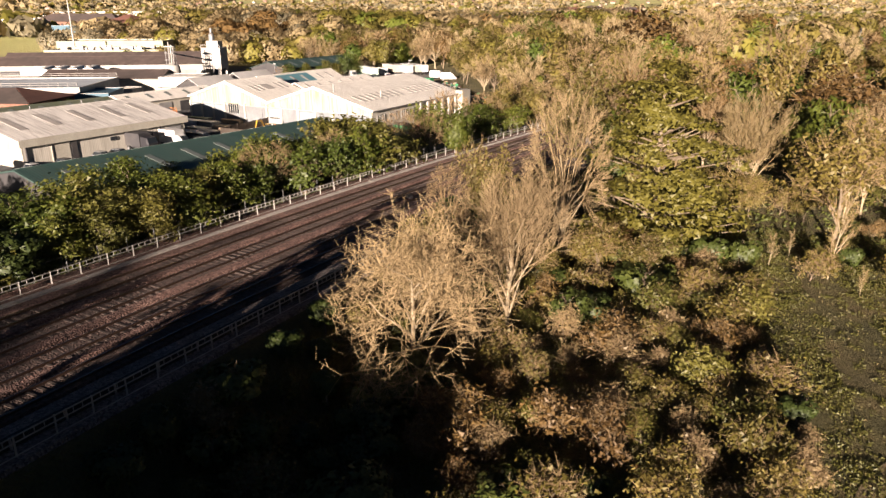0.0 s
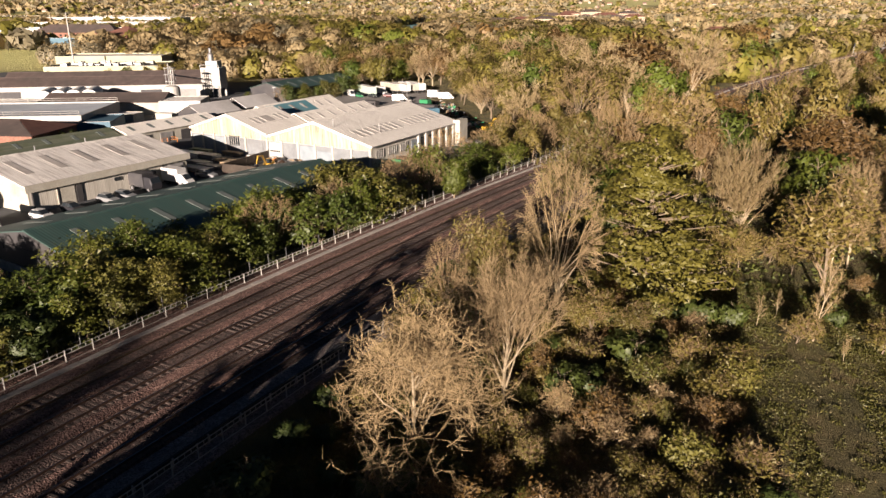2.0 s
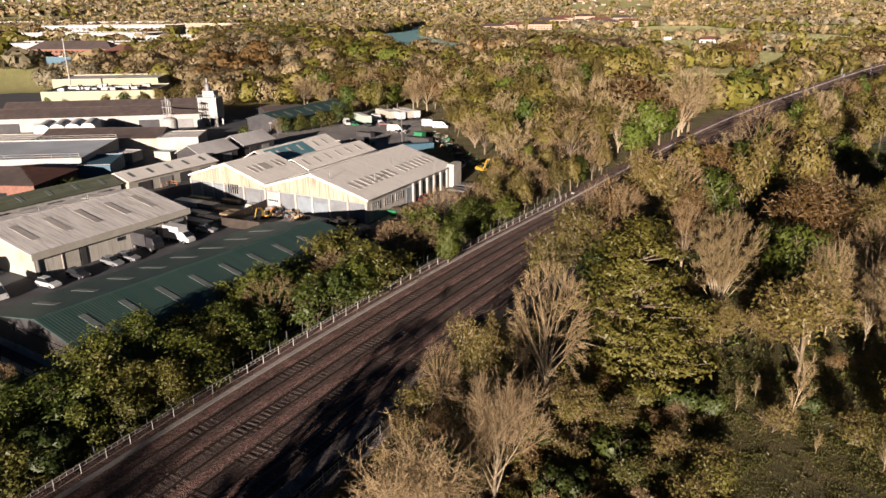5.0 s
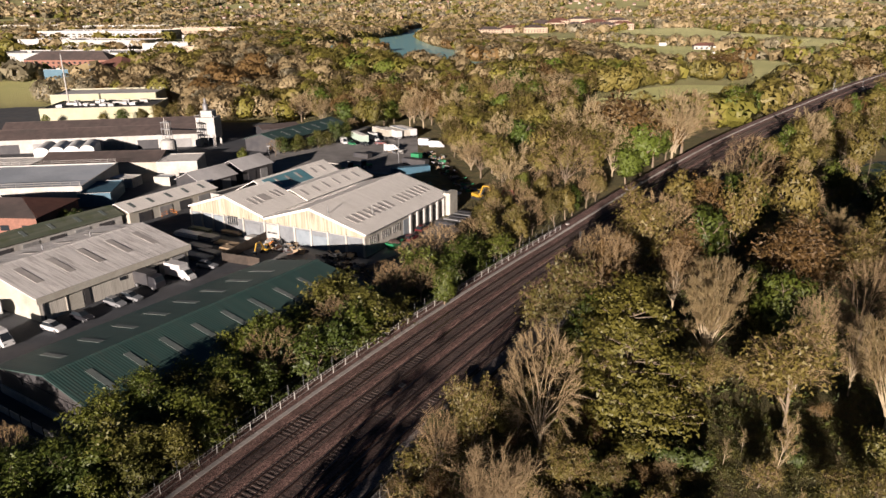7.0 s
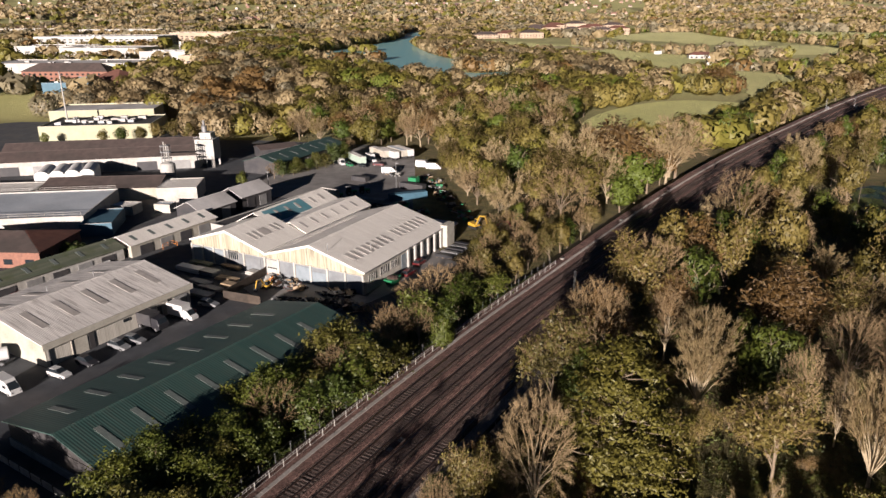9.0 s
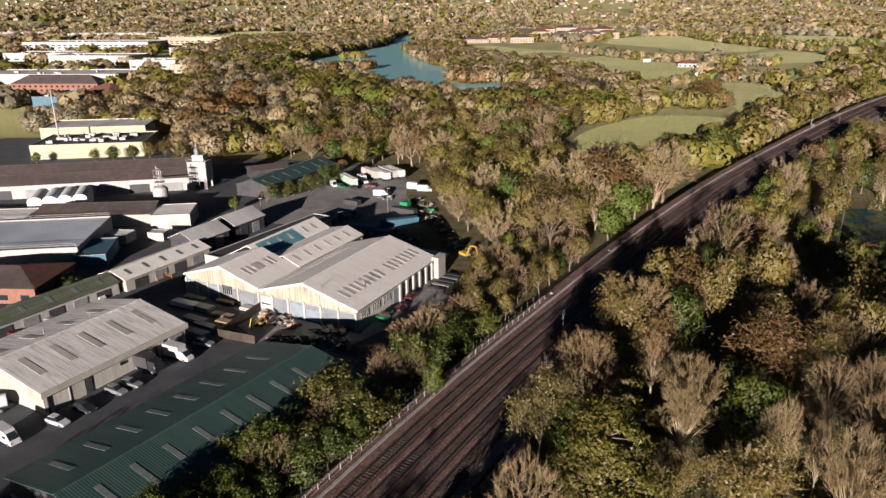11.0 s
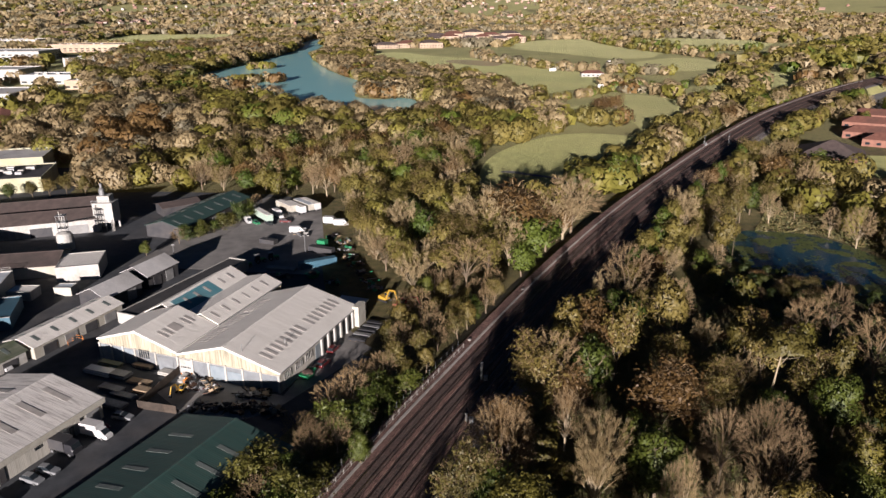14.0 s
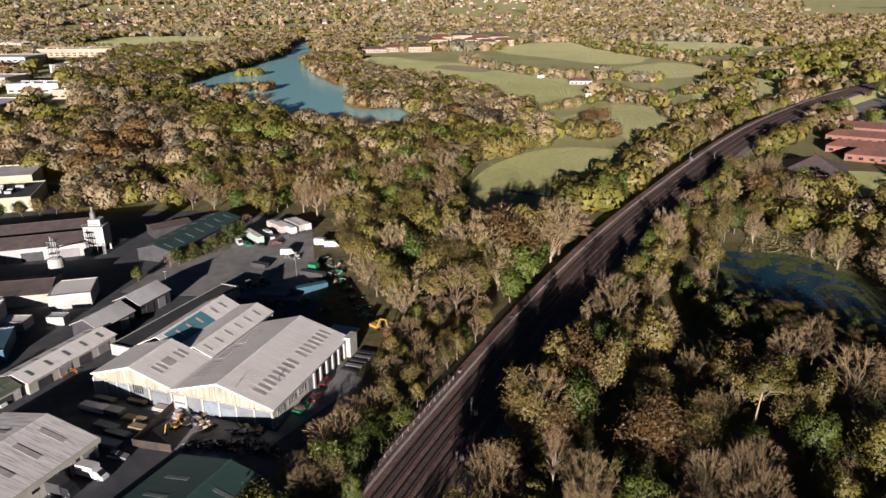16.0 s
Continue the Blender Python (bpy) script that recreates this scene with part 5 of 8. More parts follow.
    panel(ob, "shutter", 31.0, 34.7, 0, 3.6, 0.0, M["bluedoor"], 0.18, "pale blue roller shutter")
    panel(ob, "shutter", 35.4, 39.0, 0, 2.9, 0.0, M["bluedoor"], 0.16)
    for (xa, za), (xb, zb) in (((-0.3, 5.1), (A / 2, 8.6)), ((A / 2, 8.6), (A, 5.15)), ((A, 4.85), (A + 12.6, 8.6)), ((A + 12.6, 8.6), (A + Bw + 0.3, 4.8))):
        part("verge_board", Geo().slab([(xa, -0.42, za + 0.12), (xb, -0.42, zb + 0.12), (xb, -0.36, zb + 0.12), (xa, -0.36, za + 0.12)], 0.32), M["vaultwhite"], ob)
    # right side: windows, then white columns; mostly dark panels between them stand for the open bays' shade
    xr = A + Bw
    for a, b in ((1.4, 4.0), (6.0, 8.8), (10.4, 13.2)):
        w = side_panel(ob, "window", a, b, 2.2, 3.9, xr, M["glass"], 0.10)
        for k in range(5):
            part("glazing_bar", Geo().box(xr + 0.08, a + (b - a) * k / 4 - 0.05, 2.2, xr + 0.16, a + (b - a) * k / 4 + 0.05, 3.9), M["white"], w)
    for k in range(7):
        y = 15.0 + 3.2 * k
        side_panel(ob, "bay_opening", y, y + 2.3, 0.0, 3.9, xr, M["darkwall"] if k % 3 else M["bluedoor"], 0.05)
        side_panel(ob, "column", y + 2.4, y + 3.1, -0.2, 4.7, xr, M["white"], 0.45)
    # low flat-roofed block at the far right corner
    part("annexe", Geo().box(xr - 0.2, DB - 2.0, -0.3, xr + 1.6, DB + 2.0, 5.6), M["block"], ob)
    part("annexe_roof", Geo().box(xr - 8.5, DB + 0.3, 3.0, xr - 0.5, DB + 8.5, 3.4), M["blueroof"], ob)
    part("annexe_wall", Geo().box(xr - 8.2, DB + 0.3, -0.3, xr - 0.8, DB + 8.2, 3.0), M["darkwall"], ob)
    # vent pipes
    part("vent_pipe", Geo().tube((A + 16.5, 1.2, on(16.5) - 0.2), (A + 16.5, 1.2, on(16.5) + 1.6), 0.08, 0.08, 8), M["steel"], ob)
    part("vent_pipe", Geo().tube((A + 22.0, 9.5, on(22) - 0.2), (A + 22.0, 9.5, on(22) + 1.5), 0.08, 0.08, 8), M["steel"], ob)
    return ob


def build_green_shed():
    ob = thing("green_shed", frame_at(-57.6, 83.6, 33.8), "long low shed with a dark green corrugated roof and pale rooflights", "shed")
    W, D = 25.0, 48.0
    gable_walls(ob, W, D, 3.7, 6.1, M["darkwall"], M["darkwall"])
    l, r, on = gable_roof(ob, W, D, 3.7, 6.1, M["greenroof"], 0.5)
    for xs in ((3.0, 8.5), (15.0, 20.5)):
        strips(ob, l, on, xs, [4.0 + 5.3 * k + (0 if xs[0] < 10 else -0.6) for k in range(8)], 0.9, M["paletrans"])
    gutter(ob, -0.5, 0, D, 3.6, -1)
    panel(ob, "plinth_wall", 0.1, W - 0.1, -0.2, 1.2, 0.0, M["white"], 0.3, "low white wall along the gable")
    panel(ob, "cladding", 0.3, W - 0.3, 1.2, 3.6, 0.0, M["darkwall"], 0.1)
    v = panel(ob, "vent", 5.5, 6.1, 2.9, 3.5, 0.0, M["darksteel"], 0.2)
    return ob


def build_white_shed():
    ob = thing("white_shed", frame_at(-86.2, 118.6, 30.5), "low white shed with a streaked grey-white roof and dark rooflights", "shed")
    W, D = 26.0, 30.5
    gable_walls(ob, W, D, 4.3, 6.9, M["block"], M["sidecladding"])
    l, r, on = gable_roof(ob, W, D, 4.3, 6.9, M["shedroof"], 0.5)
    strips(ob, r, on, (15.6, 22.0), [2.6, 8.4, 14.2, 20.2, 26.0], 1.3, M["translucent"])
    strips(ob, l, on, (5.0, 10.5), [3.0, 9.5, 16.5, 23.0], 1.3, M["translucent"])
    part("fascia", Geo().box(W + 0.36, -0.5, 3.35, W + 0.56, D + 0.5, 4.5), M["block"], ob, "deep cream fascia along the eave")
    for a, b, z0, z1, c in ((4.6, 7.6, 0, 3.0, "block"), (7.9, 8.9, 0, 3.2, "darkwall"), (15.0, 16.2, 2.2, 2.8, "glass"), (18.5, 19.7, 2.2, 2.8, "glass"), (22.5, 23.4, 0, 2.4, "darkwall"), (26.5, 29.6, 0, 2.9, "greydoor")):
        side_panel(ob, "door" if z0 == 0 else "window", a, b, z0, z1, W, M[c], 0.14)
    for y in (0.6, 4.7, 25.0):
        side_panel(ob, "downpipe", y, y + 0.2, 0, 3.4, W, M["darksteel"], 0.2)
    for x, y in ((9.0, 12.0), (10.2, 21.0)):
        part("vent_pipe", Geo().tube((x, y, on(x) - 0.2), (x, y, on(x) + 0.9), 0.12, 0.12, 8), M["steel"], ob)
    return ob


def shed(name, x, y, az, W, D, eave, ridge, roof, wall, label, category="building", doors=0, lights=None, side=None):
    ob = thing(name, frame_at(x, y, az), label, category)
    gable_walls(ob, W, D, eave, ridge, wall, side or wall)
    l, r, on = gable_roof(ob, W, D, eave, ridge, roof)
    for k in range(doors):
        a = 1.2 + (D - 2.4) * (k + 0.2) / doors
        side_panel(ob, "door", a, a + (D - 2.4) / doors * 0.6, 0, min(eave - 0.8, 3.2), W, M["greydoor"] if k % 2 else M["darkwall"], 0.12)
    if lights:
        for xs in ((W * 0.12, W * 0.38), (W * 0.62, W * 0.88)):
            strips(ob, l, on, xs, [D * (k + 0.4) / lights for k in range(lights)], 0.9, M["paletrans"])
    return ob


def flat_block(name, x, y, az, W, D, h, roof, wall, label, category="building", parapet=0.5, windows=0, wz=(1.2, 2.6), storeys=1, plant_room=0):
    """A flat-roofed building with a parapet, rows of windows on the front and the right side."""
    ob = thing(name, frame_at(x, y, az), label, category)
    t = 0.3
    for a in ((0, 0, W, t), (0, D - t, W, D), (0, t, t, D - t), (W - t, t, W, D - t)):
        part("wall", Geo().box(a[0], a[1], -0.3, a[2], a[3], h + parapet), wall, ob)
    part("roof", Geo().box(t, t, h - 0.3, W - t, D - t, h), roof, ob)
    for y in (-0.08, D - t - 0.08):
        part("coping", Geo().box(-0.08, y, h + parapet, W + 0.08, y + t + 0.16, h + parapet + 0.08), M["white"], ob)
    for st in range(storeys):
        for k in range(windows):
            a = W * (k + 0.22) / windows
            panel(ob, "window", a, a + W / windows * 0.56, wz[0] + 3.1 * st, wz[1] + 3.1 * st, 0.0, M["glass"], 0.05)
        nd = max(1, int(windows * D / W)) if windows else 0
        for k in range(nd):
            a = D * (k + 0.22) / nd
            side_panel(ob, "window", a, a + D / nd * 0.56, wz[0] + 3.1 * st, wz[1] + 3.1 * st, W, M["glass"], 0.05)
    rs = random.Random(int(W * 10 + D))
    for k in range(plant_room):
        a, b = rs.uniform(0.1, 0.8) * W, rs.uniform(0.15, 0.75) * D
        part("roof_unit", Geo().box(a, b, h, a + rs.uniform(1.2, 4), b + rs.uniform(1.2, 3), h + rs.uniform(0.6, 1.5)), M["white"] if k % 2 else M["steel"], ob)
    return ob


def hip_house(name, x, y, az, W, D, eave, ridge, roof, wall, label, storeys=2, windows=4):
    ob = thing(name, frame_at(x, y, az), label, "building")
    for a in ((0, 0, W, 0.3), (0, D - 0.3, W, D), (0, 0.3, 0.3, D - 0.3), (W - 0.3, 0.3, W, D - 0.3)):
        part("wall", Geo().box(a[0], a[1], -0.3, a[2], a[3], eave), wall, ob)
    o, i = 0.5, min(W, D) / 2
    base = [(-o, -o, eave), (W + o, -o, eave), (W + o, D + o, eave), (-o, D + o, eave)]
    if W >= D:
        a, b = (i, D / 2, ridge), (W - i, D / 2, ridge)
        fs = [(0, 1, 5, 4), (1, 2, 5), (2, 3, 4, 5), (3, 0, 4), (3, 2, 1, 0)]
    else:
        a, b = (W / 2, i, ridge), (W / 2, D - i, ridge)
        fs = [(0, 1, 4), (1, 2, 5, 4), (2, 3, 5), (3, 0, 4, 5), (3, 2, 1, 0)]
    part("roof", Geo().add([*base, a, b], fs), roof, ob)
    for st in range(storeys):
        for k in range(windows):
            p = W * (k + 0.3) / windows
            panel(ob, "window", p, p + W / windows * 0.4, 0.9 + 2.8 * st, 2.2 + 2.8 * st, 0.0, M["glass"], 0.06)
        for k in range(max(1, int(windows * D / W))):
            q = max(1, int(windows * D / W))
            p = D * (k + 0.3) / q
            side_panel(ob, "window", p, p + D / q * 0.4, 0.9 + 2.8 * st, 2.2 + 2.8 * st, W, M["glass"], 0.06)
    return ob


build_hall()
build_green_shed()
build_white_shed()
shed("low_unit", -103.0, 127.5, 32.5, 8.5, 43.0, 3.0, 4.4, M["mossroof"], M["white"], "long low unit with a mossy green sheet roof", doors=7, lights=7)
shed("low_unit", -79.0, 164.5, 30.0, 9.0, 27.0, 3.2, 4.6, M["hallroof"], M["block"], "low unit with a pale cream roof and grey doors", doors=4, lights=5)
shed("workshop", -70.5, 190.5, 30.0, 9.5, 13.0, 4.0, 6.2, M["greyroof"], M["darkwall"], "workshop with a pale grey roof and black gable", doors=2)
shed("workshop", -63.0, 205.0, 30.0, 9.5, 12.5, 4.2, 6.4, M["greyroof"], M["darkwall"], "workshop with a blue-grey roof and black gable", doors=2)
flat_block("flat_unit", -57.5, 178.0, 32.0, 7.0, 45.0, 2.9, M["felt"], M["white"], "flat black-roofed lean-to with white walls beside the hall", "building", 0.2)
flat_block("blue_building", -151.6, 174.8, -6.0, 60.0, 30.0, 4.4, M["blueroof"], M["white"], "broad flat-roofed works with a blue-grey roof", "building", 0.25, 0)
flat_block("blue_annexe", -91.4, 177.0, -10.0, 8.0, 15.0, 3.2, M["bluewall"], M["bluewall"], "dark blue steel-clad annexe", "building", 0.3)
bw = hip_house("brick_workshop", -115.4, 155.8, 5.0, 26.0, 17.0, 4.0, 6.5, M["brownroof"], M["brick"], "old brick workshop with a hipped brown roof and a red-tiled end", 1, 5)
part("hip_end", Geo().prism([(26.5, -0.3, 4.04), (26.5, 17.3, 4.04), (17.7, 8.5, 6.53)], (0.02, 0, 0.05)), M["redroof"], bw, "red-tiled hip end")
shed("brown_roofed_shed", -121.0, 229.5, 87.0, 15.5, 35.5, 3.8, 5.8, M["brownroof"], M["block"], "shed with a dark brown pitched roof")
flat_block("low_store", -156.0, 209.0, -4.0, 34.0, 13.0, 3.9, M["hallroof"], M["white"], "low white store with a pale flat roof", "building", 0.1)
flat_block("small_store", -92.5, 198.5, 10.0, 7.0, 5.0, 2.7, M["hallroof"], M["white"], "small pale flat-roofed store in the works yard", "building", 0.05)
flat_block("small_store", -80.5, 200.0, 10.0, 5.0, 3.5, 2.5, M["blueroof"], M["block"], "small grey-roofed cabin in the works yard", "building", 0.05)
flat_block("white_store", -83.5, 211.0, -6.0, 12.0, 13.0, 4.5, M["hallroof"], M["white"], "small white flat-roofed store with pale roof", "building", 0.1)
shed("long_works", -159.8, 261.8, 80.0, 13.0, 73.0, 5.0, 7.5, M["brownroof"], M["white"], "very long works building with a dark brown roof and white walls", doors=6)
shed("long_works", -162.6, 278.0, 80.0, 15.4, 72.0, 5.0, 8.1, M["brownroof"], M["white"], "very long works building with a dark brown roof")
shed("green_roofed_unit", -67.0, 252.8, 26.0, 15.0, 44.0, 4.2, 6.3, M["greenroof"], M["darkwall"], "long industrial unit with a green sheet roof and dark walls", doors=3, lights=7)
shed("small_shed", -70.5, 284.0, 60.0, 9.0, 15.0, 3.6, 4.6, M["brownroof"], M["darkwall"], "small shed with a dark low-pitched roof")
flat_block("yellow_works", -176.5, 321.8, -6.8, 49.0, 31.0, 6.2, M["felt"], M["yellowwall"], "flat-roofed works with a pale yellow front wall", "building", 0.4, 0, plant_room=22)
flat_block("yellow_block", -188.0, 355.0, -6.8, 50.0, 27.0, 8.6, M["greyroof"], M["yellowwall"], "taller pale yellow block behind the works", "building", 0.5)


def build_vault():
    ob = thing("vaulted_store", frame_at(-131.0, 230.8, -16.0), "white store with four rounded roof vaults", "building")
    for k in range(4):
        x = 4.6 * k
        prof = [(x, 0, -0.3), (x + 4.5, 0, -0.3)] + [(x + 2.25 + 2.25 * math.cos(a), 0, 4.2 + 1.4 * math.sin(a)) for a in np.linspace(0, math.pi, 9)]
        part("vault", Geo().prism(prof[::-1], (0, 13.5, 0)), M["vaultwhite"], ob)
    return ob


def build_tower():
    ob = thing("process_tower", frame_at(-87.0, 262.0, 6.0), "white block-like plant tower with steel stack and hoppers", "tower")
    part("body", Geo().box(0, 0, 3.2, 7.0, 6.5, 10.5).box(0.2, 0.2, -0.3, 0.8, 0.8, 3.2).box(6.2, 0.2, -0.3, 6.8, 0.8, 3.2).box(0.2, 5.7, -0.3, 0.8, 6.3, 3.2).box(6.2, 5.7, -0.3, 6.8, 6.3, 3.2), M["white"], ob)
    part("upper_body", Geo().box(1.5, 1.5, 10.5, 5.8, 5.8, 12.8), M["white"], ob)
    part("chimney", Geo().lathe([(1.0, 12.6), (1.0, 15.0), (0.5, 15.6), (0.5, 17.2)], 12, (2.8, 3.5, 0)), M["steel"], ob)
    for k in range(4):
        part("leg", Geo().tube((0.6 + 1.9 * k, -0.8, -0.3), (0.6 + 1.9 * k, -0.8, 4.6), 0.12, 0.12, 6), M["steel"], ob)
    part("handrail", Geo().box(-0.1, -0.1, 11.4, 7.1, 0.0, 11.5).box(-0.1, -0.1, 10.5, 0, 0, 11.5).box(7.0, -0.1, 10.5, 7.1, 0, 11.5).box(3.4, -0.1, 10.5, 3.5, 0, 11.5), M["steel"], ob)
    return ob


def build_silo():
    ob = thing("silo", frame_at(-91.0, 243.0, 0.0), "white storage silo with a steel frame of pipes and ladders", "silo")
    part("tank", Geo().lathe([(2.6, -0.3), (2.6, 5.2), (2.2, 5.8), (0.6, 6.3)], 18), M["white"], ob, smooth=False)
    for x, y in ((-1.2, -1.2), (1.2, -1.2), (1.2, 1.2), (-1.2, 1.2)):
        part("post", Geo().tube((x, y, 5.0), (x, y, 12.0), 0.11, 0.11, 6), M["steel"], ob)
    for z in (7.6, 9.8, 12.0):
        part("platform", Geo().box(-1.5, -1.5, z - 0.12, 1.5, 1.5, z), M["steel"], ob)
    for k in range(3):
        part("pipe", Geo().tube((-0.7 + 0.7 * k, 0.3, 5.5), (-0.6 + 0.7 * k, 0.4, 13.2 - k * 0.8), 0.2, 0.2, 8), M["white"], ob)
    part("duct", Geo().tube((1.2, 0, 9.5), (6.0, 14.0, 7.0), 0.25, 0.25, 8), M["steel"], ob)
    return ob


build_vault()
build_tower()
build_silo()
mast = thing("mast", pose(-171, 338.7, 0), "tall thin white mast", "mast")
part("pole", Geo().tube((0, 0, -0.3), (0, 0, 29.0), 0.45, 0.25, 8), M["white"], mast)
part("finial", Geo().lathe([(0.3, 29.0), (0.35, 29.3), (0.1, 29.7)], 8), M["steel"], mast)


# ---- planting ----
prs = random.Random(2024)
# the trees one can tell apart beside the railway
plant("gnarled_tree", -2.1, 43.0, 13.4, 1.0, variant=0, label="bare gnarled tree with lichen-yellow twigs beside the railway fence")
plant("vase_tree", 5.2, 52.0, 14.6, 0.85, variant=0, label="bare tree with upswept pale twigs above the bushes")
plant("pale_tree", 12.2, 68.5, 18.0, 0.7, variant=0, label="lichen-pale leafless tree against a big green one")
plant("big_tree", 23.6, 76.0, 19.0, 1.25, variant=0)
plant("budding_tree", 4.2, 65.5, 11.5, 0.6, variant=0, label="slender small tree in yellow-olive bud beside the railway")
plant("bare_tree", 0.5, 61.5, 9.5, 0.55, variant=0, label="small leafless tree with pale fanned twigs beside the railway")
plant("spire_tree", 37.4, 63.8, 9.5, 0.9)
for x, y, h, w in ((14.5, 62.0, 6.5, 1.0), (8.6, 60.5, 6.0, 0.9), (18.5, 61.5, 5.5, 1.1), (10.0, 71.5, 9.0, 0.8)):
    plant("budding_tree", x, y, h, w, variant=1)
TAKEN = []


def free(x, y, gap):
    return all((x - a) ** 2 + (y - b) ** 2 > (gap * 0.5 + r * 0.5) ** 2 for a, b, r in TAKEN)


def pick(weights):
    k = prs.uniform(0, sum(w for _, w in weights))
    for name, w in weights:
        k -= w
        if k <= 0:
            return name
    return weights[-1][0]


def scatter(poly, gap, weights, hmin, hmax, wmin=0.85, wmax=1.15, tries=4000, keep=None, mass=None):
    xs, ys = [p[0] for p in poly], [p[1] for p in poly]
    n = 0
    for _ in range(tries):
        x, y = prs.uniform(min(xs), max(xs)), prs.uniform(min(ys), max(ys))
        if not inside(x, y, poly) or any(inside(x, y, c) for c in CLEAR_NEAR) or not free(x, y, gap):
            continue
        s, o = offset(x, y)
        if -3.2 < o < 21.5 or (keep and not keep(x, y, s, o)):
            continue
        TAKEN.append((x, y, gap))
        (mass.plant if mass else plant)(pick(weights), x, y, prs.uniform(hmin, hmax), prs.uniform(wmin, wmax))
        n += 1
    return n


# named trees of the wood beyond the field: kind, x, y, height, breadth
for kind, x, y, h, w in (
        ("bare_tree", 25.0, 95.0, 20.0, 0.72), ("budding_tree", 34.0, 80.0, 7.5, 0.9), ("budding_tree", 38.0, 84.0, 6.5, 1.0), ("olive_tree", 33.0, 106.0, 15.0, 0.9), ("budding_tree", 37.0, 117.0, 17.5, 0.9), ("bare_tree", 42.0, 121.0, 18.0, 0.8),
        ("tan_tree", 40.5, 92.5, 14.0, 0.9), ("tan_tree", 43.5, 98.0, 14.5, 0.9), ("green_tree", 50.5, 91.0, 15.5, 0.9), ("pale_tree", 49.5, 83.5, 14.5, 0.42), ("pale_tree", 52.5, 85.0, 15.0, 0.4), ("pale_tree", 56.0, 82.0, 13.0, 0.42),
        ("copper_tree", 60.0, 109.0, 17.0, 1.2), ("bare_tree", 75.0, 161.0, 21.0, 0.78), ("green_tree", 67.0, 144.5, 17.5, 0.85), ("olive_tree", 78.5, 145.5, 19.5, 0.75), ("budding_tree", 59.5, 131.0, 19.5, 0.62),
        ("yellow_tree", 101.0, 150.0, 15.0, 0.55), ("olive_tree", 90.5, 131.5, 16.0, 0.75), ("budding_tree", 91.0, 124.0, 17.5, 0.8), ("bare_tree", 107.0, 134.0, 15.5, 0.7), ("bare_tree", 117.0, 137.0, 16.0, 0.6),
        ("bare_tree", 115.0, 120.0, 17.0, 0.95), ("bare_tree", 121.5, 111.0, 16.5, 0.8), ("olive_tree", 105.0, 117.5, 15.0, 0.6), ("green_tree", 92.5, 103.0, 15.0, 0.75), ("yellow_tree", 103.0, 98.0, 16.5, 0.95),
        ("bare_tree", 64.0, 94.0, 16.0, 0.62), ("bare_tree", 70.5, 93.5, 16.5, 0.6), ("bare_tree", 72.0, 88.0, 15.5, 0.62), ("bare_tree", 67.5, 86.5, 14.5, 0.6), ("green_tree", 51.0, 99.0, 13.0, 0.8), ("bare_tree", 40.5, 108.0, 13.5, 0.7), ("green_tree", 80.0, 81.0, 12.0, 0.9), ("yellow_tree", 86.5, 88.0, 13.0, 0.8),
        ("yellow_tree", 103.0, 166.0, 11.0, 0.6), ("budding_tree", 145.0, 226.0, 15.0, 0.7), ("budding_tree", 150.0, 232.0, 16.0, 0.7),
        ("olive_tree", 127.0, 226.0, 11.0, 0.9), ("bare_tree", 1.0, 124.5, 10.5, 0.9), ("bare_tree", -6.5, 108.5, 9.0, 0.9),
        ("bare_tree", -2.0, 112.0, 8.0, 0.9), ("budding_tree", 12.0, 138.0, 9.5, 0.85), ("bare_tree", 8.0, 134.0, 9.0, 0.85), ("green_tree", 2.0, 105.0, 7.0, 0.9),
        ("bare_tree", -9.0, 117.0, 6.0, 1.4), ("bare_tree", -3.0, 126.0, 7.0, 1.4), ("bare_tree", 3.5, 133.0, 7.5, 1.3), ("bare_tree", -14.5, 110.0, 5.5, 1.4), ("budding_tree", 17.0, 143.5, 9.0, 0.8), ("bare_tree", 13.5, 147.0, 9.5, 0.7),
        ("copper_tree", 171.0, 432.0, 13.0, 1.5), ("copper_tree", 184.0, 436.0, 12.0, 1.5)):
    TAKEN.append((x, y, 7.0))
    plant(kind, x, y, h, w)

# pine with a long bare orange-brown stem
pine = thing("tree", pose(84.5, 111.5, ground_z(84.5, 111.5), 0, -2, 20) @ Matrix.Scale(1.22, 4), "tall pine with a long bare pale stem", "tree")
pg = Geo()
for k in range(6):
    pg.tube((0.06 * k * k, 0, 2.4 * k - 0.3), (0.06 * (k + 1) ** 2, 0, 2.4 * (k + 1) - 0.3), 0.26 - 0.03 * k, 0.23 - 0.03 * k, 8, False)
for k in range(9):
    a = k * 2.4
    pg.tube((1.6, 0, 10.0 + 0.45 * k), (1.6 + 3.0 * math.cos(a), 3.0 * math.sin(a), 11.6 + 0.5 * k), 0.06, 0.03, 5, False)
part("trunk", pg, M["barkpale"], pine)
v_, q_, n_ = cards(*puffs(5, 17.5, 4.4, 10.5, 26, 90, 0.36, 0.5, 0.6))
part("crown", array_mesh("crown", v_ + np.array((1.6, 0, 0)), q_, n_, M["leaf_olive"]), None, pine)

deep = Mass()
MIXED = [("budding_tree", 3), ("olive_tree", 2.4), ("bare_tree", 1.5), ("tan_tree", 2.2), ("pale_tree", 1.0), ("copper_tree", 1.4), ("green_tree", 2.2), ("yellow_tree", 1.4)]
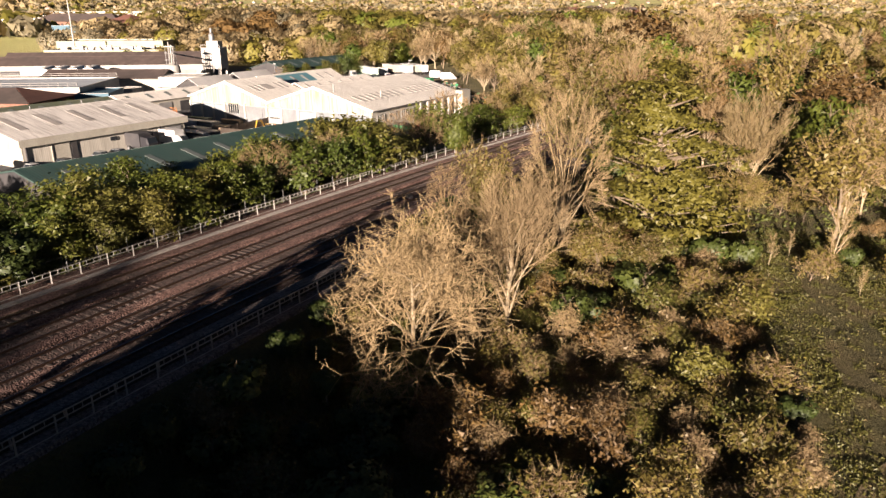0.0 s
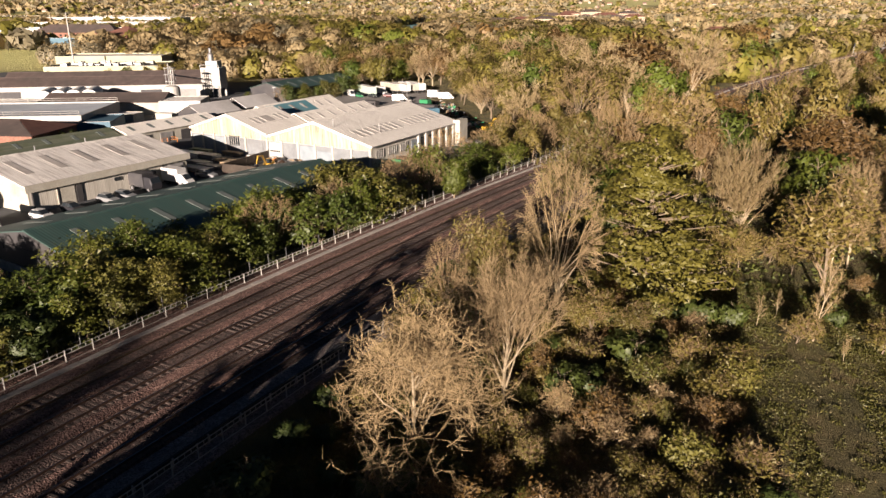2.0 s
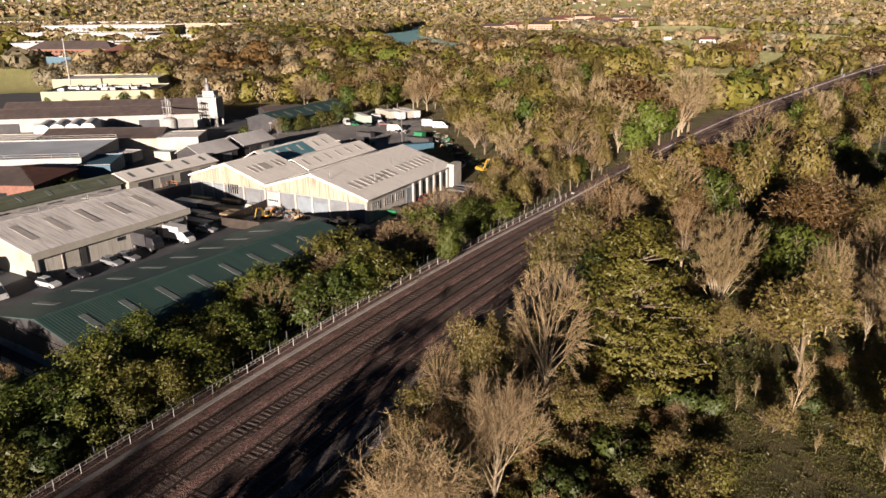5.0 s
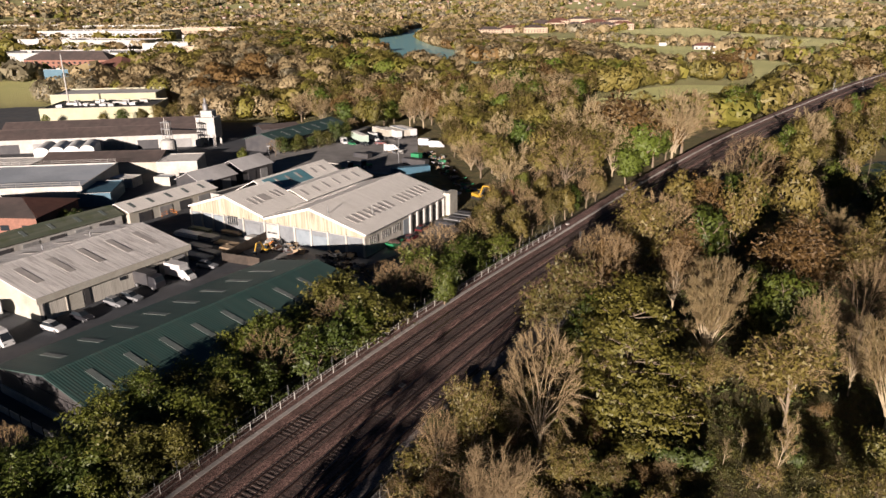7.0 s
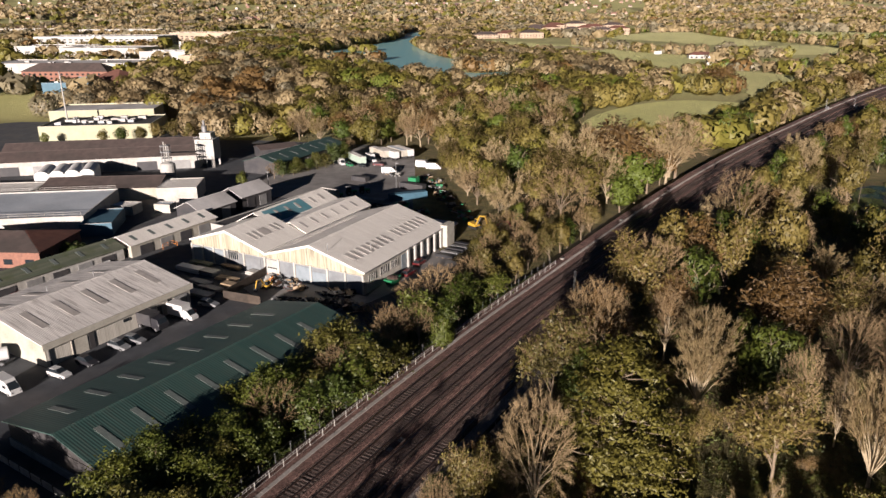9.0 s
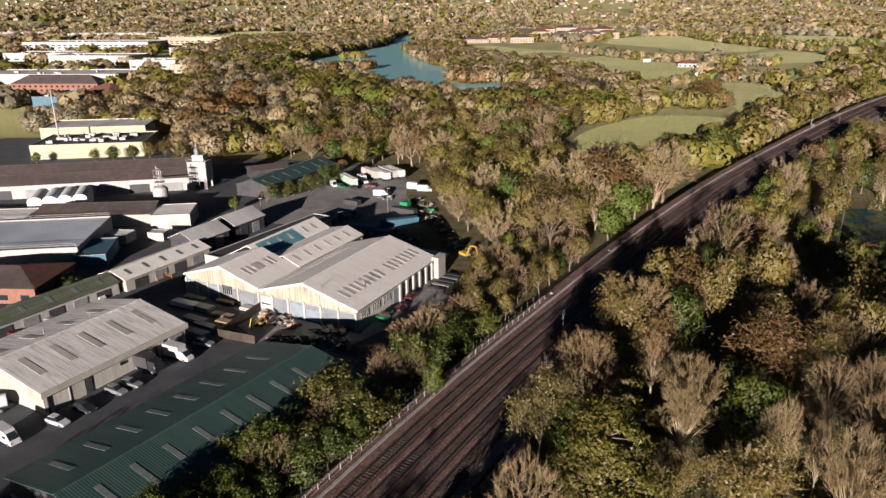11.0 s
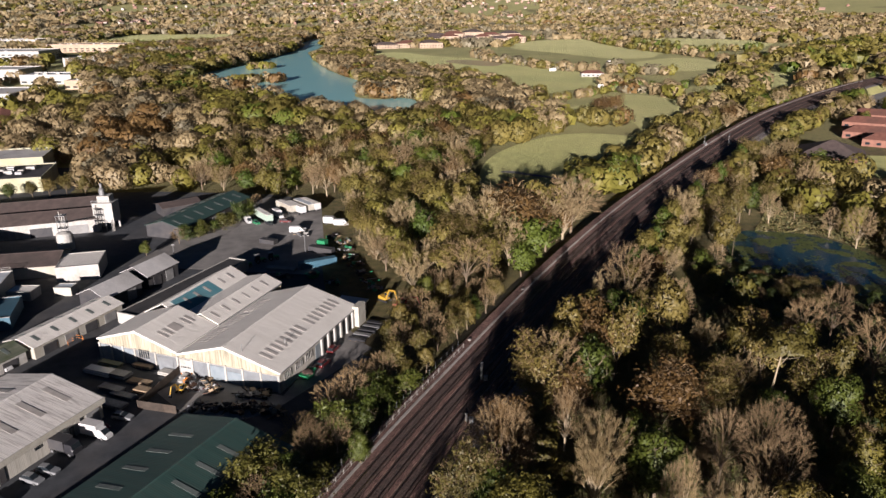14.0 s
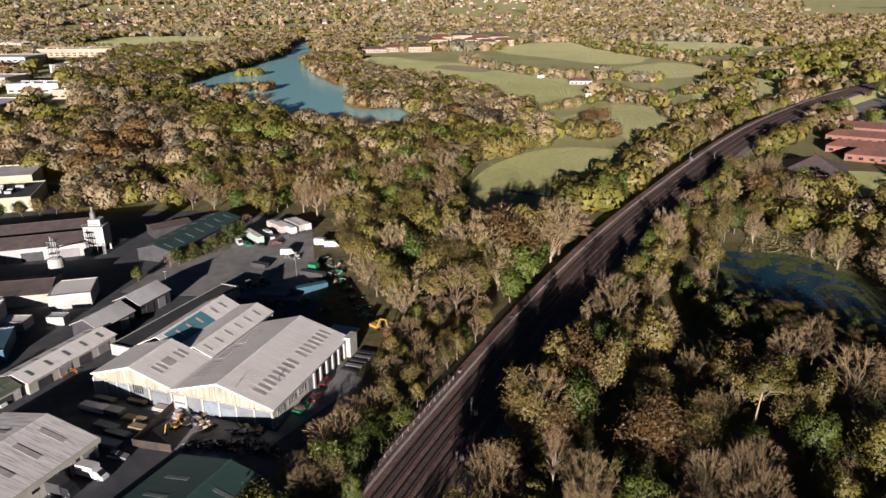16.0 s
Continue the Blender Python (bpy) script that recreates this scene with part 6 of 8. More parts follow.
# left bank of the railway: dense green growth between fence and sheds
scatter([(-52, 16), (-33, 16), (-2, 78), (24, 122), (14, 132), (-12, 112), (-36, 78), (-52, 46)], 2.8, [("bank_tree", 10), ("evergreen_tree", 0.3), ("green_tree", 1.0), ("bare_tree", 0.5)], 5.5, 8.8, 1.05, 1.4, 3500,
        lambda x, y, s, o: -15 < o < -3.6)
scatter([(10, 118), (40, 160), (46, 178), (22, 184), (8, 150)], 4.6, [("budding_tree", 2), ("olive_tree", 2), ("bare_tree", 1.5), ("green_tree", 1.2)], 6.5, 9.0, 0.8, 1.0, 500, lambda x, y, s, o: o < -4)
# scrub in the foreground
SCRUB = [(-14, 24), (4, 22), (17, 26), (22, 36), (24, 46), (28, 58), (30, 66), (20, 76), (8, 72), (0, 60), (-6, 48), (-12, 36)]
scatter(SCRUB, 2.3, [("shrub", 1)], 1.6, 3.6, 0.9, 1.3, 2500, lambda x, y, s, o: o > 21 and not (x < -5 and y > 24))
scatter([(-50, -8), (-12, 10), (-4, 26), (-10, 30)], 2.6, [("shrub", 3), ("evergreen_tree", 1)], 1.8, 3.4, 0.9, 1.3, 600, lambda x, y, s, o: o > 20.5)
scatter([(-22, 30), (-2, 28), (-4, 40), (-7, 50), (-12, 51)], 2.4, [("shrub", 2), ("evergreen_tree", 1.2)], 1.6, 3.2, 0.9, 1.3, 500, lambda x, y, s, o: o > 21.5)
# unseen trees added left of the view to shade the green shed and yard
for x, y, h in ((-68, 42, 12), (-63, 50, 11), (-60, 40, 13), (-66, 56, 10), (-58, 48, 10)):
    plant("olive_tree", x, y, h, 1.1)
# trees close against the near fence
def band(s0, s1, o0, o1, gap, weights, hmin, hmax, wmin=0.85, wmax=1.1, tries=1500, mass=None):
    """Trees along the railway between two distances from the far fence."""
    for _ in range(tries):
        s, o = prs.uniform(s0, s1), prs.uniform(o0, o1)
        x, y, _z = rail_at(s, o)
        if not free(x, y, gap) or any(inside(x, y, c) for c in CLEAR_NEAR):
            continue
        TAKEN.append((x, y, gap))
        (mass.plant if mass else plant)(pick(weights), x, y, prs.uniform(hmin, hmax), prs.uniform(wmin, wmax))


DENSE = [("budding_tree", 3), ("olive_tree", 2.5), ("tan_tree", 2.5), ("copper_tree", 1.2), ("green_tree", 2.5), ("yellow_tree", 1.4), ("bare_tree", 0.8)]
band(62, 130, 21.5, 30, 5.2, DENSE, 13.0, 17.5, 0.7, 0.95)
band(130, 330, 21.5, 31, 5.6, DENSE, 9.0, 14.0, 0.8, 1.05, mass=deep)
# bushes that hide the near fence
band(20, 62, 20.4, 23.5, 2.8, [("shrub", 4), ("budding_tree", 0.6)], 2.6, 4.6, 0.9, 1.2, 300)
# wood added out of sight on the sunward side, joined to deep, whose shadows reach the near trees
scatter([(46, -12), (112, -12), (122, 48), (64, 50), (49, 34)], 8.0, [("olive_tree", 2), ("green_tree", 2)], 12.0, 16.0, 1.2, 1.4, 900, None, deep)
# wood to the right of the line
scatter([(8, 74), (30, 74), (48, 70), (78, 62), (150, 70), (185, 130), (185, 240), (215, 300), (190, 310), (120, 220), (40, 110)], 9.8, MIXED, 9.0, 16.5, 0.75, 1.1, 5000,
        lambda x, y, s, o: o > 24 and not (y < 66 and 26 < x < 75) and not inside(x, y, POND_VIEW))
scatter([(15, 80), (30, 76), (60, 70), (150, 75), (150, 130), (120, 160), (60, 140), (30, 100)], 4.0, [("shrub", 4), ("spire_tree", 1)], 1.8, 3.6, 0.9, 1.3, 500, lambda x, y, s, o: o > 24)
# thicket under the wood's edge
scatter([(30, 80), (48, 70), (84, 66), (112, 84), (112, 112), (70, 104), (48, 98), (34, 92)], 3.6, [("shrub", 5), ("budding_tree", 0.5)], 2.6, 5.2, 0.9, 1.3, 900, lambda x, y, s, o: o > 26)
# dark bushes round the pond's near bank
scatter([(92, 150), (110, 190), (126, 202), (130, 184), (146, 160), (170, 142), (160, 122), (118, 126)], 3.4, [("evergreen_tree", 3), ("shrub", 2)], 2.4, 4.2, 1.0, 1.4, 700, lambda x, y, s, o: not inside(x, y, POND))
# saplings and bushes that close the rough field
scatter([(30, 62), (48, 54), (66, 46), (84, 50), (86, 72), (44, 80), (30, 78)], 3.6, [("shrub", 4), ("spire_tree", 2.2)], 2.2, 5.0, 0.8, 1.2, 900, lambda x, y, s, o: noise.noise((x * 0.09, y * 0.09, 6.0)) > -0.12)
scatter([(40, 66), (60, 58), (86, 54), (90, 76), (46, 80)], 5.0, [("spire_tree", 3), ("budding_tree", 1.5), ("pale_tree", 0.8)], 5.5, 9.0, 0.6, 0.9, 400)
# wood between yard, line and lake
scatter([(20, 176), (42, 172), (80, 222), (118, 272), (100, 300), (60, 268), (74, 330), (90, 385), (0, 390), (-60, 380), (-60, 318), (8, 290), (10, 235)], 7.6, [("budding_tree", 3), ("olive_tree", 3), ("tan_tree", 3.0), ("bare_tree", 1.6), ("copper_tree", 1.2), ("green_tree", 1.8), ("yellow_tree", 1.6)], 11.0, 16.5, 0.9, 1.2, 6000, None, deep)
scatter([(-6, 322), (8, 322), (12, 290), (14, 236), (24, 200), (14, 198), (4, 240), (2, 290)], 5.2, [("budding_tree", 3), ("olive_tree", 3), ("tan_tree", 2), ("bare_tree", 2)], 8.0, 12.0, 0.9, 1.2, 900, None, deep)
# tall trees before the glade, whose shadows fill it
for kind, x, y, h in (("tan_tree", 48, 214, 18.5), ("copper_tree", 55, 219, 19.5), ("bare_tree", 62, 213, 18), ("olive_tree", 68, 220, 20), ("tan_tree", 75, 215, 19), ("bare_tree", 80, 221, 18.5), ("budding_tree", 86, 223, 19), ("copper_tree", 60, 206, 18), ("olive_tree", 72, 207, 18.5)):
    if offset(x, y)[1] < -5:
        deep.plant(kind, x, y, h + 2.5, 1.15)
# both sides of the line, farther on
scatter([(95, 225), (130, 260), (300, 420), (420, 505), (560, 600), (560, 640), (400, 530), (290, 440), (180, 345), (110, 275)], 8.0, MIXED, 8.0, 13.0, 0.9, 1.2, 1500, lambda x, y, s, o: -24 < o < -5, deep)
scatter([(150, 220), (200, 240), (300, 330), (430, 440), (560, 560), (480, 540), (300, 410), (190, 310)], 8.0, MIXED, 7.0, 13.0, 0.9, 1.2, 1500, lambda x, y, s, o: 23 < o < 60 and not (225 < x < 300 and 280 < y < 360), deep)
deep.build("spring woodland beyond the yard and along the line")


# ---- far woods: countless crowns, gathered by tint ----
TWIGGY = ("tan", "grey-brown", "copper", "olive")


def crown_stuff(name, spots, mat, label, tris, rn):
    """Many far crowns in one mesh. spots: x, y, z, height, radius."""
    sp = np.array(spots)
    n = len(sp)
    u = rn.normal(size=(n, tris, 3))
    u /= np.linalg.norm(u, axis=2, keepdims=True)
    a, b, c = (rn.uniform(0, 6, (n, 1, 1)) for _ in range(3))
    lump = 1 + 0.17 * np.sin(u[..., :1] * 4.0 + a) * np.cos(u[..., 1:2] * 4.0 + b) + 0.07 * np.sin(u[..., 2:] * 9.0 + c) * np.sin(u[..., :1] * 8.0 + b)
    rr = rn.uniform(0.93, 1.0, (n, tris, 1)) * lump
    pos = sp[:, None, :3] + u * rr * np.stack([sp[:, 4], sp[:, 4], sp[:, 3] * 0.45], 1)[:, None, :] + np.array((0, 0, 1.0)) * (sp[:, 3] * 0.52)[:, None, None]
    nrm = u * 1.0 + 0.2 * np.sin(u * 5.0 + rn.uniform(0, 6, (n, 1, 3))) + np.array((0, 0, 0.15))
    nrm /= np.linalg.norm(nrm, axis=2, keepdims=True)
    open_crown = tris >= 60 and mat.name.startswith(TWIGGY)
    size = (sp[:, 4] * (3.6 if open_crown else 3.9) / math.sqrt(tris)).repeat(tris)
    v, q, soft = cards(pos.reshape(-1, 3), nrm.reshape(-1, 3), size, rn, 1.4, 0.25)
    tint = 0.5 + (rn.random(n) - 0.5) * (0.9 if tris >= 100 else 0.4)
    tints = tint.repeat(tris * 3)
    spray = int(tris * 0.6) if open_crown else 0
    if spray:
        u = rn.normal(size=(n, spray, 3))
        u[..., 2] = np.abs(u[..., 2]) * 0.9 - 0.25
        u /= np.linalg.norm(u, axis=2, keepdims=True)
        span = np.stack([sp[:, 4], sp[:, 4], sp[:, 3] * 0.45], 1)[:, None, :]
        root = sp[:, None, :3] + u * span * rn.uniform(0.8, 0.98, (n, spray, 1)) + np.array((0, 0, 1.0)) * (sp[:, 3] * 0.52)[:, None, None]
        way = u * 0.8 + np.array((0, 0, 0.55)) + rn.normal(size=u.shape) * 0.28
        long = (sp[:, 4] * 0.22).repeat(spray)
        v2, q2 = slivers(root.reshape(-1, 3), way.reshape(-1, 3), long, (sp[:, 4] * 0.022).repeat(spray)[:, None], rn)
        q = np.concatenate([q, q2 + len(v)])
        v, soft = np.concatenate([v, v2]), np.concatenate([soft, (u + np.array((0, 0, 0.2))).reshape(-1, 3).repeat(3, 0)])
        tints = np.concatenate([tints, tint.repeat(spray * 3)])
    me = array_mesh(name, v, q, soft, mat)
    me.attributes.new("tint", 'FLOAT', 'POINT').data.foreach_set("value", tints.astype(np.float32))
    ob = new(name, me)
    return tagged(ob, label, "woodland", kind="stuff")


frn = np.random.default_rng(99)
# unseen trees added behind the start of the walk, whose long shadows fall over the near bank and the rails
shade, hrn, stood = [], random.Random(8), np.zeros((0, 2))
for _ in range(9000):
    x, y = hrn.uniform(-150, -5), hrn.uniform(-175, 21)
    s, o = offset(x, y)
    if not 21.0 < o < 42 or (len(stood) and np.hypot(stood[:, 0] - x, stood[:, 1] - y).min() < 2.7) or math.hypot(x, y) < 13 or (y > -12 and x > -0.74 * (0.947 * y + 3.6) - 2.5):
        continue
    if o < 27:
        # heights step along the line to set how far the shade reaches
        h = hrn.uniform(14.6, 15.4) if s > -26 else hrn.uniform(11.2, 12.0) if s > -46 else hrn.uniform(8.5, 9.5) if s > -106 else hrn.uniform(26.0, 27.0)
    else:
        h = min(24.0, 5.4 + 0.168 * (41 - y)) * hrn.uniform(0.93, 1.0)
    stood = np.vstack([stood, (x, y)])
    shade.append((x, y, ground_z(x, y) - 0.3, h, min(h * 0.34, 3.4)))
crown_stuff("woodland", shade, M["mass_leaf_olive"], "unseen olive trees added on the railway's near bank for their shade", 220, frn)
TINTS = ("leaf_green", "leaf_dull", "leaf_olive", "leaf_yellow", "leaf_tan", "leaf_grey", "leaf_copper")
WEIGHT = np.array((0.5, 0.6, 3.2, 1.2, 3.0, 1.6, 1.4))
WEIGHT /= WEIGHT.sum()


def far_woods(area, count, tris, hr, label, keep, tints=TINTS, weight=WEIGHT):
    bins = {t: [] for t in tints}
    x0, y0, x1, y1 = area
    shares = np.cumsum(weight)
    put = np.zeros((0, 3))
    for _ in range(count * 3 if tris >= 100 else count):
        x, y = frn.uniform(x0, x1), frn.uniform(y0, y1)
        if not keep(x, y) or (label != "wooded island in the lake" and any(inside(x, y, c) for c in CLEAR)) or -5 < offset(*upland(x, y))[1] < 23.5:
            continue
        h = frn.uniform(*hr)
        r = h * (frn.uniform(0.42, 0.58) if tris >= 100 else frn.uniform(0.62, 0.95))
        if tris >= 100:
            if len(put) and (np.hypot(put[:, 0] - x, put[:, 1] - y) < 0.62 * (put[:, 2] + r)).any():
                continue
            put = np.vstack([put, (x, y, r)])
        # alike trees stand together
        lot = 0.5 + 0.95 * noise.noise((x * 0.013, y * 0.013, 3.0)) + frn.normal(0.0, 0.11)
        kind = tints[min(len(tints) - 1, int(np.searchsorted(shares, lot)))]
        x, y = upland(x, y)
        bins[kind].append((x, y, ground_z(x, y) - 0.5, h, r))
    for t, spots in bins.items():
        if spots:
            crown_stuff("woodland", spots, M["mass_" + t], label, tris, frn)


BLOCKS = [(-390, 640, 4, 118, 46), (-600, 1130, 6, 175, 60), (-430, 860, 10, 90, 40), (-520, 930, 6, 80, 40), (-340, 1010, 8, 90, 36), (-310, 790, 8, 46, 26), (-250, 735, 12, 38, 24), (-470, 1320, 8, 120, 40), (-330, 1240, 8, 80, 34), (-318, 572, 6, 62, 18), (-236, 508, 30, 40, 40), (-250, 470, 6, 30, 40)]
TOWN = [(-260, 318), (-210, 395), (-190, 430), (-200, 640), (-330, 1000), (-420, 1250), (-900, 1400), (-1200, 900), (-420, 300)]


def beside_lake(x, y):
    s, o = offset(*upland(x, y))
    return not (-6 < o < 24) and not inside(x, y, TOWN) and not (60 < x and y < 400 and o > -40)


far_woods((-330, 385, 120, 560), 900, 620, (10, 17), "mixed spring woodland between the yard and the lake", lambda x, y: beside_lake(x, y) and not (-60 < x < 80 and y < 385))
far_woods((-260, 318, -60, 400), 130, 380, (9, 15), "mixed spring woodland behind the works", lambda x, y: beside_lake(x, y) and not (-200 < x < -115 and y < 385))
far_woods((-330, 560, 0, 1500), 1300, 200, (9, 16), "brown and olive woodland on the lake's shore", lambda x, y: beside_lake(x, y) and x < 30 - 0.12 * (y - 560))
far_woods((-110, 900, -60, 945), 60, 70, (6, 9), "wooded island in the lake", lambda x, y: ((x + 83) / 16) ** 2 + ((y - 923) / 9) ** 2 < 1)
far_woods((-110, 730, -40, 800), 90, 70, (6, 9), "wooded island in the lake", lambda x, y: ((x + 72) / 24) ** 2 + ((y - 762) / 14) ** 2 < 1)
far_woods((-900, 400, -200, 1500), 700, 60, (7, 13), "garden and street trees of the town", lambda x, y: inside(x, y, TOWN) and not any(-8 < (x - a) * math.cos(radians(z)) - (y - b) * math.sin(radians(z)) < w + 8 and -45 < (x - a) * math.sin(radians(z)) + (y - b) * math.cos(radians(z)) < q + 6 for a, b, z, w, q in BLOCKS))
far_woods((20, 480, 330, 760), 480, 120, (7, 13), "olive scrub woodland between lake and playing fields", lambda x, y: beside_lake(x, y) and 20 < x < 0.27 * y + 20)
far_woods((0, 640, 170, 1290), 420, 70, (7, 12), "tawny reeds and willows on the lake's bank", lambda x, y: x > 20 + 0.0 * y and x < 60 + (1290 - y) * 0.16, ("leaf_olive", "leaf_tan", "leaf_yellow"), np.array((0.4, 0.4, 0.2)))
far_woods((150, 430, 700, 1150), 700, 60, (6, 12), "hedgerow and garden trees among the fields", lambda x, y: beside_lake(x, y) and noise.noise((x * 0.012, y * 0.012, 1.0)) > 0.3)
far_woods((180, 120, 460, 480), 200, 300, (8, 14), "mixed trees round the red-roofed buildings", lambda x, y: offset(x, y)[1] > 30 and not (222 < x < 420 and 282 < y < 470))

# wood between the lake and the playing fields, and trees on both sides of the line beyond the yard
SHORE = ("leaf_yellow", "leaf_olive", "leaf_tan", "leaf_grey", "leaf_copper")
SHOREW = np.array((0.10, 0.24, 0.50, 0.13, 0.03))
LINESIDE = ("leaf_green", "leaf_dull", "leaf_yellow", "leaf_olive", "leaf_tan")
LINEW = np.array((0.08, 0.08, 0.14, 0.36, 0.34))
for poly, n, tris, hr, tints, wt, lab in (
        ([(-31, 1007), (2, 1188), (37, 1180), (81, 1038), (123, 679), (162, 658), (144, 562), (140, 505), (154, 502), (161, 476), (146, 425), (109, 397), (91, 392), (68, 360), (50, 363), (30, 420), (36, 600), (23, 638), (-1, 779)], 2300, 240, (8, 13), SHORE, SHOREW, "tawny and olive trees between the lake and the playing fields"),
        ([(156, 343), (206, 413), (254, 457), (245, 426), (165, 328), (129, 281), (100, 270), (105, 300), (118, 313)], 420, 200, (9, 14), LINESIDE, LINEW, "spring trees on the line's left bank"),
        ([(174, 339), (226, 400), (301, 473), (367, 517), (444, 572), (470, 610), (369, 552), (311, 505), (254, 466), (190, 393)], 900, 200, (7, 11), LINESIDE, LINEW, "spring trees on the line's left bank"),
        ([(173, 280), (230, 345), (279, 385), (322, 420), (397, 485), (480, 548), (460, 560), (413, 524), (333, 467), (271, 411), (214, 353), (170, 300)], 800, 230, (8, 12), LINESIDE, LINEW, "leafy trees on the line's right bank"),
        ([(409, 693), (588, 945), (811, 1136), (1430, 1640), (900, 1000), (584, 656), (512, 622), (480, 628), (449, 685)], 1500, 60, (8, 14), LINESIDE, LINEW, "garden trees round houses beyond the fields"),
        ([(709, 2014), (902, 1714), (890, 1283), (1430, 1640), (2101, 2420), (1455, 2778), (762, 2834)], 2600, 24, (10, 17), SHORE, SHOREW, "distant belts of trees"),
        ([(-188, 1296), (-206, 2071), (-52, 1963), (-27, 1302), (-97, 1098), (-129, 970)], 1300, 40, (9, 14), SHORE, SHOREW, "woodland at the head of the lake"),
        ([(2, 1310), (26, 1849), (122, 1917), (98, 1383), (40, 1244)], 700, 40, (9, 14), SHORE, SHOREW, "woodland at the head of the lake")):
    xs, ys = [p[0] for p in poly], [p[1] for p in poly]
    far_woods((min(xs), min(ys), max(xs), max(ys)), n, tris, hr, lab, lambda x, y: inside(x, y, poly), tints, wt)


def hedgerow(points, gap, wide, hr, tris, label, tints=LINESIDE, weight=LINEW):
    """Trees in a line from point to point."""
    bins = {t: [] for t in tints}
    for (ax, ay), (bx, by) in zip(points[:-1], points[1:]):
        n = max(1, int(math.hypot(bx - ax, by - ay) / gap))
        for k in range(n):
            f = (k + frn.random()) / n
            x, y = ax + (bx - ax) * f + frn.uniform(-wide, wide), ay + (by - ay) * f + frn.uniform(-wide, wide)
            h = frn.uniform(*hr)
            x, y = upland(x, y)
            bins[frn.choice(tints, p=weight)].append((x, y, ground_z(x, y) - 0.5, h, h * frn.uniform(0.38, 0.55)))
    for t, spots in bins.items():
        if spots:
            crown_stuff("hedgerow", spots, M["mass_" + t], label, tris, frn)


ROWED = "row of spring trees along a field's edge"
hedgerow([(182, 571), (213, 581), (254, 619), (287, 632), (324, 625)], 3.5, 5, (5, 9), 90, ROWED)
hedgerow([(211, 1029), (229, 933), (251, 873), (268, 833), (294, 787), (332, 779), (353, 750), (383, 744)], 6.5, 4, (8, 13), 80, ROWED, SHORE, SHOREW)
hedgerow([(165, 452), (178, 439), (196, 442)], 5.5, 3, (10, 13), 260, "group of broad oaks on the grass", ("leaf_copper", "leaf_olive"), np.array((0.5, 0.5)))
hedgerow([(574, 1626), (528, 1333), (517, 1175), (527, 1068), (542, 956)], 9, 5, (8, 13), 50, ROWED)
hedgerow([(268, 492), (297, 516), (336, 539), (380, 600), (410, 643)], 4, 12, (9, 14), 110, ROWED)
hedgerow([(353, 1395), (517, 1620), (606, 1500), (611, 1197)], 10, 6, (8, 13), 40, ROWED)
hedgerow([(523, 1080), (628, 1094), (721, 1113)], 8, 6, (8, 13), 50, ROWED)
hedgerow([(353, 640), (427, 690), (481, 735)], 5, 8, (7, 12), 80, ROWED)
hedgerow([(-509, 1642), (-560, 2080), (-617, 2580)], 9, 8, (8, 13), 40, ROWED)
hedgerow([(-507, 1632), (-375, 1460), (-237, 1428), (-149, 1478), (-81, 1947)], 8, 8, (8, 13), 50, ROWED)


# A third of the far mix is grey, haze put into tree colour.
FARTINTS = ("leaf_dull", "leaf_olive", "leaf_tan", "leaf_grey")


def belts(x, y):
    return noise.noise((x * 0.0035, y * 0.0035, 5.0)) > -0.12 or noise.noise((x * 0.012, y * 0.012, 7.0)) > 0.28


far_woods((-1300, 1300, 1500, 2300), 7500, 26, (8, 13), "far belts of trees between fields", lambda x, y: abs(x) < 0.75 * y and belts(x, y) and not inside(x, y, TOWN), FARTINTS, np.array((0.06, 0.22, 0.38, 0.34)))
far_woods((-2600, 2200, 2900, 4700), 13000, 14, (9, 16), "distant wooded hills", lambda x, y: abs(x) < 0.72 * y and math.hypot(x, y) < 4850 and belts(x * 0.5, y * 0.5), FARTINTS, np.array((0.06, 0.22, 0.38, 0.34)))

# trees and bushes among the works
for kind, x, y, h, w in (("bank_tree", -51.5, 244, 6.5, 1.1), ("bank_tree", -46.5, 250.5, 6.0, 1.1), ("bank_tree", -48.5, 247.5, 5.0, 1.2), ("bare_tree", -54, 242, 6.0, 1.0), ("bank_tree", -41.5, 256.5, 6.5, 1.1), ("bank_tree", -36, 264, 8.5, 0.9), ("bank_tree", -44, 253.5, 5.0, 1.2), ("bank_tree", -39, 260, 5.5, 1.1), ("bank_tree", -33.5, 267.5, 8.0, 0.9), ("bare_tree", -31, 281, 7.0, 0.8), ("yellow_tree", -24, 297, 13.0, 0.9),
                         ("green_tree", -62.5, 231, 5.5, 1.0), ("evergreen_tree", -84, 160, 4.5, 1.3), ("evergreen_tree", -88, 163, 4.0, 1.2), ("green_tree", -170, 314, 5.5, 1.0), ("olive_tree", -145, 316, 6.5, 1.1), ("green_tree", -137, 316, 8.0, 1.1), ("olive_tree", -128, 316, 8.0, 1.0), ("budding_tree", -121, 316, 9.0, 1.0), ("budding_tree", -115, 318, 9.5, 1.0), ("olive_tree", -108, 320, 9.0, 1.0),
                         ("bare_tree", -52, 68, 6.5, 1.0), ("bare_tree", -46.5, 66, 6.0, 0.9), ("bare_tree", -24, 88, 6.5, 0.7), ("bare_tree", -19, 92, 6.0, 0.6), ("bare_tree", -13.5, 92.5, 7.0, 0.5)):
    plant(kind, x, y, h, w)


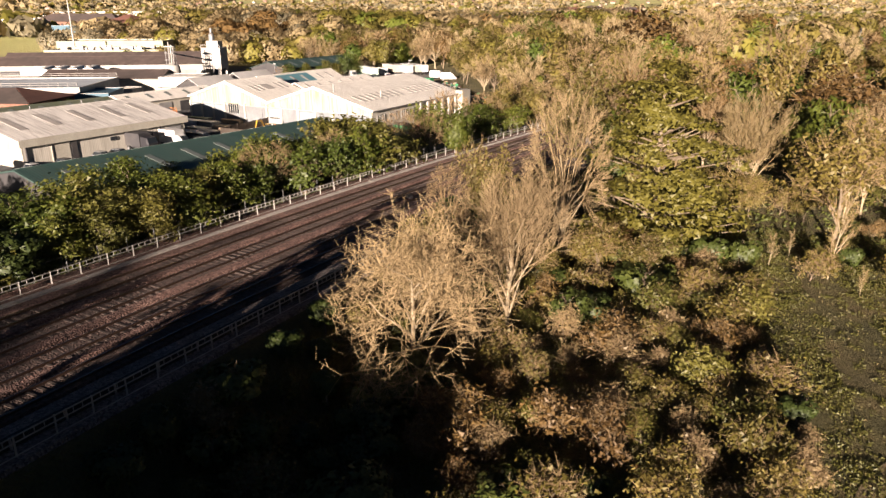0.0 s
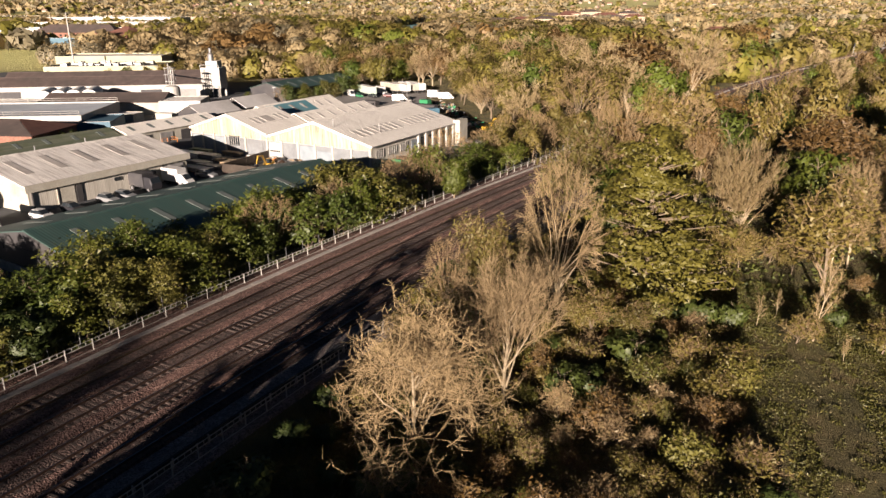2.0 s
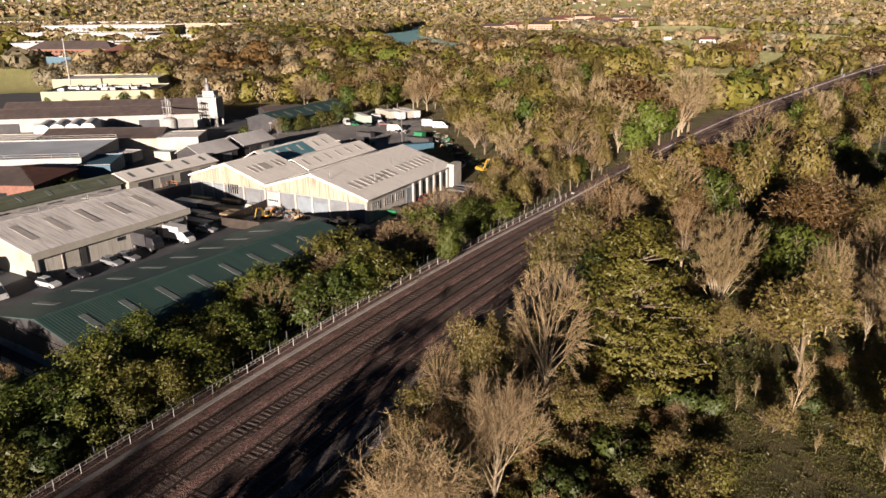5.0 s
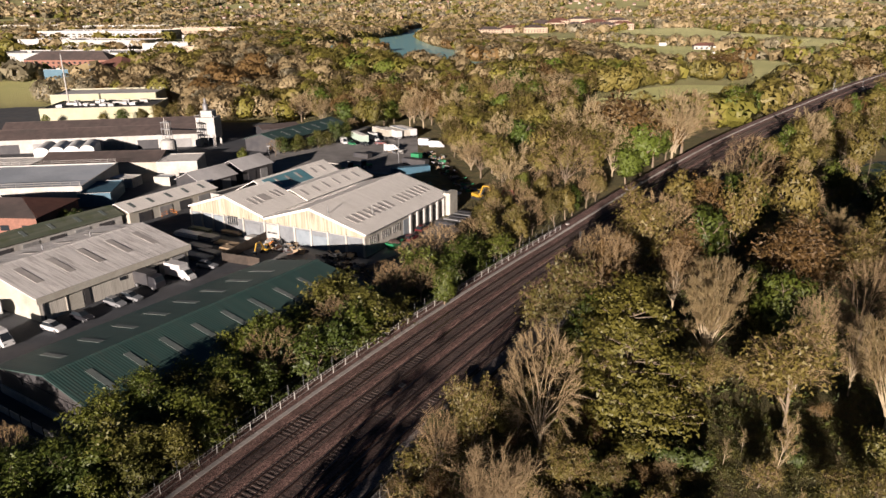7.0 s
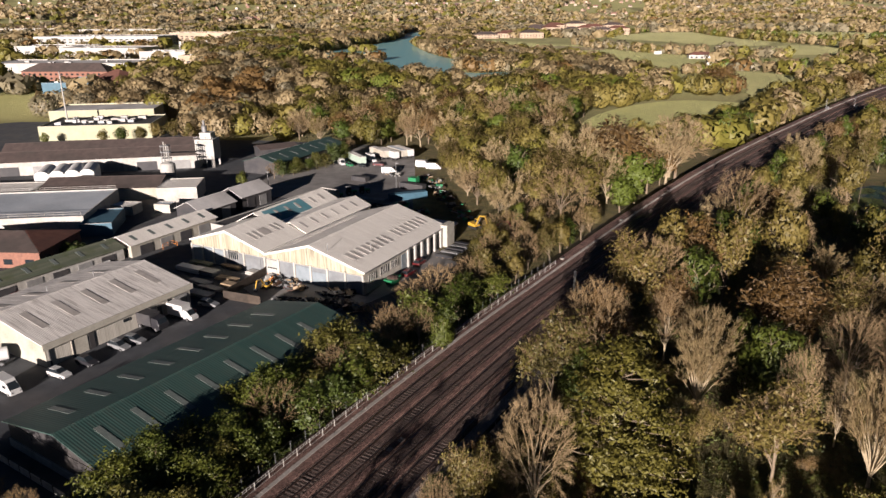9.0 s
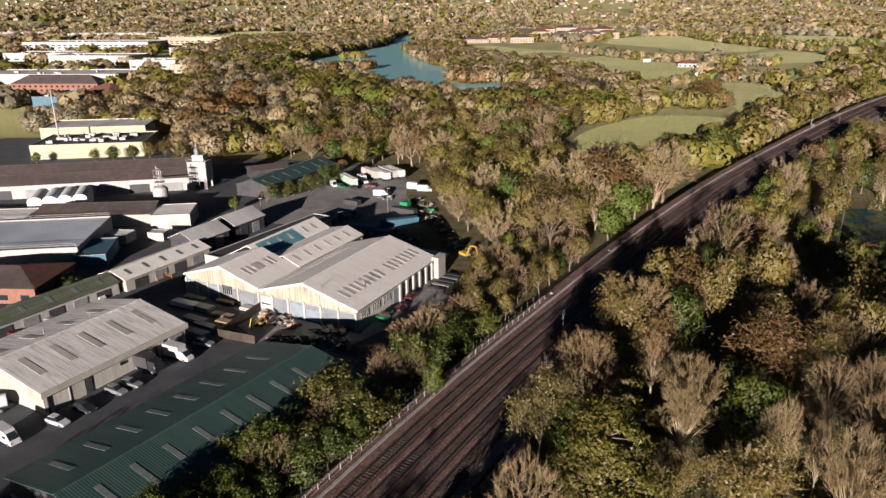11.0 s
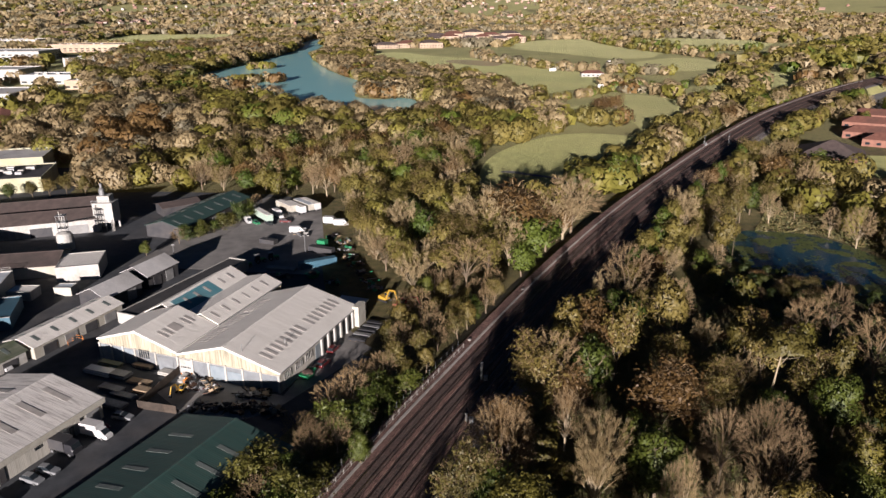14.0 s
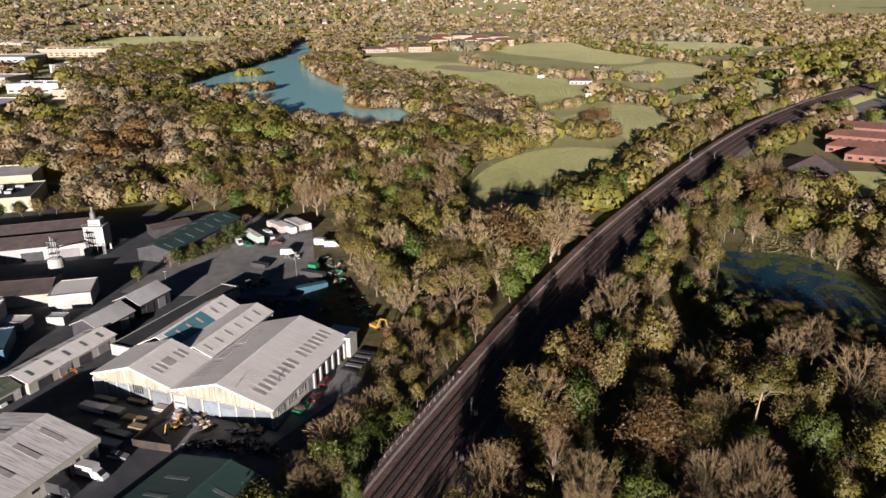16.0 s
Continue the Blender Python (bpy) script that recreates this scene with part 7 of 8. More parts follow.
# ---- town, school and houses far off ----
for x, y, az, W, D, h, roof, wall, lab, win, st in (
        (-390, 640, 4, 118, 46, 7.0, "greyroof", "white", "long white flat-roofed depot in the distance", 0, 1),
        (-600, 1130, 6, 175, 60, 12.0, "greyroof", "white", "big white office building with rows of windows", 22, 3),
        (-430, 860, 10, 90, 40, 9.0, "greyroof", "white", "white industrial block with a pale roof", 10, 1),
        (-520, 930, 6, 80, 40, 8.0, "greyroof", "white", "pale industrial block with a flat roof", 8, 1),
        (-340, 1010, 8, 90, 36, 9.0, "greyroof", "white", "white warehouse with a pale flat roof", 9, 1),
        (-310, 790, 8, 46, 26, 8.0, "blueroof", "white", "white unit with a blue-grey roof", 6, 1),
        (-250, 735, 12, 38, 24, 7.0, "greyroof", "farbrick", "low brick unit with a pale roof", 6, 1),
        (-470, 1320, 8, 120, 40, 11.0, "brownroof", "farbrick", "long brick building with a red roof", 14, 2),
        (-330, 1240, 8, 80, 34, 9.0, "greyroof", "white", "white block beside the wood", 8, 2),
        (-720, 1500, 4, 160, 40, 12.0, "greyroof", "white", "distant white building with many windows", 14, 2),
        (-950, 1600, 4, 140, 40, 12.0, "greyroof", "block", "distant pale building with many windows", 14, 2),
        (-250, 470, 6, 30, 40, 6.0, "bluewall", "bluewall", "blue-grey unit among trees", 0, 1)):
    flat_block("town_building", *upland(x, y), az, W, D, h, M[roof], M[wall], lab, "building", 0.6, win, (1.4, 2.8), st, 6)
hip_house("brown_roofed_house", *upland(-318, 572), 6, 62, 18, 6.2, 11.5, M["brownroof"], M["brick"], "two-storey brick building with a brown hipped roof", 2, 16)
hip_house("red_roofed_house", *upland(-236, 508), 30, 26, 22, 6.0, 11.5, M["redroof"], M["brick"], "brick house with a red-brown hipped roof", 2, 6)
hip_house("red_roofed_house", *upland(-215, 528), 30, 20, 18, 5.6, 10.0, M["redroof"], M["brick"], "brick house with a red-brown hipped roof", 2, 5)

# buildings with red roofs beside the line
hip_house("barn_like_hall", 218, 299, 36, 29, 27, 2.6, 8.8, M["brownroof"], M["brick"], "broad brick hall with a dark hipped roof", 1, 6)
for x, y, az, W, D, e, r in ((296, 352, 40, 40, 11, 3.6, 6.6), (302, 376, 40, 44, 11, 3.6, 6.8), (340, 368, 40, 11, 32, 3.6, 6.6), (326, 408, 40, 40, 11, 3.6, 6.6), (376, 396, 40, 12, 34, 3.8, 6.8), (352, 436, 40, 44, 12, 3.8, 6.8)):
    hip_house("red_roofed_block", *upland(x, y), az, W, D, e, r, M["redroof"], M["brick"], "low brick building with red tiled roof", 1, max(3, int(W / 5)))

# school beyond the playing fields
for x, y, az, W, D, h, st, roof in ((85, 1290, -4, 120, 30, 8, 2, "greyroof"), (192, 1400, -4, 66, 26, 15, 4, "brownroof"), (262, 1395, 2, 58, 24, 14, 4, "brownroof"), (318, 1412, 2, 76, 24, 12, 3, "brownroof"), (200, 1450, 0, 190, 24, 18, 5, "brownroof")):
    n = max(2, int(W / 34))
    for k in range(n):
        hip_house("school_block", *upland(x + k * W / n, y + 14 * (k % 2)), az, W / n - 3, D * (0.7 + 0.3 * ((k * 7) % 3) / 2), h * (0.7 + 0.15 * (k % 3)), h * (0.7 + 0.15 * (k % 3)) + 4.5, M["redroof"] if k % 2 else M["brownroof"], M["farbrick"], "brick school block with a hipped roof and rows of windows", st, 8)
hip_house("pavilion", *upland(272, 748), 10, 22, 10, 3.6, 6.2, M["redroof"], M["white"], "white cricket pavilion with a red roof", 1, 5)
for x, y in ((258, 812), (262, 815), (252, 640), (318, 640), (365, 905)):
    X, Y = upland(x, y)
    sc = thing("sight_screen", pose(X, Y, ground_z(X, Y) + 0.3, 0, 0, -15), "white cricket sight screen on the playing field", "screen")
    part("board", Geo().box(-2.4, -0.1, 0.5, 2.4, 0.1, 3.6), M["white"], sc)
    for a in (-2.6, 2.6):
        part("leg", Geo().box(a - 0.1, -0.6, 0, a + 0.1, 0.6, 0.5), M["steel"], sc)

# houses: countless, by wall and roof
hrs = random.Random(31)


def house_stuff(spots, label):
    walls, roofs = Geo(), Geo()
    for x, y, az, w, d, e, r in spots:
        m = pose(x, y, ground_z(x, y) - 0.5, 0, 0, -az)
        T = lambda pts: [tuple(m @ Vector(p)) for p in pts]
        walls.add(T([(0, 0, 0), (w, 0, 0), (w, d, 0), (0, d, 0), (0, 0, e), (w, 0, e), (w, d, e), (0, d, e), (0, d / 2, r), (w, d / 2, r)]),
                  [(0, 1, 5, 4), (2, 3, 7, 6), (1, 2, 6, 9, 5), (3, 0, 4, 8, 7)])
        roofs.add(T([(-0.4, -0.5, e - 0.3), (w + 0.4, -0.5, e - 0.3), (w + 0.4, d / 2, r + 0.2), (-0.4, d / 2, r + 0.2), (w + 0.4, d + 0.5, e - 0.3), (-0.4, d + 0.5, e - 0.3)]), [(0, 1, 2, 3), (3, 2, 4, 5)])
    ob = new("far_houses", walls.mesh("far_houses", M["farwall"]))
    tagged(ob, label, "houses", kind="stuff")
    ob = new("far_roofs", roofs.mesh("far_roofs", M["farroof"]))
    tagged(ob, "tiled roofs of " + label, "houses", kind="stuff")


def island_mat(name, stops):
    m, nt, p = nodes_of(name)
    nt.links.new(ramp(nt, nt.nodes.new("ShaderNodeNewGeometry").outputs["Random Per Island"], stops), p.inputs["Base Color"])
    p.inputs["Roughness"].default_value = 0.85
    return m


M["farwall"] = island_mat("far house walls", [(0.0, (0.22, 0.12, 0.085)), (0.5, (0.34, 0.24, 0.18)), (0.85, (0.42, 0.36, 0.29)), (1.0, (0.58, 0.54, 0.48))])
M["farroof"] = island_mat("far house roofs", [(0.0, (0.09, 0.07, 0.065)), (0.5, (0.22, 0.12, 0.09)), (1.0, (0.34, 0.24, 0.19))])
spots = []
for cx, cy, sx, sy, n, az in ((-1100, 1900, 500, 420, 150, 20), (-700, 2600, 500, 300, 130, 5), (-200, 3000, 500, 260, 150, 0), (300, 2600, 350, 160, 60, 10), (-1500, 3000, 700, 500, 180, 10), (500, 3300, 700, 300, 170, 0), (1100, 3100, 500, 400, 80, 20), (1500, 2500, 500, 500, 80, 30), (820, 1150, 160, 160, 14, 40), (-520, 1750, 200, 160, 60, 5), (1500, 3900, 800, 500, 110, 0), (-600, 4000, 1200, 500, 260, 0)):
    for k in range(n * 2 // 3):
        x, y = hrs.gauss(cx, sx * 0.6), hrs.gauss(cy, sy * 0.6)
        if any(inside(x, y, c) for c in CLEAR) or math.hypot(x, y) > 4800 or -40 < offset(x, y)[1] < 40 or y < 700:
            continue
        spots.append((x, y, az + hrs.choice((0, 90)) + hrs.uniform(-12, 12), hrs.uniform(9, 22), hrs.uniform(8, 11), hrs.uniform(4.8, 6.5), hrs.uniform(8, 10.5)))
house_stuff(spots, "pale and brick houses scattered through the far suburbs")


# ---- rough ground cover beside the path ----
def ground_cover(name, poly, count, size, mat, label, upright=0.6, keep=None, seed=7, stretch=1.9):
    rn = np.random.default_rng(seed)
    xs, ys = [p[0] for p in poly], [p[1] for p in poly]
    pos = []
    while len(pos) < count:
        x, y = rn.uniform(min(xs), max(xs)), rn.uniform(min(ys), max(ys))
        if not inside(x, y, poly) or (keep and not keep(x, y)):
            continue
        h = noise.noise((x * 0.35, y * 0.35, 2.0)) + 0.5 * noise.noise((x * 1.1, y * 1.1, 4.0))
        if rn.random() < 0.45 - h:
            continue
        pos.append((x, y, ground_z(x, y) + max(0, h) * 0.4 * rn.random() + 0.05))
    pos = np.array(pos)
    way = rn.normal(size=pos.shape) * np.array((1, 1, 0.3)) + np.array((0, 0, upright))
    nrm = way / np.linalg.norm(way, axis=1, keepdims=True)
    v, f, soft = cards(pos, nrm, size, rn, stretch, 0.1)
    return tagged(new(name, array_mesh(name, v, f, None, mat)), label, "ground cover", kind="stuff")


PATH = [(18, 20), (25, 33), (29, 47), (33, 58), (36, 68), (38.5, 68), (37, 57), (33.5, 46), (29.5, 32), (24, 20)]
FIELD_NEAR = [(14, 20), (80, 20), (85, 60), (72, 78), (30, 80), (22, 60), (20, 40)]
draped("footpath", [(21.3, 28.0), (21.6, 30.3), (22.4, 31.8), (24.0, 33.2), (26.0, 34.6), (27.2, 33.4), (25.0, 31.4), (23.8, 28.0)], 0.06, M["clay"], "trodden path of bare pinkish earth", "path")
ground_cover("weeds", FIELD_NEAR, 130000, 0.095, M["leaf_dull"], "dark green weeds and brambles on rough ground", 0.9, lambda x, y: not inside(x, y, PATH) or noise.noise((x * 0.8, y * 0.8, 0)) > 0.15, 7)
ground_cover("dry_grass", FIELD_NEAR, 26000, 0.08, M["grassy"], "tufts of dry tawny grass on rough ground", 0.1, lambda x, y: not inside(x, y, PATH) or noise.noise((x * 0.8, y * 0.8, 3)) > 0.1, 8)
ground_cover("undergrowth", [(-40, -4), (-14, 10), (18, 22), (24, 46), (30, 74), (8, 72), (-8, 48)], 52000, 0.10, M["leaf_dull"], "dark tangled undergrowth below the embankment", 0.5, lambda x, y: offset(x, y)[1] > 19.9, 9, 3.2)
ground_cover("bank_growth", [(-60, 10), (-30, 14), (30, 125), (22, 140), (-12, 112), (-50, 60)], 26000, 0.2, M["leaf_dark"], "low green growth on the railway bank", 0.7, lambda x, y: -12 < offset(x, y)[1] < -2.5, 10)
# Dark leaf here puts the shade between the trees into the floor's colour.
ground_cover("wood_floor", [(20, 76), (60, 66), (130, 80), (160, 130), (120, 200), (60, 150)], 20000, 0.3, M["leaf_dark"], "ivy and low growth on the woodland floor, dark to stand for shade", 0.9, lambda x, y: offset(x, y)[1] > 21 and not inside(x, y, POND), 11)


# ---- vehicles and clutter of the yards ----
def wheel_mesh(r, w):
    return Geo().lathe([(r * 0.55, -w / 2), (r * 0.96, -w / 2), (r, -w * 0.3), (r, w * 0.3), (r * 0.96, w / 2), (r * 0.55, w / 2)], 14).mesh("wheel", M["tyre"])


def hub_mesh(r, w):
    return Geo().lathe([(r * 0.2, -w / 2 - 0.01), (r * 0.54, -w / 2 - 0.01), (r * 0.54, w / 2 + 0.01), (r * 0.2, w / 2 + 0.01)], 10).mesh("hub", M["steel"])


WHEELS = {k: (wheel_mesh(*k), hub_mesh(*k)) for k in ((0.32, 0.2), (0.36, 0.22), (0.5, 0.28), (0.75, 0.45), (0.55, 0.35))}


def wheels(ob, size, spots):
    for x, y in spots:
        w = part("wheel", WHEELS[size][0], None, ob, at=pose(x, y, size[0], 0, 90, 0))
        part("hub", WHEELS[size][1], None, w)


def loft(sections):
    """A body through cross-sections: (y, half width, bottom, shoulder, top, half width of the top)."""
    g, n = Geo(), 8
    for y, hw, b, s, t, tw in sections:
        g.v.extend([(-hw * 0.94, y, b), (hw * 0.94, y, b), (hw, y, b + (s - b) * 0.5), (hw * 0.98, y, s), (tw, y, t), (-tw, y, t), (-hw * 0.98, y, s), (-hw, y, b + (s - b) * 0.5)])
    for k in range(len(sections) - 1):
        g.f.extend((k * n + i, k * n + (i + 1) % n, (k + 1) * n + (i + 1) % n, (k + 1) * n + i) for i in range(n))
    g.f.append(tuple(range(n - 1, -1, -1)))
    g.f.append(tuple((len(sections) - 1) * n + i for i in range(n)))
    return g


def car(x, y, az, paint, label):
    ob = thing("car", frame_at(x, y, az), label, "car", "parked vehicles in the yard")
    part("body", loft([(-2.1, 0.72, 0.35, 0.62, 0.72, 0.66), (-1.95, 0.86, 0.28, 0.85, 0.95, 0.75), (1.0, 0.88, 0.26, 0.86, 0.92, 0.78), (1.95, 0.84, 0.28, 0.68, 0.76, 0.7), (2.15, 0.7, 0.34, 0.55, 0.62, 0.6)]), M[paint], ob, smooth=False)
    cab = part("cabin", loft([(-1.98, 0.66, 0.84, 0.86, 0.95, 0.62), (-1.45, 0.74, 0.86, 0.92, 1.42, 0.58), (0.1, 0.74, 0.86, 0.92, 1.46, 0.58), (0.95, 0.72, 0.84, 0.86, 0.94, 0.64)]), M["glass"], ob, "dark glazed cabin")
    part("roof", Geo().slab([(-0.57, -1.42, 1.475), (0.57, -1.42, 1.475), (0.57, 0.12, 1.495), (-0.57, 0.12, 1.495)], 0.05), M[paint], cab)
    for s in (-1, 1):
        part("headlight", Geo().box(s * 0.6 - 0.14, 2.0, 0.56, s * 0.6 + 0.14, 2.12, 0.68), M["carwhite"], ob)
        part("tail_light", Geo().box(s * 0.68 - 0.1, -2.09, 0.62, s * 0.68 + 0.1, -1.98, 0.8), M["red"], ob)
    wheels(ob, (0.32, 0.2), ((-0.78, -1.3), (0.78, -1.3), (-0.78, 1.32), (0.78, 1.32)))
    return ob


def van(x, y, az, paint, label, box=False):
    ob = thing("van", frame_at(x, y, az), label, "van", "parked vehicles in the yard")
    if box:
        part("cargo_box", Geo().box(-1.05, -3.1, 0.75, 1.05, 1.0, 3.0), M[paint], ob)
        part("box_roof", Geo().box(-1.0, -3.05, 3.0, 1.0, 0.95, 3.05), M["greyroof"], ob)
        part("body", loft([(0.9, 0.95, 0.4, 1.3, 2.2, 0.85), (1.7, 0.95, 0.38, 1.25, 2.1, 0.8), (2.6, 0.92, 0.38, 1.1, 1.25, 0.8), (3.1, 0.85, 0.4, 0.85, 1.0, 0.75)]), M[paint], ob)
        part("chassis", Geo().box(-0.8, -3.0, 0.45, 0.8, 1.0, 0.75), M["darksteel"], ob)
        part("windscreen", Geo().slab([(-0.74, 2.62, 1.31), (0.74, 2.62, 1.31), (0.7, 1.78, 2.07), (-0.7, 1.78, 2.07)], 0.03), M["glass"], ob)
    else:
        part("body", loft([(-2.75, 0.92, 0.4, 1.4, 2.3, 0.82), (-2.6, 0.98, 0.36, 1.5, 2.45, 0.86), (1.0, 0.98, 0.36, 1.4, 2.45, 0.84), (1.75, 0.97, 0.36, 1.15, 1.9, 0.76), (2.4, 0.94, 0.36, 1.0, 1.12, 0.8), (2.8, 0.84, 0.4, 0.8, 0.92, 0.74)]), M[paint], ob)
        part("windscreen", Geo().slab([(-0.74, 2.42, 1.17), (0.74, 2.42, 1.17), (0.68, 1.5, 2.12), (-0.68, 1.5, 2.12)], 0.03), M["glass"], ob)
        for s in (-1, 1):
            part("side_window", Geo().box(s * 0.97 - 0.02, 0.75, 1.35, s * 0.97 + 0.02, 1.55, 1.75), M["glass"], ob)
    for s in (-1, 1):
        part("headlight", Geo().box(s * 0.66 - 0.15, 2.68, 0.72, s * 0.66 + 0.15, 2.84, 0.92), M["steel"], ob)
    wheels(ob, (0.36, 0.22), ((-0.86, -1.8), (0.86, -1.8), (-0.86, 1.9), (0.86, 1.9)))
    return ob


def lorry(x, y, az, paint, load, label):
    ob = thing("lorry", frame_at(x, y, az), label, "lorry", "parked vehicles in the yard")
    part("chassis", Geo().box(-0.9, -4.0, 0.7, 0.9, 2.0, 1.0), M["darksteel"], ob)
    part("cargo_box", Geo().box(-1.2, -4.1, 1.0, 1.2, 1.3, 3.2), M[load], ob)
    part("cab", loft([(1.4, 1.15, 0.6, 1.8, 2.7, 1.05), (2.9, 1.15, 0.55, 1.7, 2.6, 1.0), (3.3, 1.1, 0.6, 1.4, 1.6, 1.0)]), M[paint], ob)
    part("windscreen", Geo().slab([(-0.95, 3.26, 1.68), (0.95, 3.26, 1.68), (0.9, 2.95, 2.5), (-0.9, 2.95, 2.5)], 0.03), M["glass"], ob)
    wheels(ob, (0.5, 0.28), ((-1.0, -3.0), (1.0, -3.0), (-1.0, -1.8), (1.0, -1.8), (-1.0, 2.3), (1.0, 2.3)))
    return ob


def trailer(x, y, az, paint, top, length, label):
    ob = thing("trailer", frame_at(x, y, az), label, "trailer", "trailers at the back of the yard")
    part("box", Geo().box(-1.25, 0, 1.2, 1.25, length, 3.6), M[paint], ob)
    part("box_roof", Geo().box(-1.2, 0.05, 3.6, 1.2, length - 0.05, 3.68), M[top], ob)
    part("chassis", Geo().box(-0.9, 0.3, 0.8, 0.9, length - 0.3, 1.2), M["darksteel"], ob)
    wheels(ob, (0.5, 0.28), ((-1.05, 1.2), (1.05, 1.2), (-1.05, 2.4), (1.05, 2.4), (-1.05, length - 2), (1.05, length - 2)))
    return ob


def digger(x, y, az, paint, label, reach=1.0, size=1.0):
    ob = thing("excavator", frame_at(x, y, az) @ Matrix.Diagonal((size, size, size, 1)), label, "excavator")
    for s in (-1, 1):
        part("track", Geo().prism([(s * 1.1 - 0.25, -1.7, 0.15), (s * 1.1 - 0.25, 1.7, 0.15), (s * 1.1 - 0.25, 2.0, 0.5), (s * 1.1 - 0.25, 1.7, 0.85), (s * 1.1 - 0.25, -1.7, 0.85), (s * 1.1 - 0.25, -2.0, 0.5)], (0.5, 0, 0)), M["darksteel"], ob)
    part("house", loft([(-2.1, 1.2, 1.0, 1.5, 1.9, 1.05), (-1.6, 1.25, 0.95, 1.6, 2.0, 1.1), (0.6, 1.25, 0.95, 1.5, 1.7, 1.1), (1.2, 1.1, 0.95, 1.2, 1.3, 1.0)]), M[paint], ob)
    cab = part("cab", Geo().box(-1.2, -0.4, 1.6, -0.2, 1.1, 3.0), M["glass"], ob, "glazed driver's cab")
    part("cab_roof", Geo().box(-1.25, -0.45, 3.0, -0.15, 1.15, 3.1), M[paint], cab)
    boom = Geo()
    pts = [(0.3, 0.9, 1.5), (0.3, 2.4, 4.2 * reach), (0.3, 4.8, 4.6 * reach), (0.3, 6.0, 2.2)]
    for a, b in zip(pts[:-1], pts[1:-1]):
        boom.tube(a, b, 0.3, 0.24, 4)
    part("boom", boom, M[paint], ob)
    part("dipper", Geo().tube(pts[2], pts[3], 0.26, 0.18, 4), M[paint], ob)
    part("bucket", Geo().prism([(-0.15, 5.6, 2.2), (-0.15, 6.4, 2.3), (-0.15, 6.5, 1.3), (-0.15, 5.9, 1.0), (-0.15, 5.5, 1.5)], (0.9, 0, 0)), M["darksteel"], ob)
    part("ram", Geo().tube((0.3, 1.2, 1.4), (0.3, 3.2, 4.1 * reach), 0.09, 0.09, 8), M["steel"], ob)
    return ob


def tractor(x, y, az, paint, label):
    ob = thing("tractor", frame_at(x, y, az), label, "tractor")
    part("bonnet", loft([(0.2, 0.4, 0.9, 1.3, 1.6, 0.35), (2.0, 0.36, 0.8, 1.2, 1.45, 0.3), (2.2, 0.3, 0.8, 1.1, 1.3, 0.25)]), M[paint], ob)
    cab = part("cab", loft([(-1.2, 0.7, 0.9, 1.4, 2.6, 0.6), (0.2, 0.7, 0.9, 1.4, 2.6, 0.6)]), M["glass"], ob)
    part("cab_roof", Geo().box(-0.72, -1.3, 2.6, 0.72, 0.35, 2.75), M["white"], cab)
    wheels(ob, (0.75, 0.45), ((-0.85, -0.6), (0.85, -0.6)))
    wheels(ob, (0.55, 0.35), ((-0.7, 1.5), (0.7, 1.5)))
    return ob


def board_stack(x, y, az, w, length, h, mat, label, seed=0):
    """Boards or sheets piled on bearers, a little out of line."""
    rs = random.Random(seed)
    ob = thing("board_stack", frame_at(x, y, az), label, "stack")
    for k in range(3):
        part("bearer", Geo().box(-w / 2, length * (0.15 + 0.33 * k), 0.03, w / 2, length * (0.15 + 0.33 * k) + 0.15, 0.18), M["timber"], ob)
    z = 0.18
    while z < h:
        t = rs.uniform(0.12, 0.3)
        d, e = rs.uniform(-0.15, 0.15), rs.uniform(-0.3, 0.3)
        part("board", Geo().box(-w / 2 + d, e, z, w / 2 + d, length + e, z + t - 0.02), M[mat], ob)
        z += t
    return ob


def heap(x, y, n, spread, mats, label, seed, size=0.9):
    """Scrap: bars, boxes, drums and wheels thrown together."""
    rs = random.Random(seed)
    ob = thing("scrap_heap", pose(x, y, 0.03), label, "scrap heap")
    for k in range(n):
        a, r = rs.uniform(0, 6.28), spread * math.sqrt(rs.random())
        m = pose(r * math.cos(a), r * math.sin(a), max(0, 0.8 * (1 - r / spread)) * rs.random() * size + 0.25, rs.uniform(-25, 25), rs.uniform(-25, 25), rs.uniform(0, 360))
        mat = M[rs.choice(mats)]
        c = rs.random()
        if c < 0.4:
            part("bar", Geo().box(-rs.uniform(0.8, 2.2), -0.09, -0.09, rs.uniform(0.8, 2.0), 0.09, 0.09), mat, ob, at=m)
        elif c < 0.7:
            part("crate", Geo().box(-rs.uniform(0.3, 0.9), -rs.uniform(0.3, 0.7), -0.3, rs.uniform(0.3, 0.9), rs.uniform(0.3, 0.7), rs.uniform(0.2, 0.6)), mat, ob, at=m)
        elif c < 0.86:
            part("drum", Geo().lathe([(0.3, -0.45), (0.32, -0.4), (0.32, 0.4), (0.3, 0.45)], 10), mat, ob, at=m)
        else:
            w = part("wheel", WHEELS[(0.5, 0.28)][0], None, ob, at=m)
    return ob


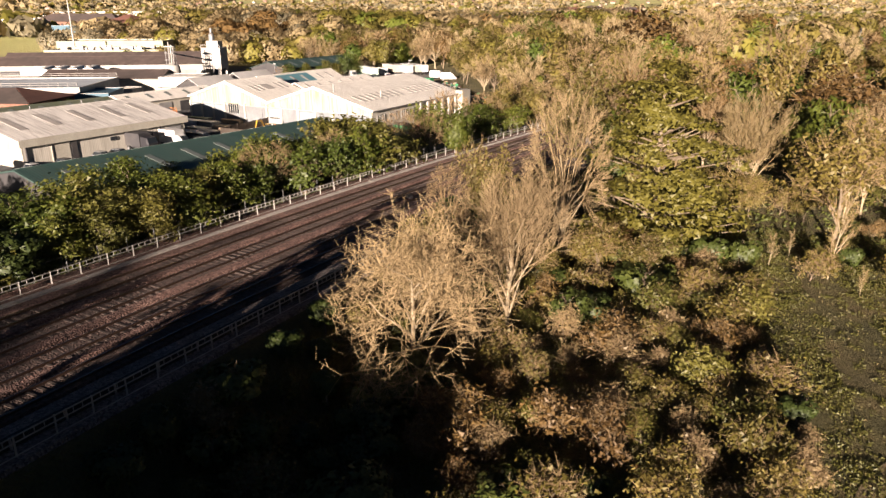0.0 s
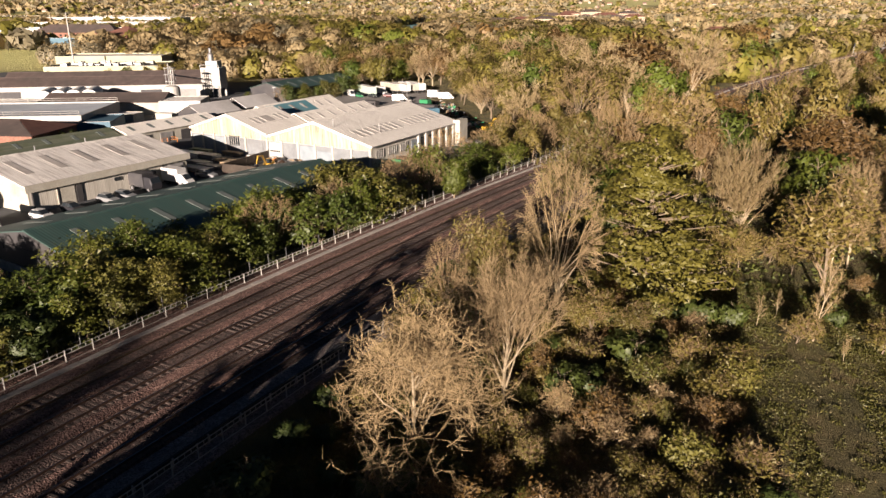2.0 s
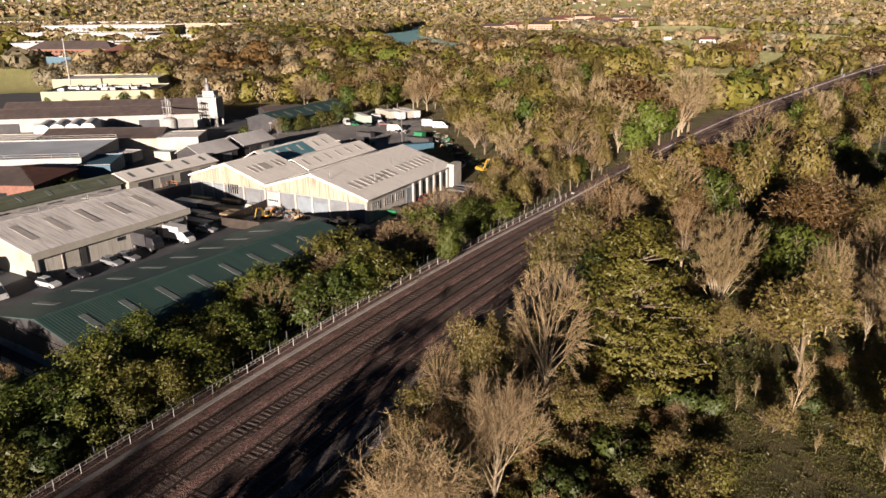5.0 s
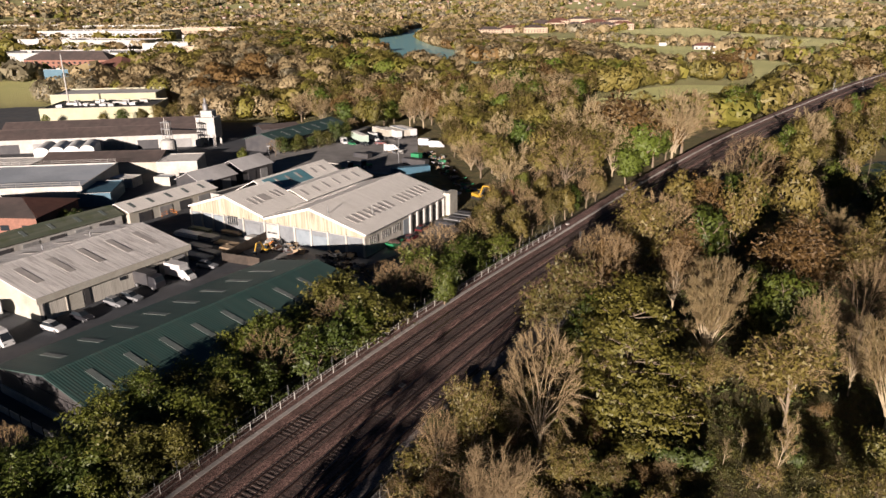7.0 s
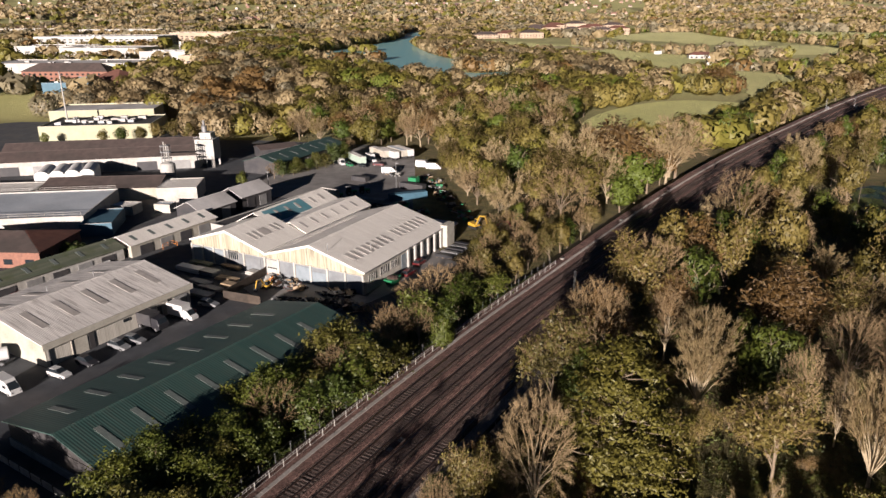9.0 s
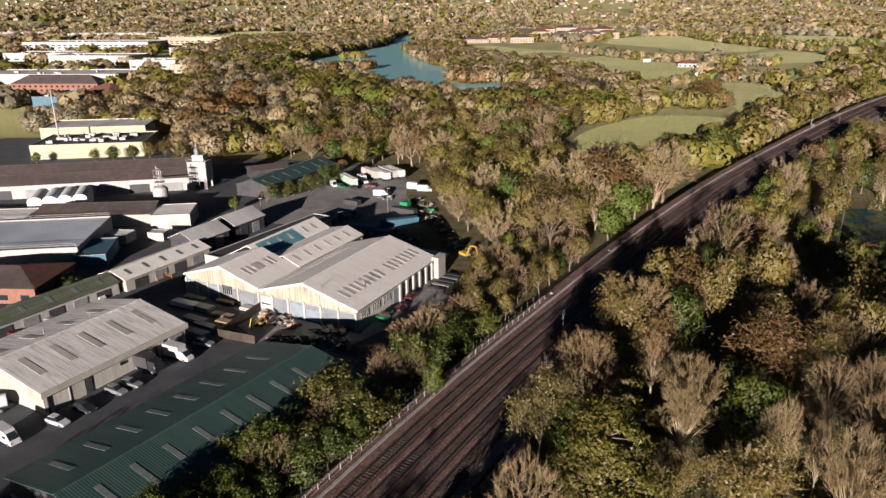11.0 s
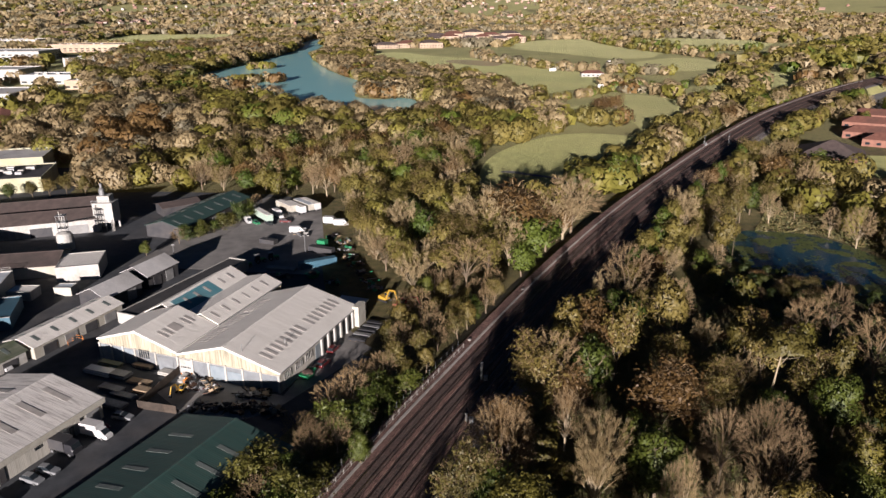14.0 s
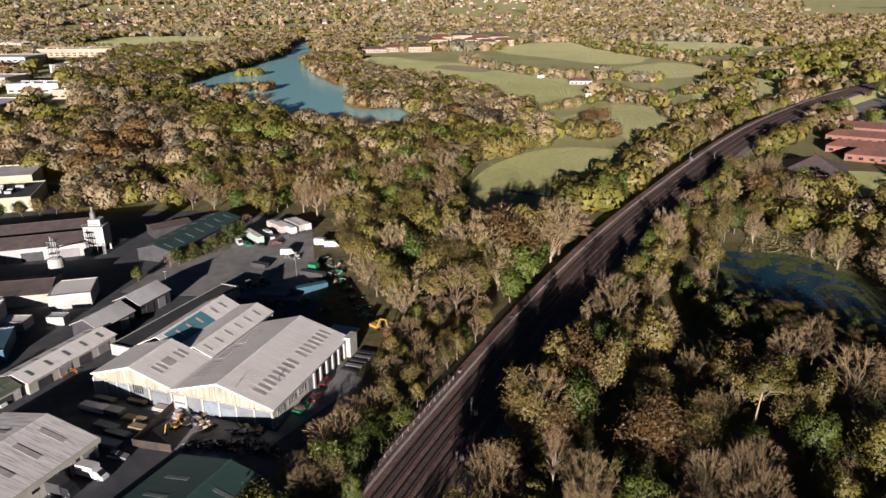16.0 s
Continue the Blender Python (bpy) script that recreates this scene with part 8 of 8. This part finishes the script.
def skip(x, y, az, mat, label):
    ob = thing("skip", frame_at(x, y, az), label, "skip")
    g = Geo().hexa([(-0.8, -1.2, 0.1), (0.8, -1.2, 0.1), (0.8, 1.2, 0.1), (-0.8, 1.2, 0.1)], [(-1.0, -2.0, 1.5), (1.0, -2.0, 1.5), (1.0, 2.0, 1.5), (-1.0, 2.0, 1.5)])
    part("body", g, M[mat], ob)
    for s in (-1, 1):
        part("rim", Geo().box(s * 1.0 - 0.06, -2.05, 1.42, s * 1.0 + 0.06, 2.05, 1.55), M[mat], ob)
        part("rim", Geo().box(-1.0, s * 2.0 - 0.06, 1.42, 1.0, s * 2.0 + 0.06, 1.55), M[mat], ob)
    part("load", Geo().lathe([(1.5, 1.3), (1.1, 1.75), (0.4, 1.95)], 9), M["bed"], ob)
    return ob


def container(x, y, az, length, mat, label, h=2.5):
    ob = thing("container", frame_at(x, y, az), label, "container")
    part("body", Geo().box(-1.2, 0, 0.1, 1.2, length, h), M[mat], ob)
    for k in range(int(length / 0.6)):
        for s in (-1, 1):
            part("rib", Geo().box(s * 1.2 - 0.04, 0.3 + 0.6 * k, 0.2, s * 1.2 + 0.04, 0.5 + 0.6 * k, h - 0.1), M[mat], ob)
    part("door", Geo().box(-1.1, -0.06, 0.2, 1.1, 0.0, h - 0.1), M[mat], ob)
    return ob


# beside the white shed
van(-47.6, 124.8, 118, "carwhite", "white box van parked beside the white shed", True)
lorry(-52.2, 120.6, 118, "cardark", "darkwall", "dark flat-fronted lorry with a tarpaulin load")
car(-54.8, 112.3, 118, "cargrey", "silver grey hatchback parked by the white shed")
car(-53.0, 114.6, 112, "cargrey", "silver hatchback parked close to another car")
car(-57.8, 106.6, 118, "cardark", "dark saloon car parked by the white shed")
car(-60.5, 102.6, 115, "carwhite", "white hatchback parked in the shaded yard")
car(-48.0, 127.6, 120, "carred", "dark red car behind the box van")
car(-44.4, 130.5, 110, "cargrey", "grey car nose to the fence")
van(-66.2, 98.0, 125, "carwhite", "white panel van standing in the shaded yard")
tank = thing("tanker", frame_at(-74.0, 106.0, 60), "white tank trailer beside the white shed's gable", "trailer")
part("tank", Geo().tube((0, -3.2, 1.9), (0, 3.2, 1.9), 1.1, 1.1, 16), M["carwhite"], tank)
part("chassis", Geo().box(-0.8, -3.0, 0.7, 0.8, 3.0, 1.0), M["darksteel"], tank)
wheels(tank, (0.5, 0.28), ((-0.95, -2.0), (0.95, -2.0), (-0.95, 2.0), (0.95, 2.0)))
# along the lane
van(-77.2, 156.4, 122, "carwhite", "white panel van backed up to the low units")
car(-75.0, 160.0, 122, "cardark", "dark car parked beside the white van")
car(-83.4, 144.4, 105, "cargrey", "silver car parked before the low units")
car(-87.5, 137.5, 105, "carred", "dark red car parked before the low units")
car(-66.4, 180.4, 100, "yellow", "yellow car parked in the lane")
skip(-71.5, 166.5, 30, "green", "green skip at the end of the mossy-roofed unit")
for x, y, az in ((-64.5, 169.5, 30), (-66.0, 167.6, 100)):
    fr = thing("barrier_frame", frame_at(x, y, az), "orange tubular barrier frames in the lane", "barrier")
    for a, b in (((-1.2, 0, 0), (-1.2, 0, 1.1)), ((1.2, 0, 0), (1.2, 0, 1.1)), ((-1.2, 0, 1.1), (1.2, 0, 1.1)), ((-1.2, 0, 0.5), (1.2, 0, 0.5))):
        part("tube", Geo().tube(a, b, 0.05, 0.05, 6), M["orange"], fr)
# stacks between hall and shed
board_stack(-57.5, 152.5, 120, 2.2, 7.0, 1.1, "carwhite", "stack of pale grey sheets under the hall's front", 1)
board_stack(-53.0, 150.5, 120, 2.4, 6.5, 1.0, "steel", "stack of grey sheets on timber bearers", 2)
board_stack(-55.5, 155.3, 120, 1.6, 6.0, 0.9, "mossroof", "stack of greenish boards by the wall", 3)
board_stack(-47.5, 153.0, 118, 1.6, 5.0, 0.8, "timber", "stack of sawn boards by the wall", 4)
board_stack(-52.5, 144.6, 122, 2.0, 6.0, 0.7, "steel", "stack of steel sheets on the asphalt", 5)
board_stack(-47.0, 146.0, 118, 1.8, 5.5, 0.6, "timber", "low stack of timber boards", 6)
board_stack(-49.0, 141.0, 122, 1.8, 6.0, 0.6, "steel", "stack of long grey sections", 7)
board_stack(-44.6, 141.6, 118, 1.8, 4.5, 0.6, "timber", "low stack of yellowish boards", 8)
board_stack(-51.5, 137.8, 120, 2.2, 7.5, 0.8, "steel", "stack of long steel sections beside the shed", 9)
board_stack(-41.0, 148.5, 118, 1.8, 4.0, 0.9, "white", "stack of cream panels by the hall door", 10)


def yard_wall(pts, h, mat, label):
    ob = thing("yard_wall", pose(*pts[0], 0), label, "wall")
    x0, y0 = pts[0]
    for (a, b), (c, d) in zip(pts, pts[1:]):
        L, az = math.hypot(c - a, d - b), math.degrees(math.atan2(c - a, d - b))
        n = max(1, int(L / 2.4))
        for k in range(n):
            part("panel", Geo().box(-0.06, k * L / n + 0.03, -0.1, 0.06, (k + 1) * L / n - 0.03, h), M[mat], ob, at=pose(a - x0, b - y0, 0, 0, 0, -az))
            part("post", Geo().box(-0.09, k * L / n - 0.08, -0.1, 0.09, k * L / n + 0.08, h + 0.15), M["darktimber"], ob, at=pose(a - x0, b - y0, 0, 0, 0, -az))
    return ob


yard_wall([(-36.6, 147.6), (-42.3, 134.0), (-34.0, 130.5)], 1.9, "darktimber", "brown board fence dividing the yard")
yard_wall([(-59.5, 81.5), (-44.5, 71.5)], 1.0, "white", "low white panel wall beside the green shed")
# scrap and machines before the hall
SCRAP = ("darksteel", "rail", "carred", "steel", "timber", "rail")
DARK = ("darksteel", "rail", "tyre", "timber", "darksteel", "steel")
digger(-34.8, 139.5, 200, "yellow", "yellow mini excavator with its arm folded", 1.0, 0.62)
heap(-31.5, 142.0, 34, 3.2, SCRAP, "heap of red and rusty machine parts", 21)
heap(-28.0, 138.6, 22, 2.2, SCRAP, "heap of red and rusty scrap", 22)
heap(-34.5, 144.5, 14, 1.6, ("white", "orange", "steel"), "clutter of drums and orange parts by the fence", 23)
for k, (x, y) in enumerate(((-26.5, 131.0), (-23.2, 130.2), (-19.8, 129.6), (-16.4, 129.0), (-20.3, 135.8), (-17.4, 135.0), (-14.0, 127.5), (-30.0, 132.0))):
    heap(x, y, 20, 2.0, DARK, "dark heap of scrap metal and old plant", 30 + k)
skip(-8.0, 141.0, 29, "green", "green covered skip beside the hall's wall")
car(-4.6, 146.2, 30, "carred", "dark red car beside the hall")
car(-2.2, 153.0, 28, "carred", "dark red car parked by the white columns")
for k in range(5):
    board_stack(1.5 + 1.3 * k, 158.5 + 2.1 * k, 118, 1.2, 4.5, 0.7 + 0.1 * (k % 3), "steel" if k % 2 else "darksteel", "stack of dark steel sections by the columns", 50 + k)
digger(12.4, 180.5, 140, "yellow", "yellow excavator by the edge of the wood", 1.1, 0.85)
digger(16.3, 174.0, 120, "red", "red excavator half hidden by the trees")
# open storage yard
trailer(-30.5, 271.5, 152, "palegreen", "hallroof", 13.0, "pale green trailer with a pale roof")
van(-22.0, 269.0, 150, "carwhite", "white van between trailers", True)
car(-29.8, 261.5, 150, "green", "green pick-up parked by the trailers")
van(-33.0, 264.0, 160, "carwhite", "small white van by the hedge")
car(-24.8, 259.5, 150, "cardark", "dark car parked by the trailers")
car(-18.8, 261.5, 100, "carred", "red car parked by the trailers")
for k, (x, y) in enumerate(((-22.5, 281.5), (-18.6, 279.6), (-15.6, 282.6), (-13.0, 283.5))):
    trailer(x, y, 148, "carwhite" if k % 2 else "block", "hallroof" if k != 2 else "blueroof", 12.0, "white box trailer with a pale roof")
van(-14.0, 248.0, 100, "carwhite", "white van in the storage yard")
heap(-12.0, 245.0, 16, 2.6, ("white", "steel", "timber", "darksteel"), "pale clutter and boxes in the yard", 61)
van(-1.5, 256.0, 110, "carwhite", "white van against the trees", True)
van(2.0, 254.0, 100, "carwhite", "cream van against the trees")
container(-6.2, 230.5, 120, 3.0, "green", "bright green container standing on end", 2.8)
container(-9.0, 227.0, 122, 9.0, "darkwall", "long dark container with white gear on top", 2.0)
for x, y, az in ((-29.0, 214.3, 60), (-25.0, 218.3, 70), (-21.0, 220.2, 75)):
    tractor(x, y, az, "green", "green tractor with a white cab roof")
container(-26.0, 239.0, 122, 6.0, "darkwall", "dark low container in the shaded yard", 1.6)
container(-22.0, 212.0, 112, 9.5, "greydoor", "flat grey low-loader bed in the yard", 0.9)
container(-12.0, 210.0, 70, 12.0, "bluewall", "blue-grey container beside the hall's rear", 2.2)
skip(-7.8, 202.0, 60, "green", "green skip behind the hall")
for k, (x, y) in enumerate(((2.5, 233.5), (3.4, 226.0), (4.4, 218.0), (5.8, 210.0), (7.2, 203.0), (8.6, 196.5), (10.2, 190.0), (-1.0, 240.0), (-4.5, 216.0), (-16.5, 204.5), (-2.0, 196.0))):
    heap(x, y, 18, 2.4, DARK + ("white", "green"), "dark heap of old plant along the edge of the wood", 70 + k, 1.2)
pole = thing("lamp_post", pose(-10.6, 225.6, 0), "tall grey lamp post in the yard", "lamp post")
part("post", Geo().tube((0, 0, 0), (0, 0, 8.5), 0.12, 0.08, 8), M["steel"], pole)
part("lamp_head", Geo().box(-0.15, -0.1, 8.4, 0.9, 0.1, 8.6), M["steel"], pole)
pole = thing("lamp_post", pose(-50.5, 217.0, 0), "tall grey pole beside the black-gabled workshop", "lamp post")
part("post", Geo().tube((0, 0, 0), (0, 0, 8.0), 0.12, 0.09, 8), M["steel"], pole)
part("lamp_head", Geo().box(-0.5, -0.1, 7.9, 0.5, 0.1, 8.1), M["steel"], pole)

# roof rails and plant on the blue-roofed works
for a, b, n in (((-151.0, 175.0), (-92.4, 181.2), 26), ((-154.2, 204.4), (-95.4, 210.6), 26)):
    rl = thing("roof_railing", pose(*a, 4.72), "white tubular railing along the flat roof's edge", "railing")
    d = Vector((b[0] - a[0], b[1] - a[1], 0))
    for k in range(n + 1):
        part("post", Geo().tube(tuple(d * (k / n)), tuple(d * (k / n) + Vector((0, 0, 1.1))), 0.05, 0.05, 5), M["white"], rl)
    for z in (0.55, 1.1):
        part("rail", Geo().tube((0, 0, z), (d.x, d.y, z), 0.045, 0.045, 5), M["white"], rl)

# signals, posts and cabinets on the line
def signal(s, o, h, label):
    x, y, z = rail_at(s, o, RAIL_Z)
    ob = thing("signal_post", pose(x, y, z), label, "signal")
    part("post", Geo().tube((0, 0, -0.2), (0, 0, h), 0.08, 0.08, 8), M["steel"], ob)
    part("head", Geo().box(-0.25, -0.12, h - 0.2, 0.25, 0.14, h + 1.0), M["darksteel"], ob)
    part("hood", Geo().tube((0, -0.12, h + 0.55), (0, -0.4, h + 0.55), 0.13, 0.13, 8), M["darksteel"], ob)
    part("ladder", Geo().box(-0.2, 0.25, 0, -0.14, 0.3, h).box(0.14, 0.25, 0, 0.2, 0.3, h), M["white"], ob)
    part("cabinet", Geo().box(0.5, -0.3, -0.1, 1.3, 0.3, 1.2), M["steel"], ob)


signal(104, 8.9, 3.6, "railway signal on a grey post between the tracks")
signal(88, 12.4, 2.4, "short railway signal post beside the ballast")
signal(352, -0.6, 4.0, "railway signal post beside the far tracks")
signal(360, 8.9, 4.5, "railway signal post between the far tracks")
signal(205, 17.2, 4.0, "railway signal post beside the near fence")
# the first two boxes stand in for a small pale hump of ballast
for s, o in ((41.0, 8.8), (43.5, 9.0), (120.0, -1.2), (160.0, 0.0), (152.0, -0.5)):
    x, y, z = rail_at(s, o, RAIL_Z)
    bx = thing("lineside_box", pose(x, y, z, 0, 0, -32), "small pale concrete box beside the track", "box")
    part("base", Geo().box(-0.3, -0.42, -0.1, 0.3, 0.42, 0.3), M["trough"], bx)
    part("lid", Geo().box(-0.27, -0.39, 0.3, 0.27, 0.39, 0.36), M["cess"], bx)

# pond: lily pads, bank, pole
rl_ = np.random.default_rng(55)
pads = []
while len(pads) < 8000:
    x, y = rl_.uniform(124, 180), rl_.uniform(145, 225)
    if inside(x, y, POND) and noise.noise((x * 0.16, y * 0.16, 4.0)) + 0.4 * noise.noise((x * 0.6, y * 0.6, 1.0)) > -0.08 + 0.35 * max(0, 1 - math.hypot(x - 148, y - 190) / 22) and not (138 < x < 158 and 172 < y < 196 and rl_.random() < 0.8):
        pads.append((x, y, -0.16))
pads = np.array(pads)
v_, f_, n_ = cards(pads, np.tile((0.0, 0.0, 1.0), (len(pads), 1)) + rl_.normal(size=pads.shape) * 0.03, 0.85, rl_, 1.1, 0.0)
tagged(new("lily_pads", array_mesh("lily_pads", v_, f_, None, M["lily"])), "scattered green lily pads on the pond", "water plants", kind="stuff")
ground_cover("reeds", [(150, 222), (176, 252), (196, 206), (196, 150), (176, 146), (178, 190), (170, 214)], 9000, 0.5, M["grassy"], "tawny reeds and rough grass on the pond's bank", 0.1, None, 12)
lean = thing("fallen_pole", pose(122, 190, -0.1), "long pale pole leaning over the pond's edge", "pole")
part("stem", Geo().tube((0, 0, 0), (22, 34, 7.0), 0.14, 0.1, 7), M["barkpale"], lean)
part("butt", Geo().tube((-0.4, -0.6, -0.1), (0.3, 0.45, 0.1), 0.2, 0.16, 7), M["bark"], lean)
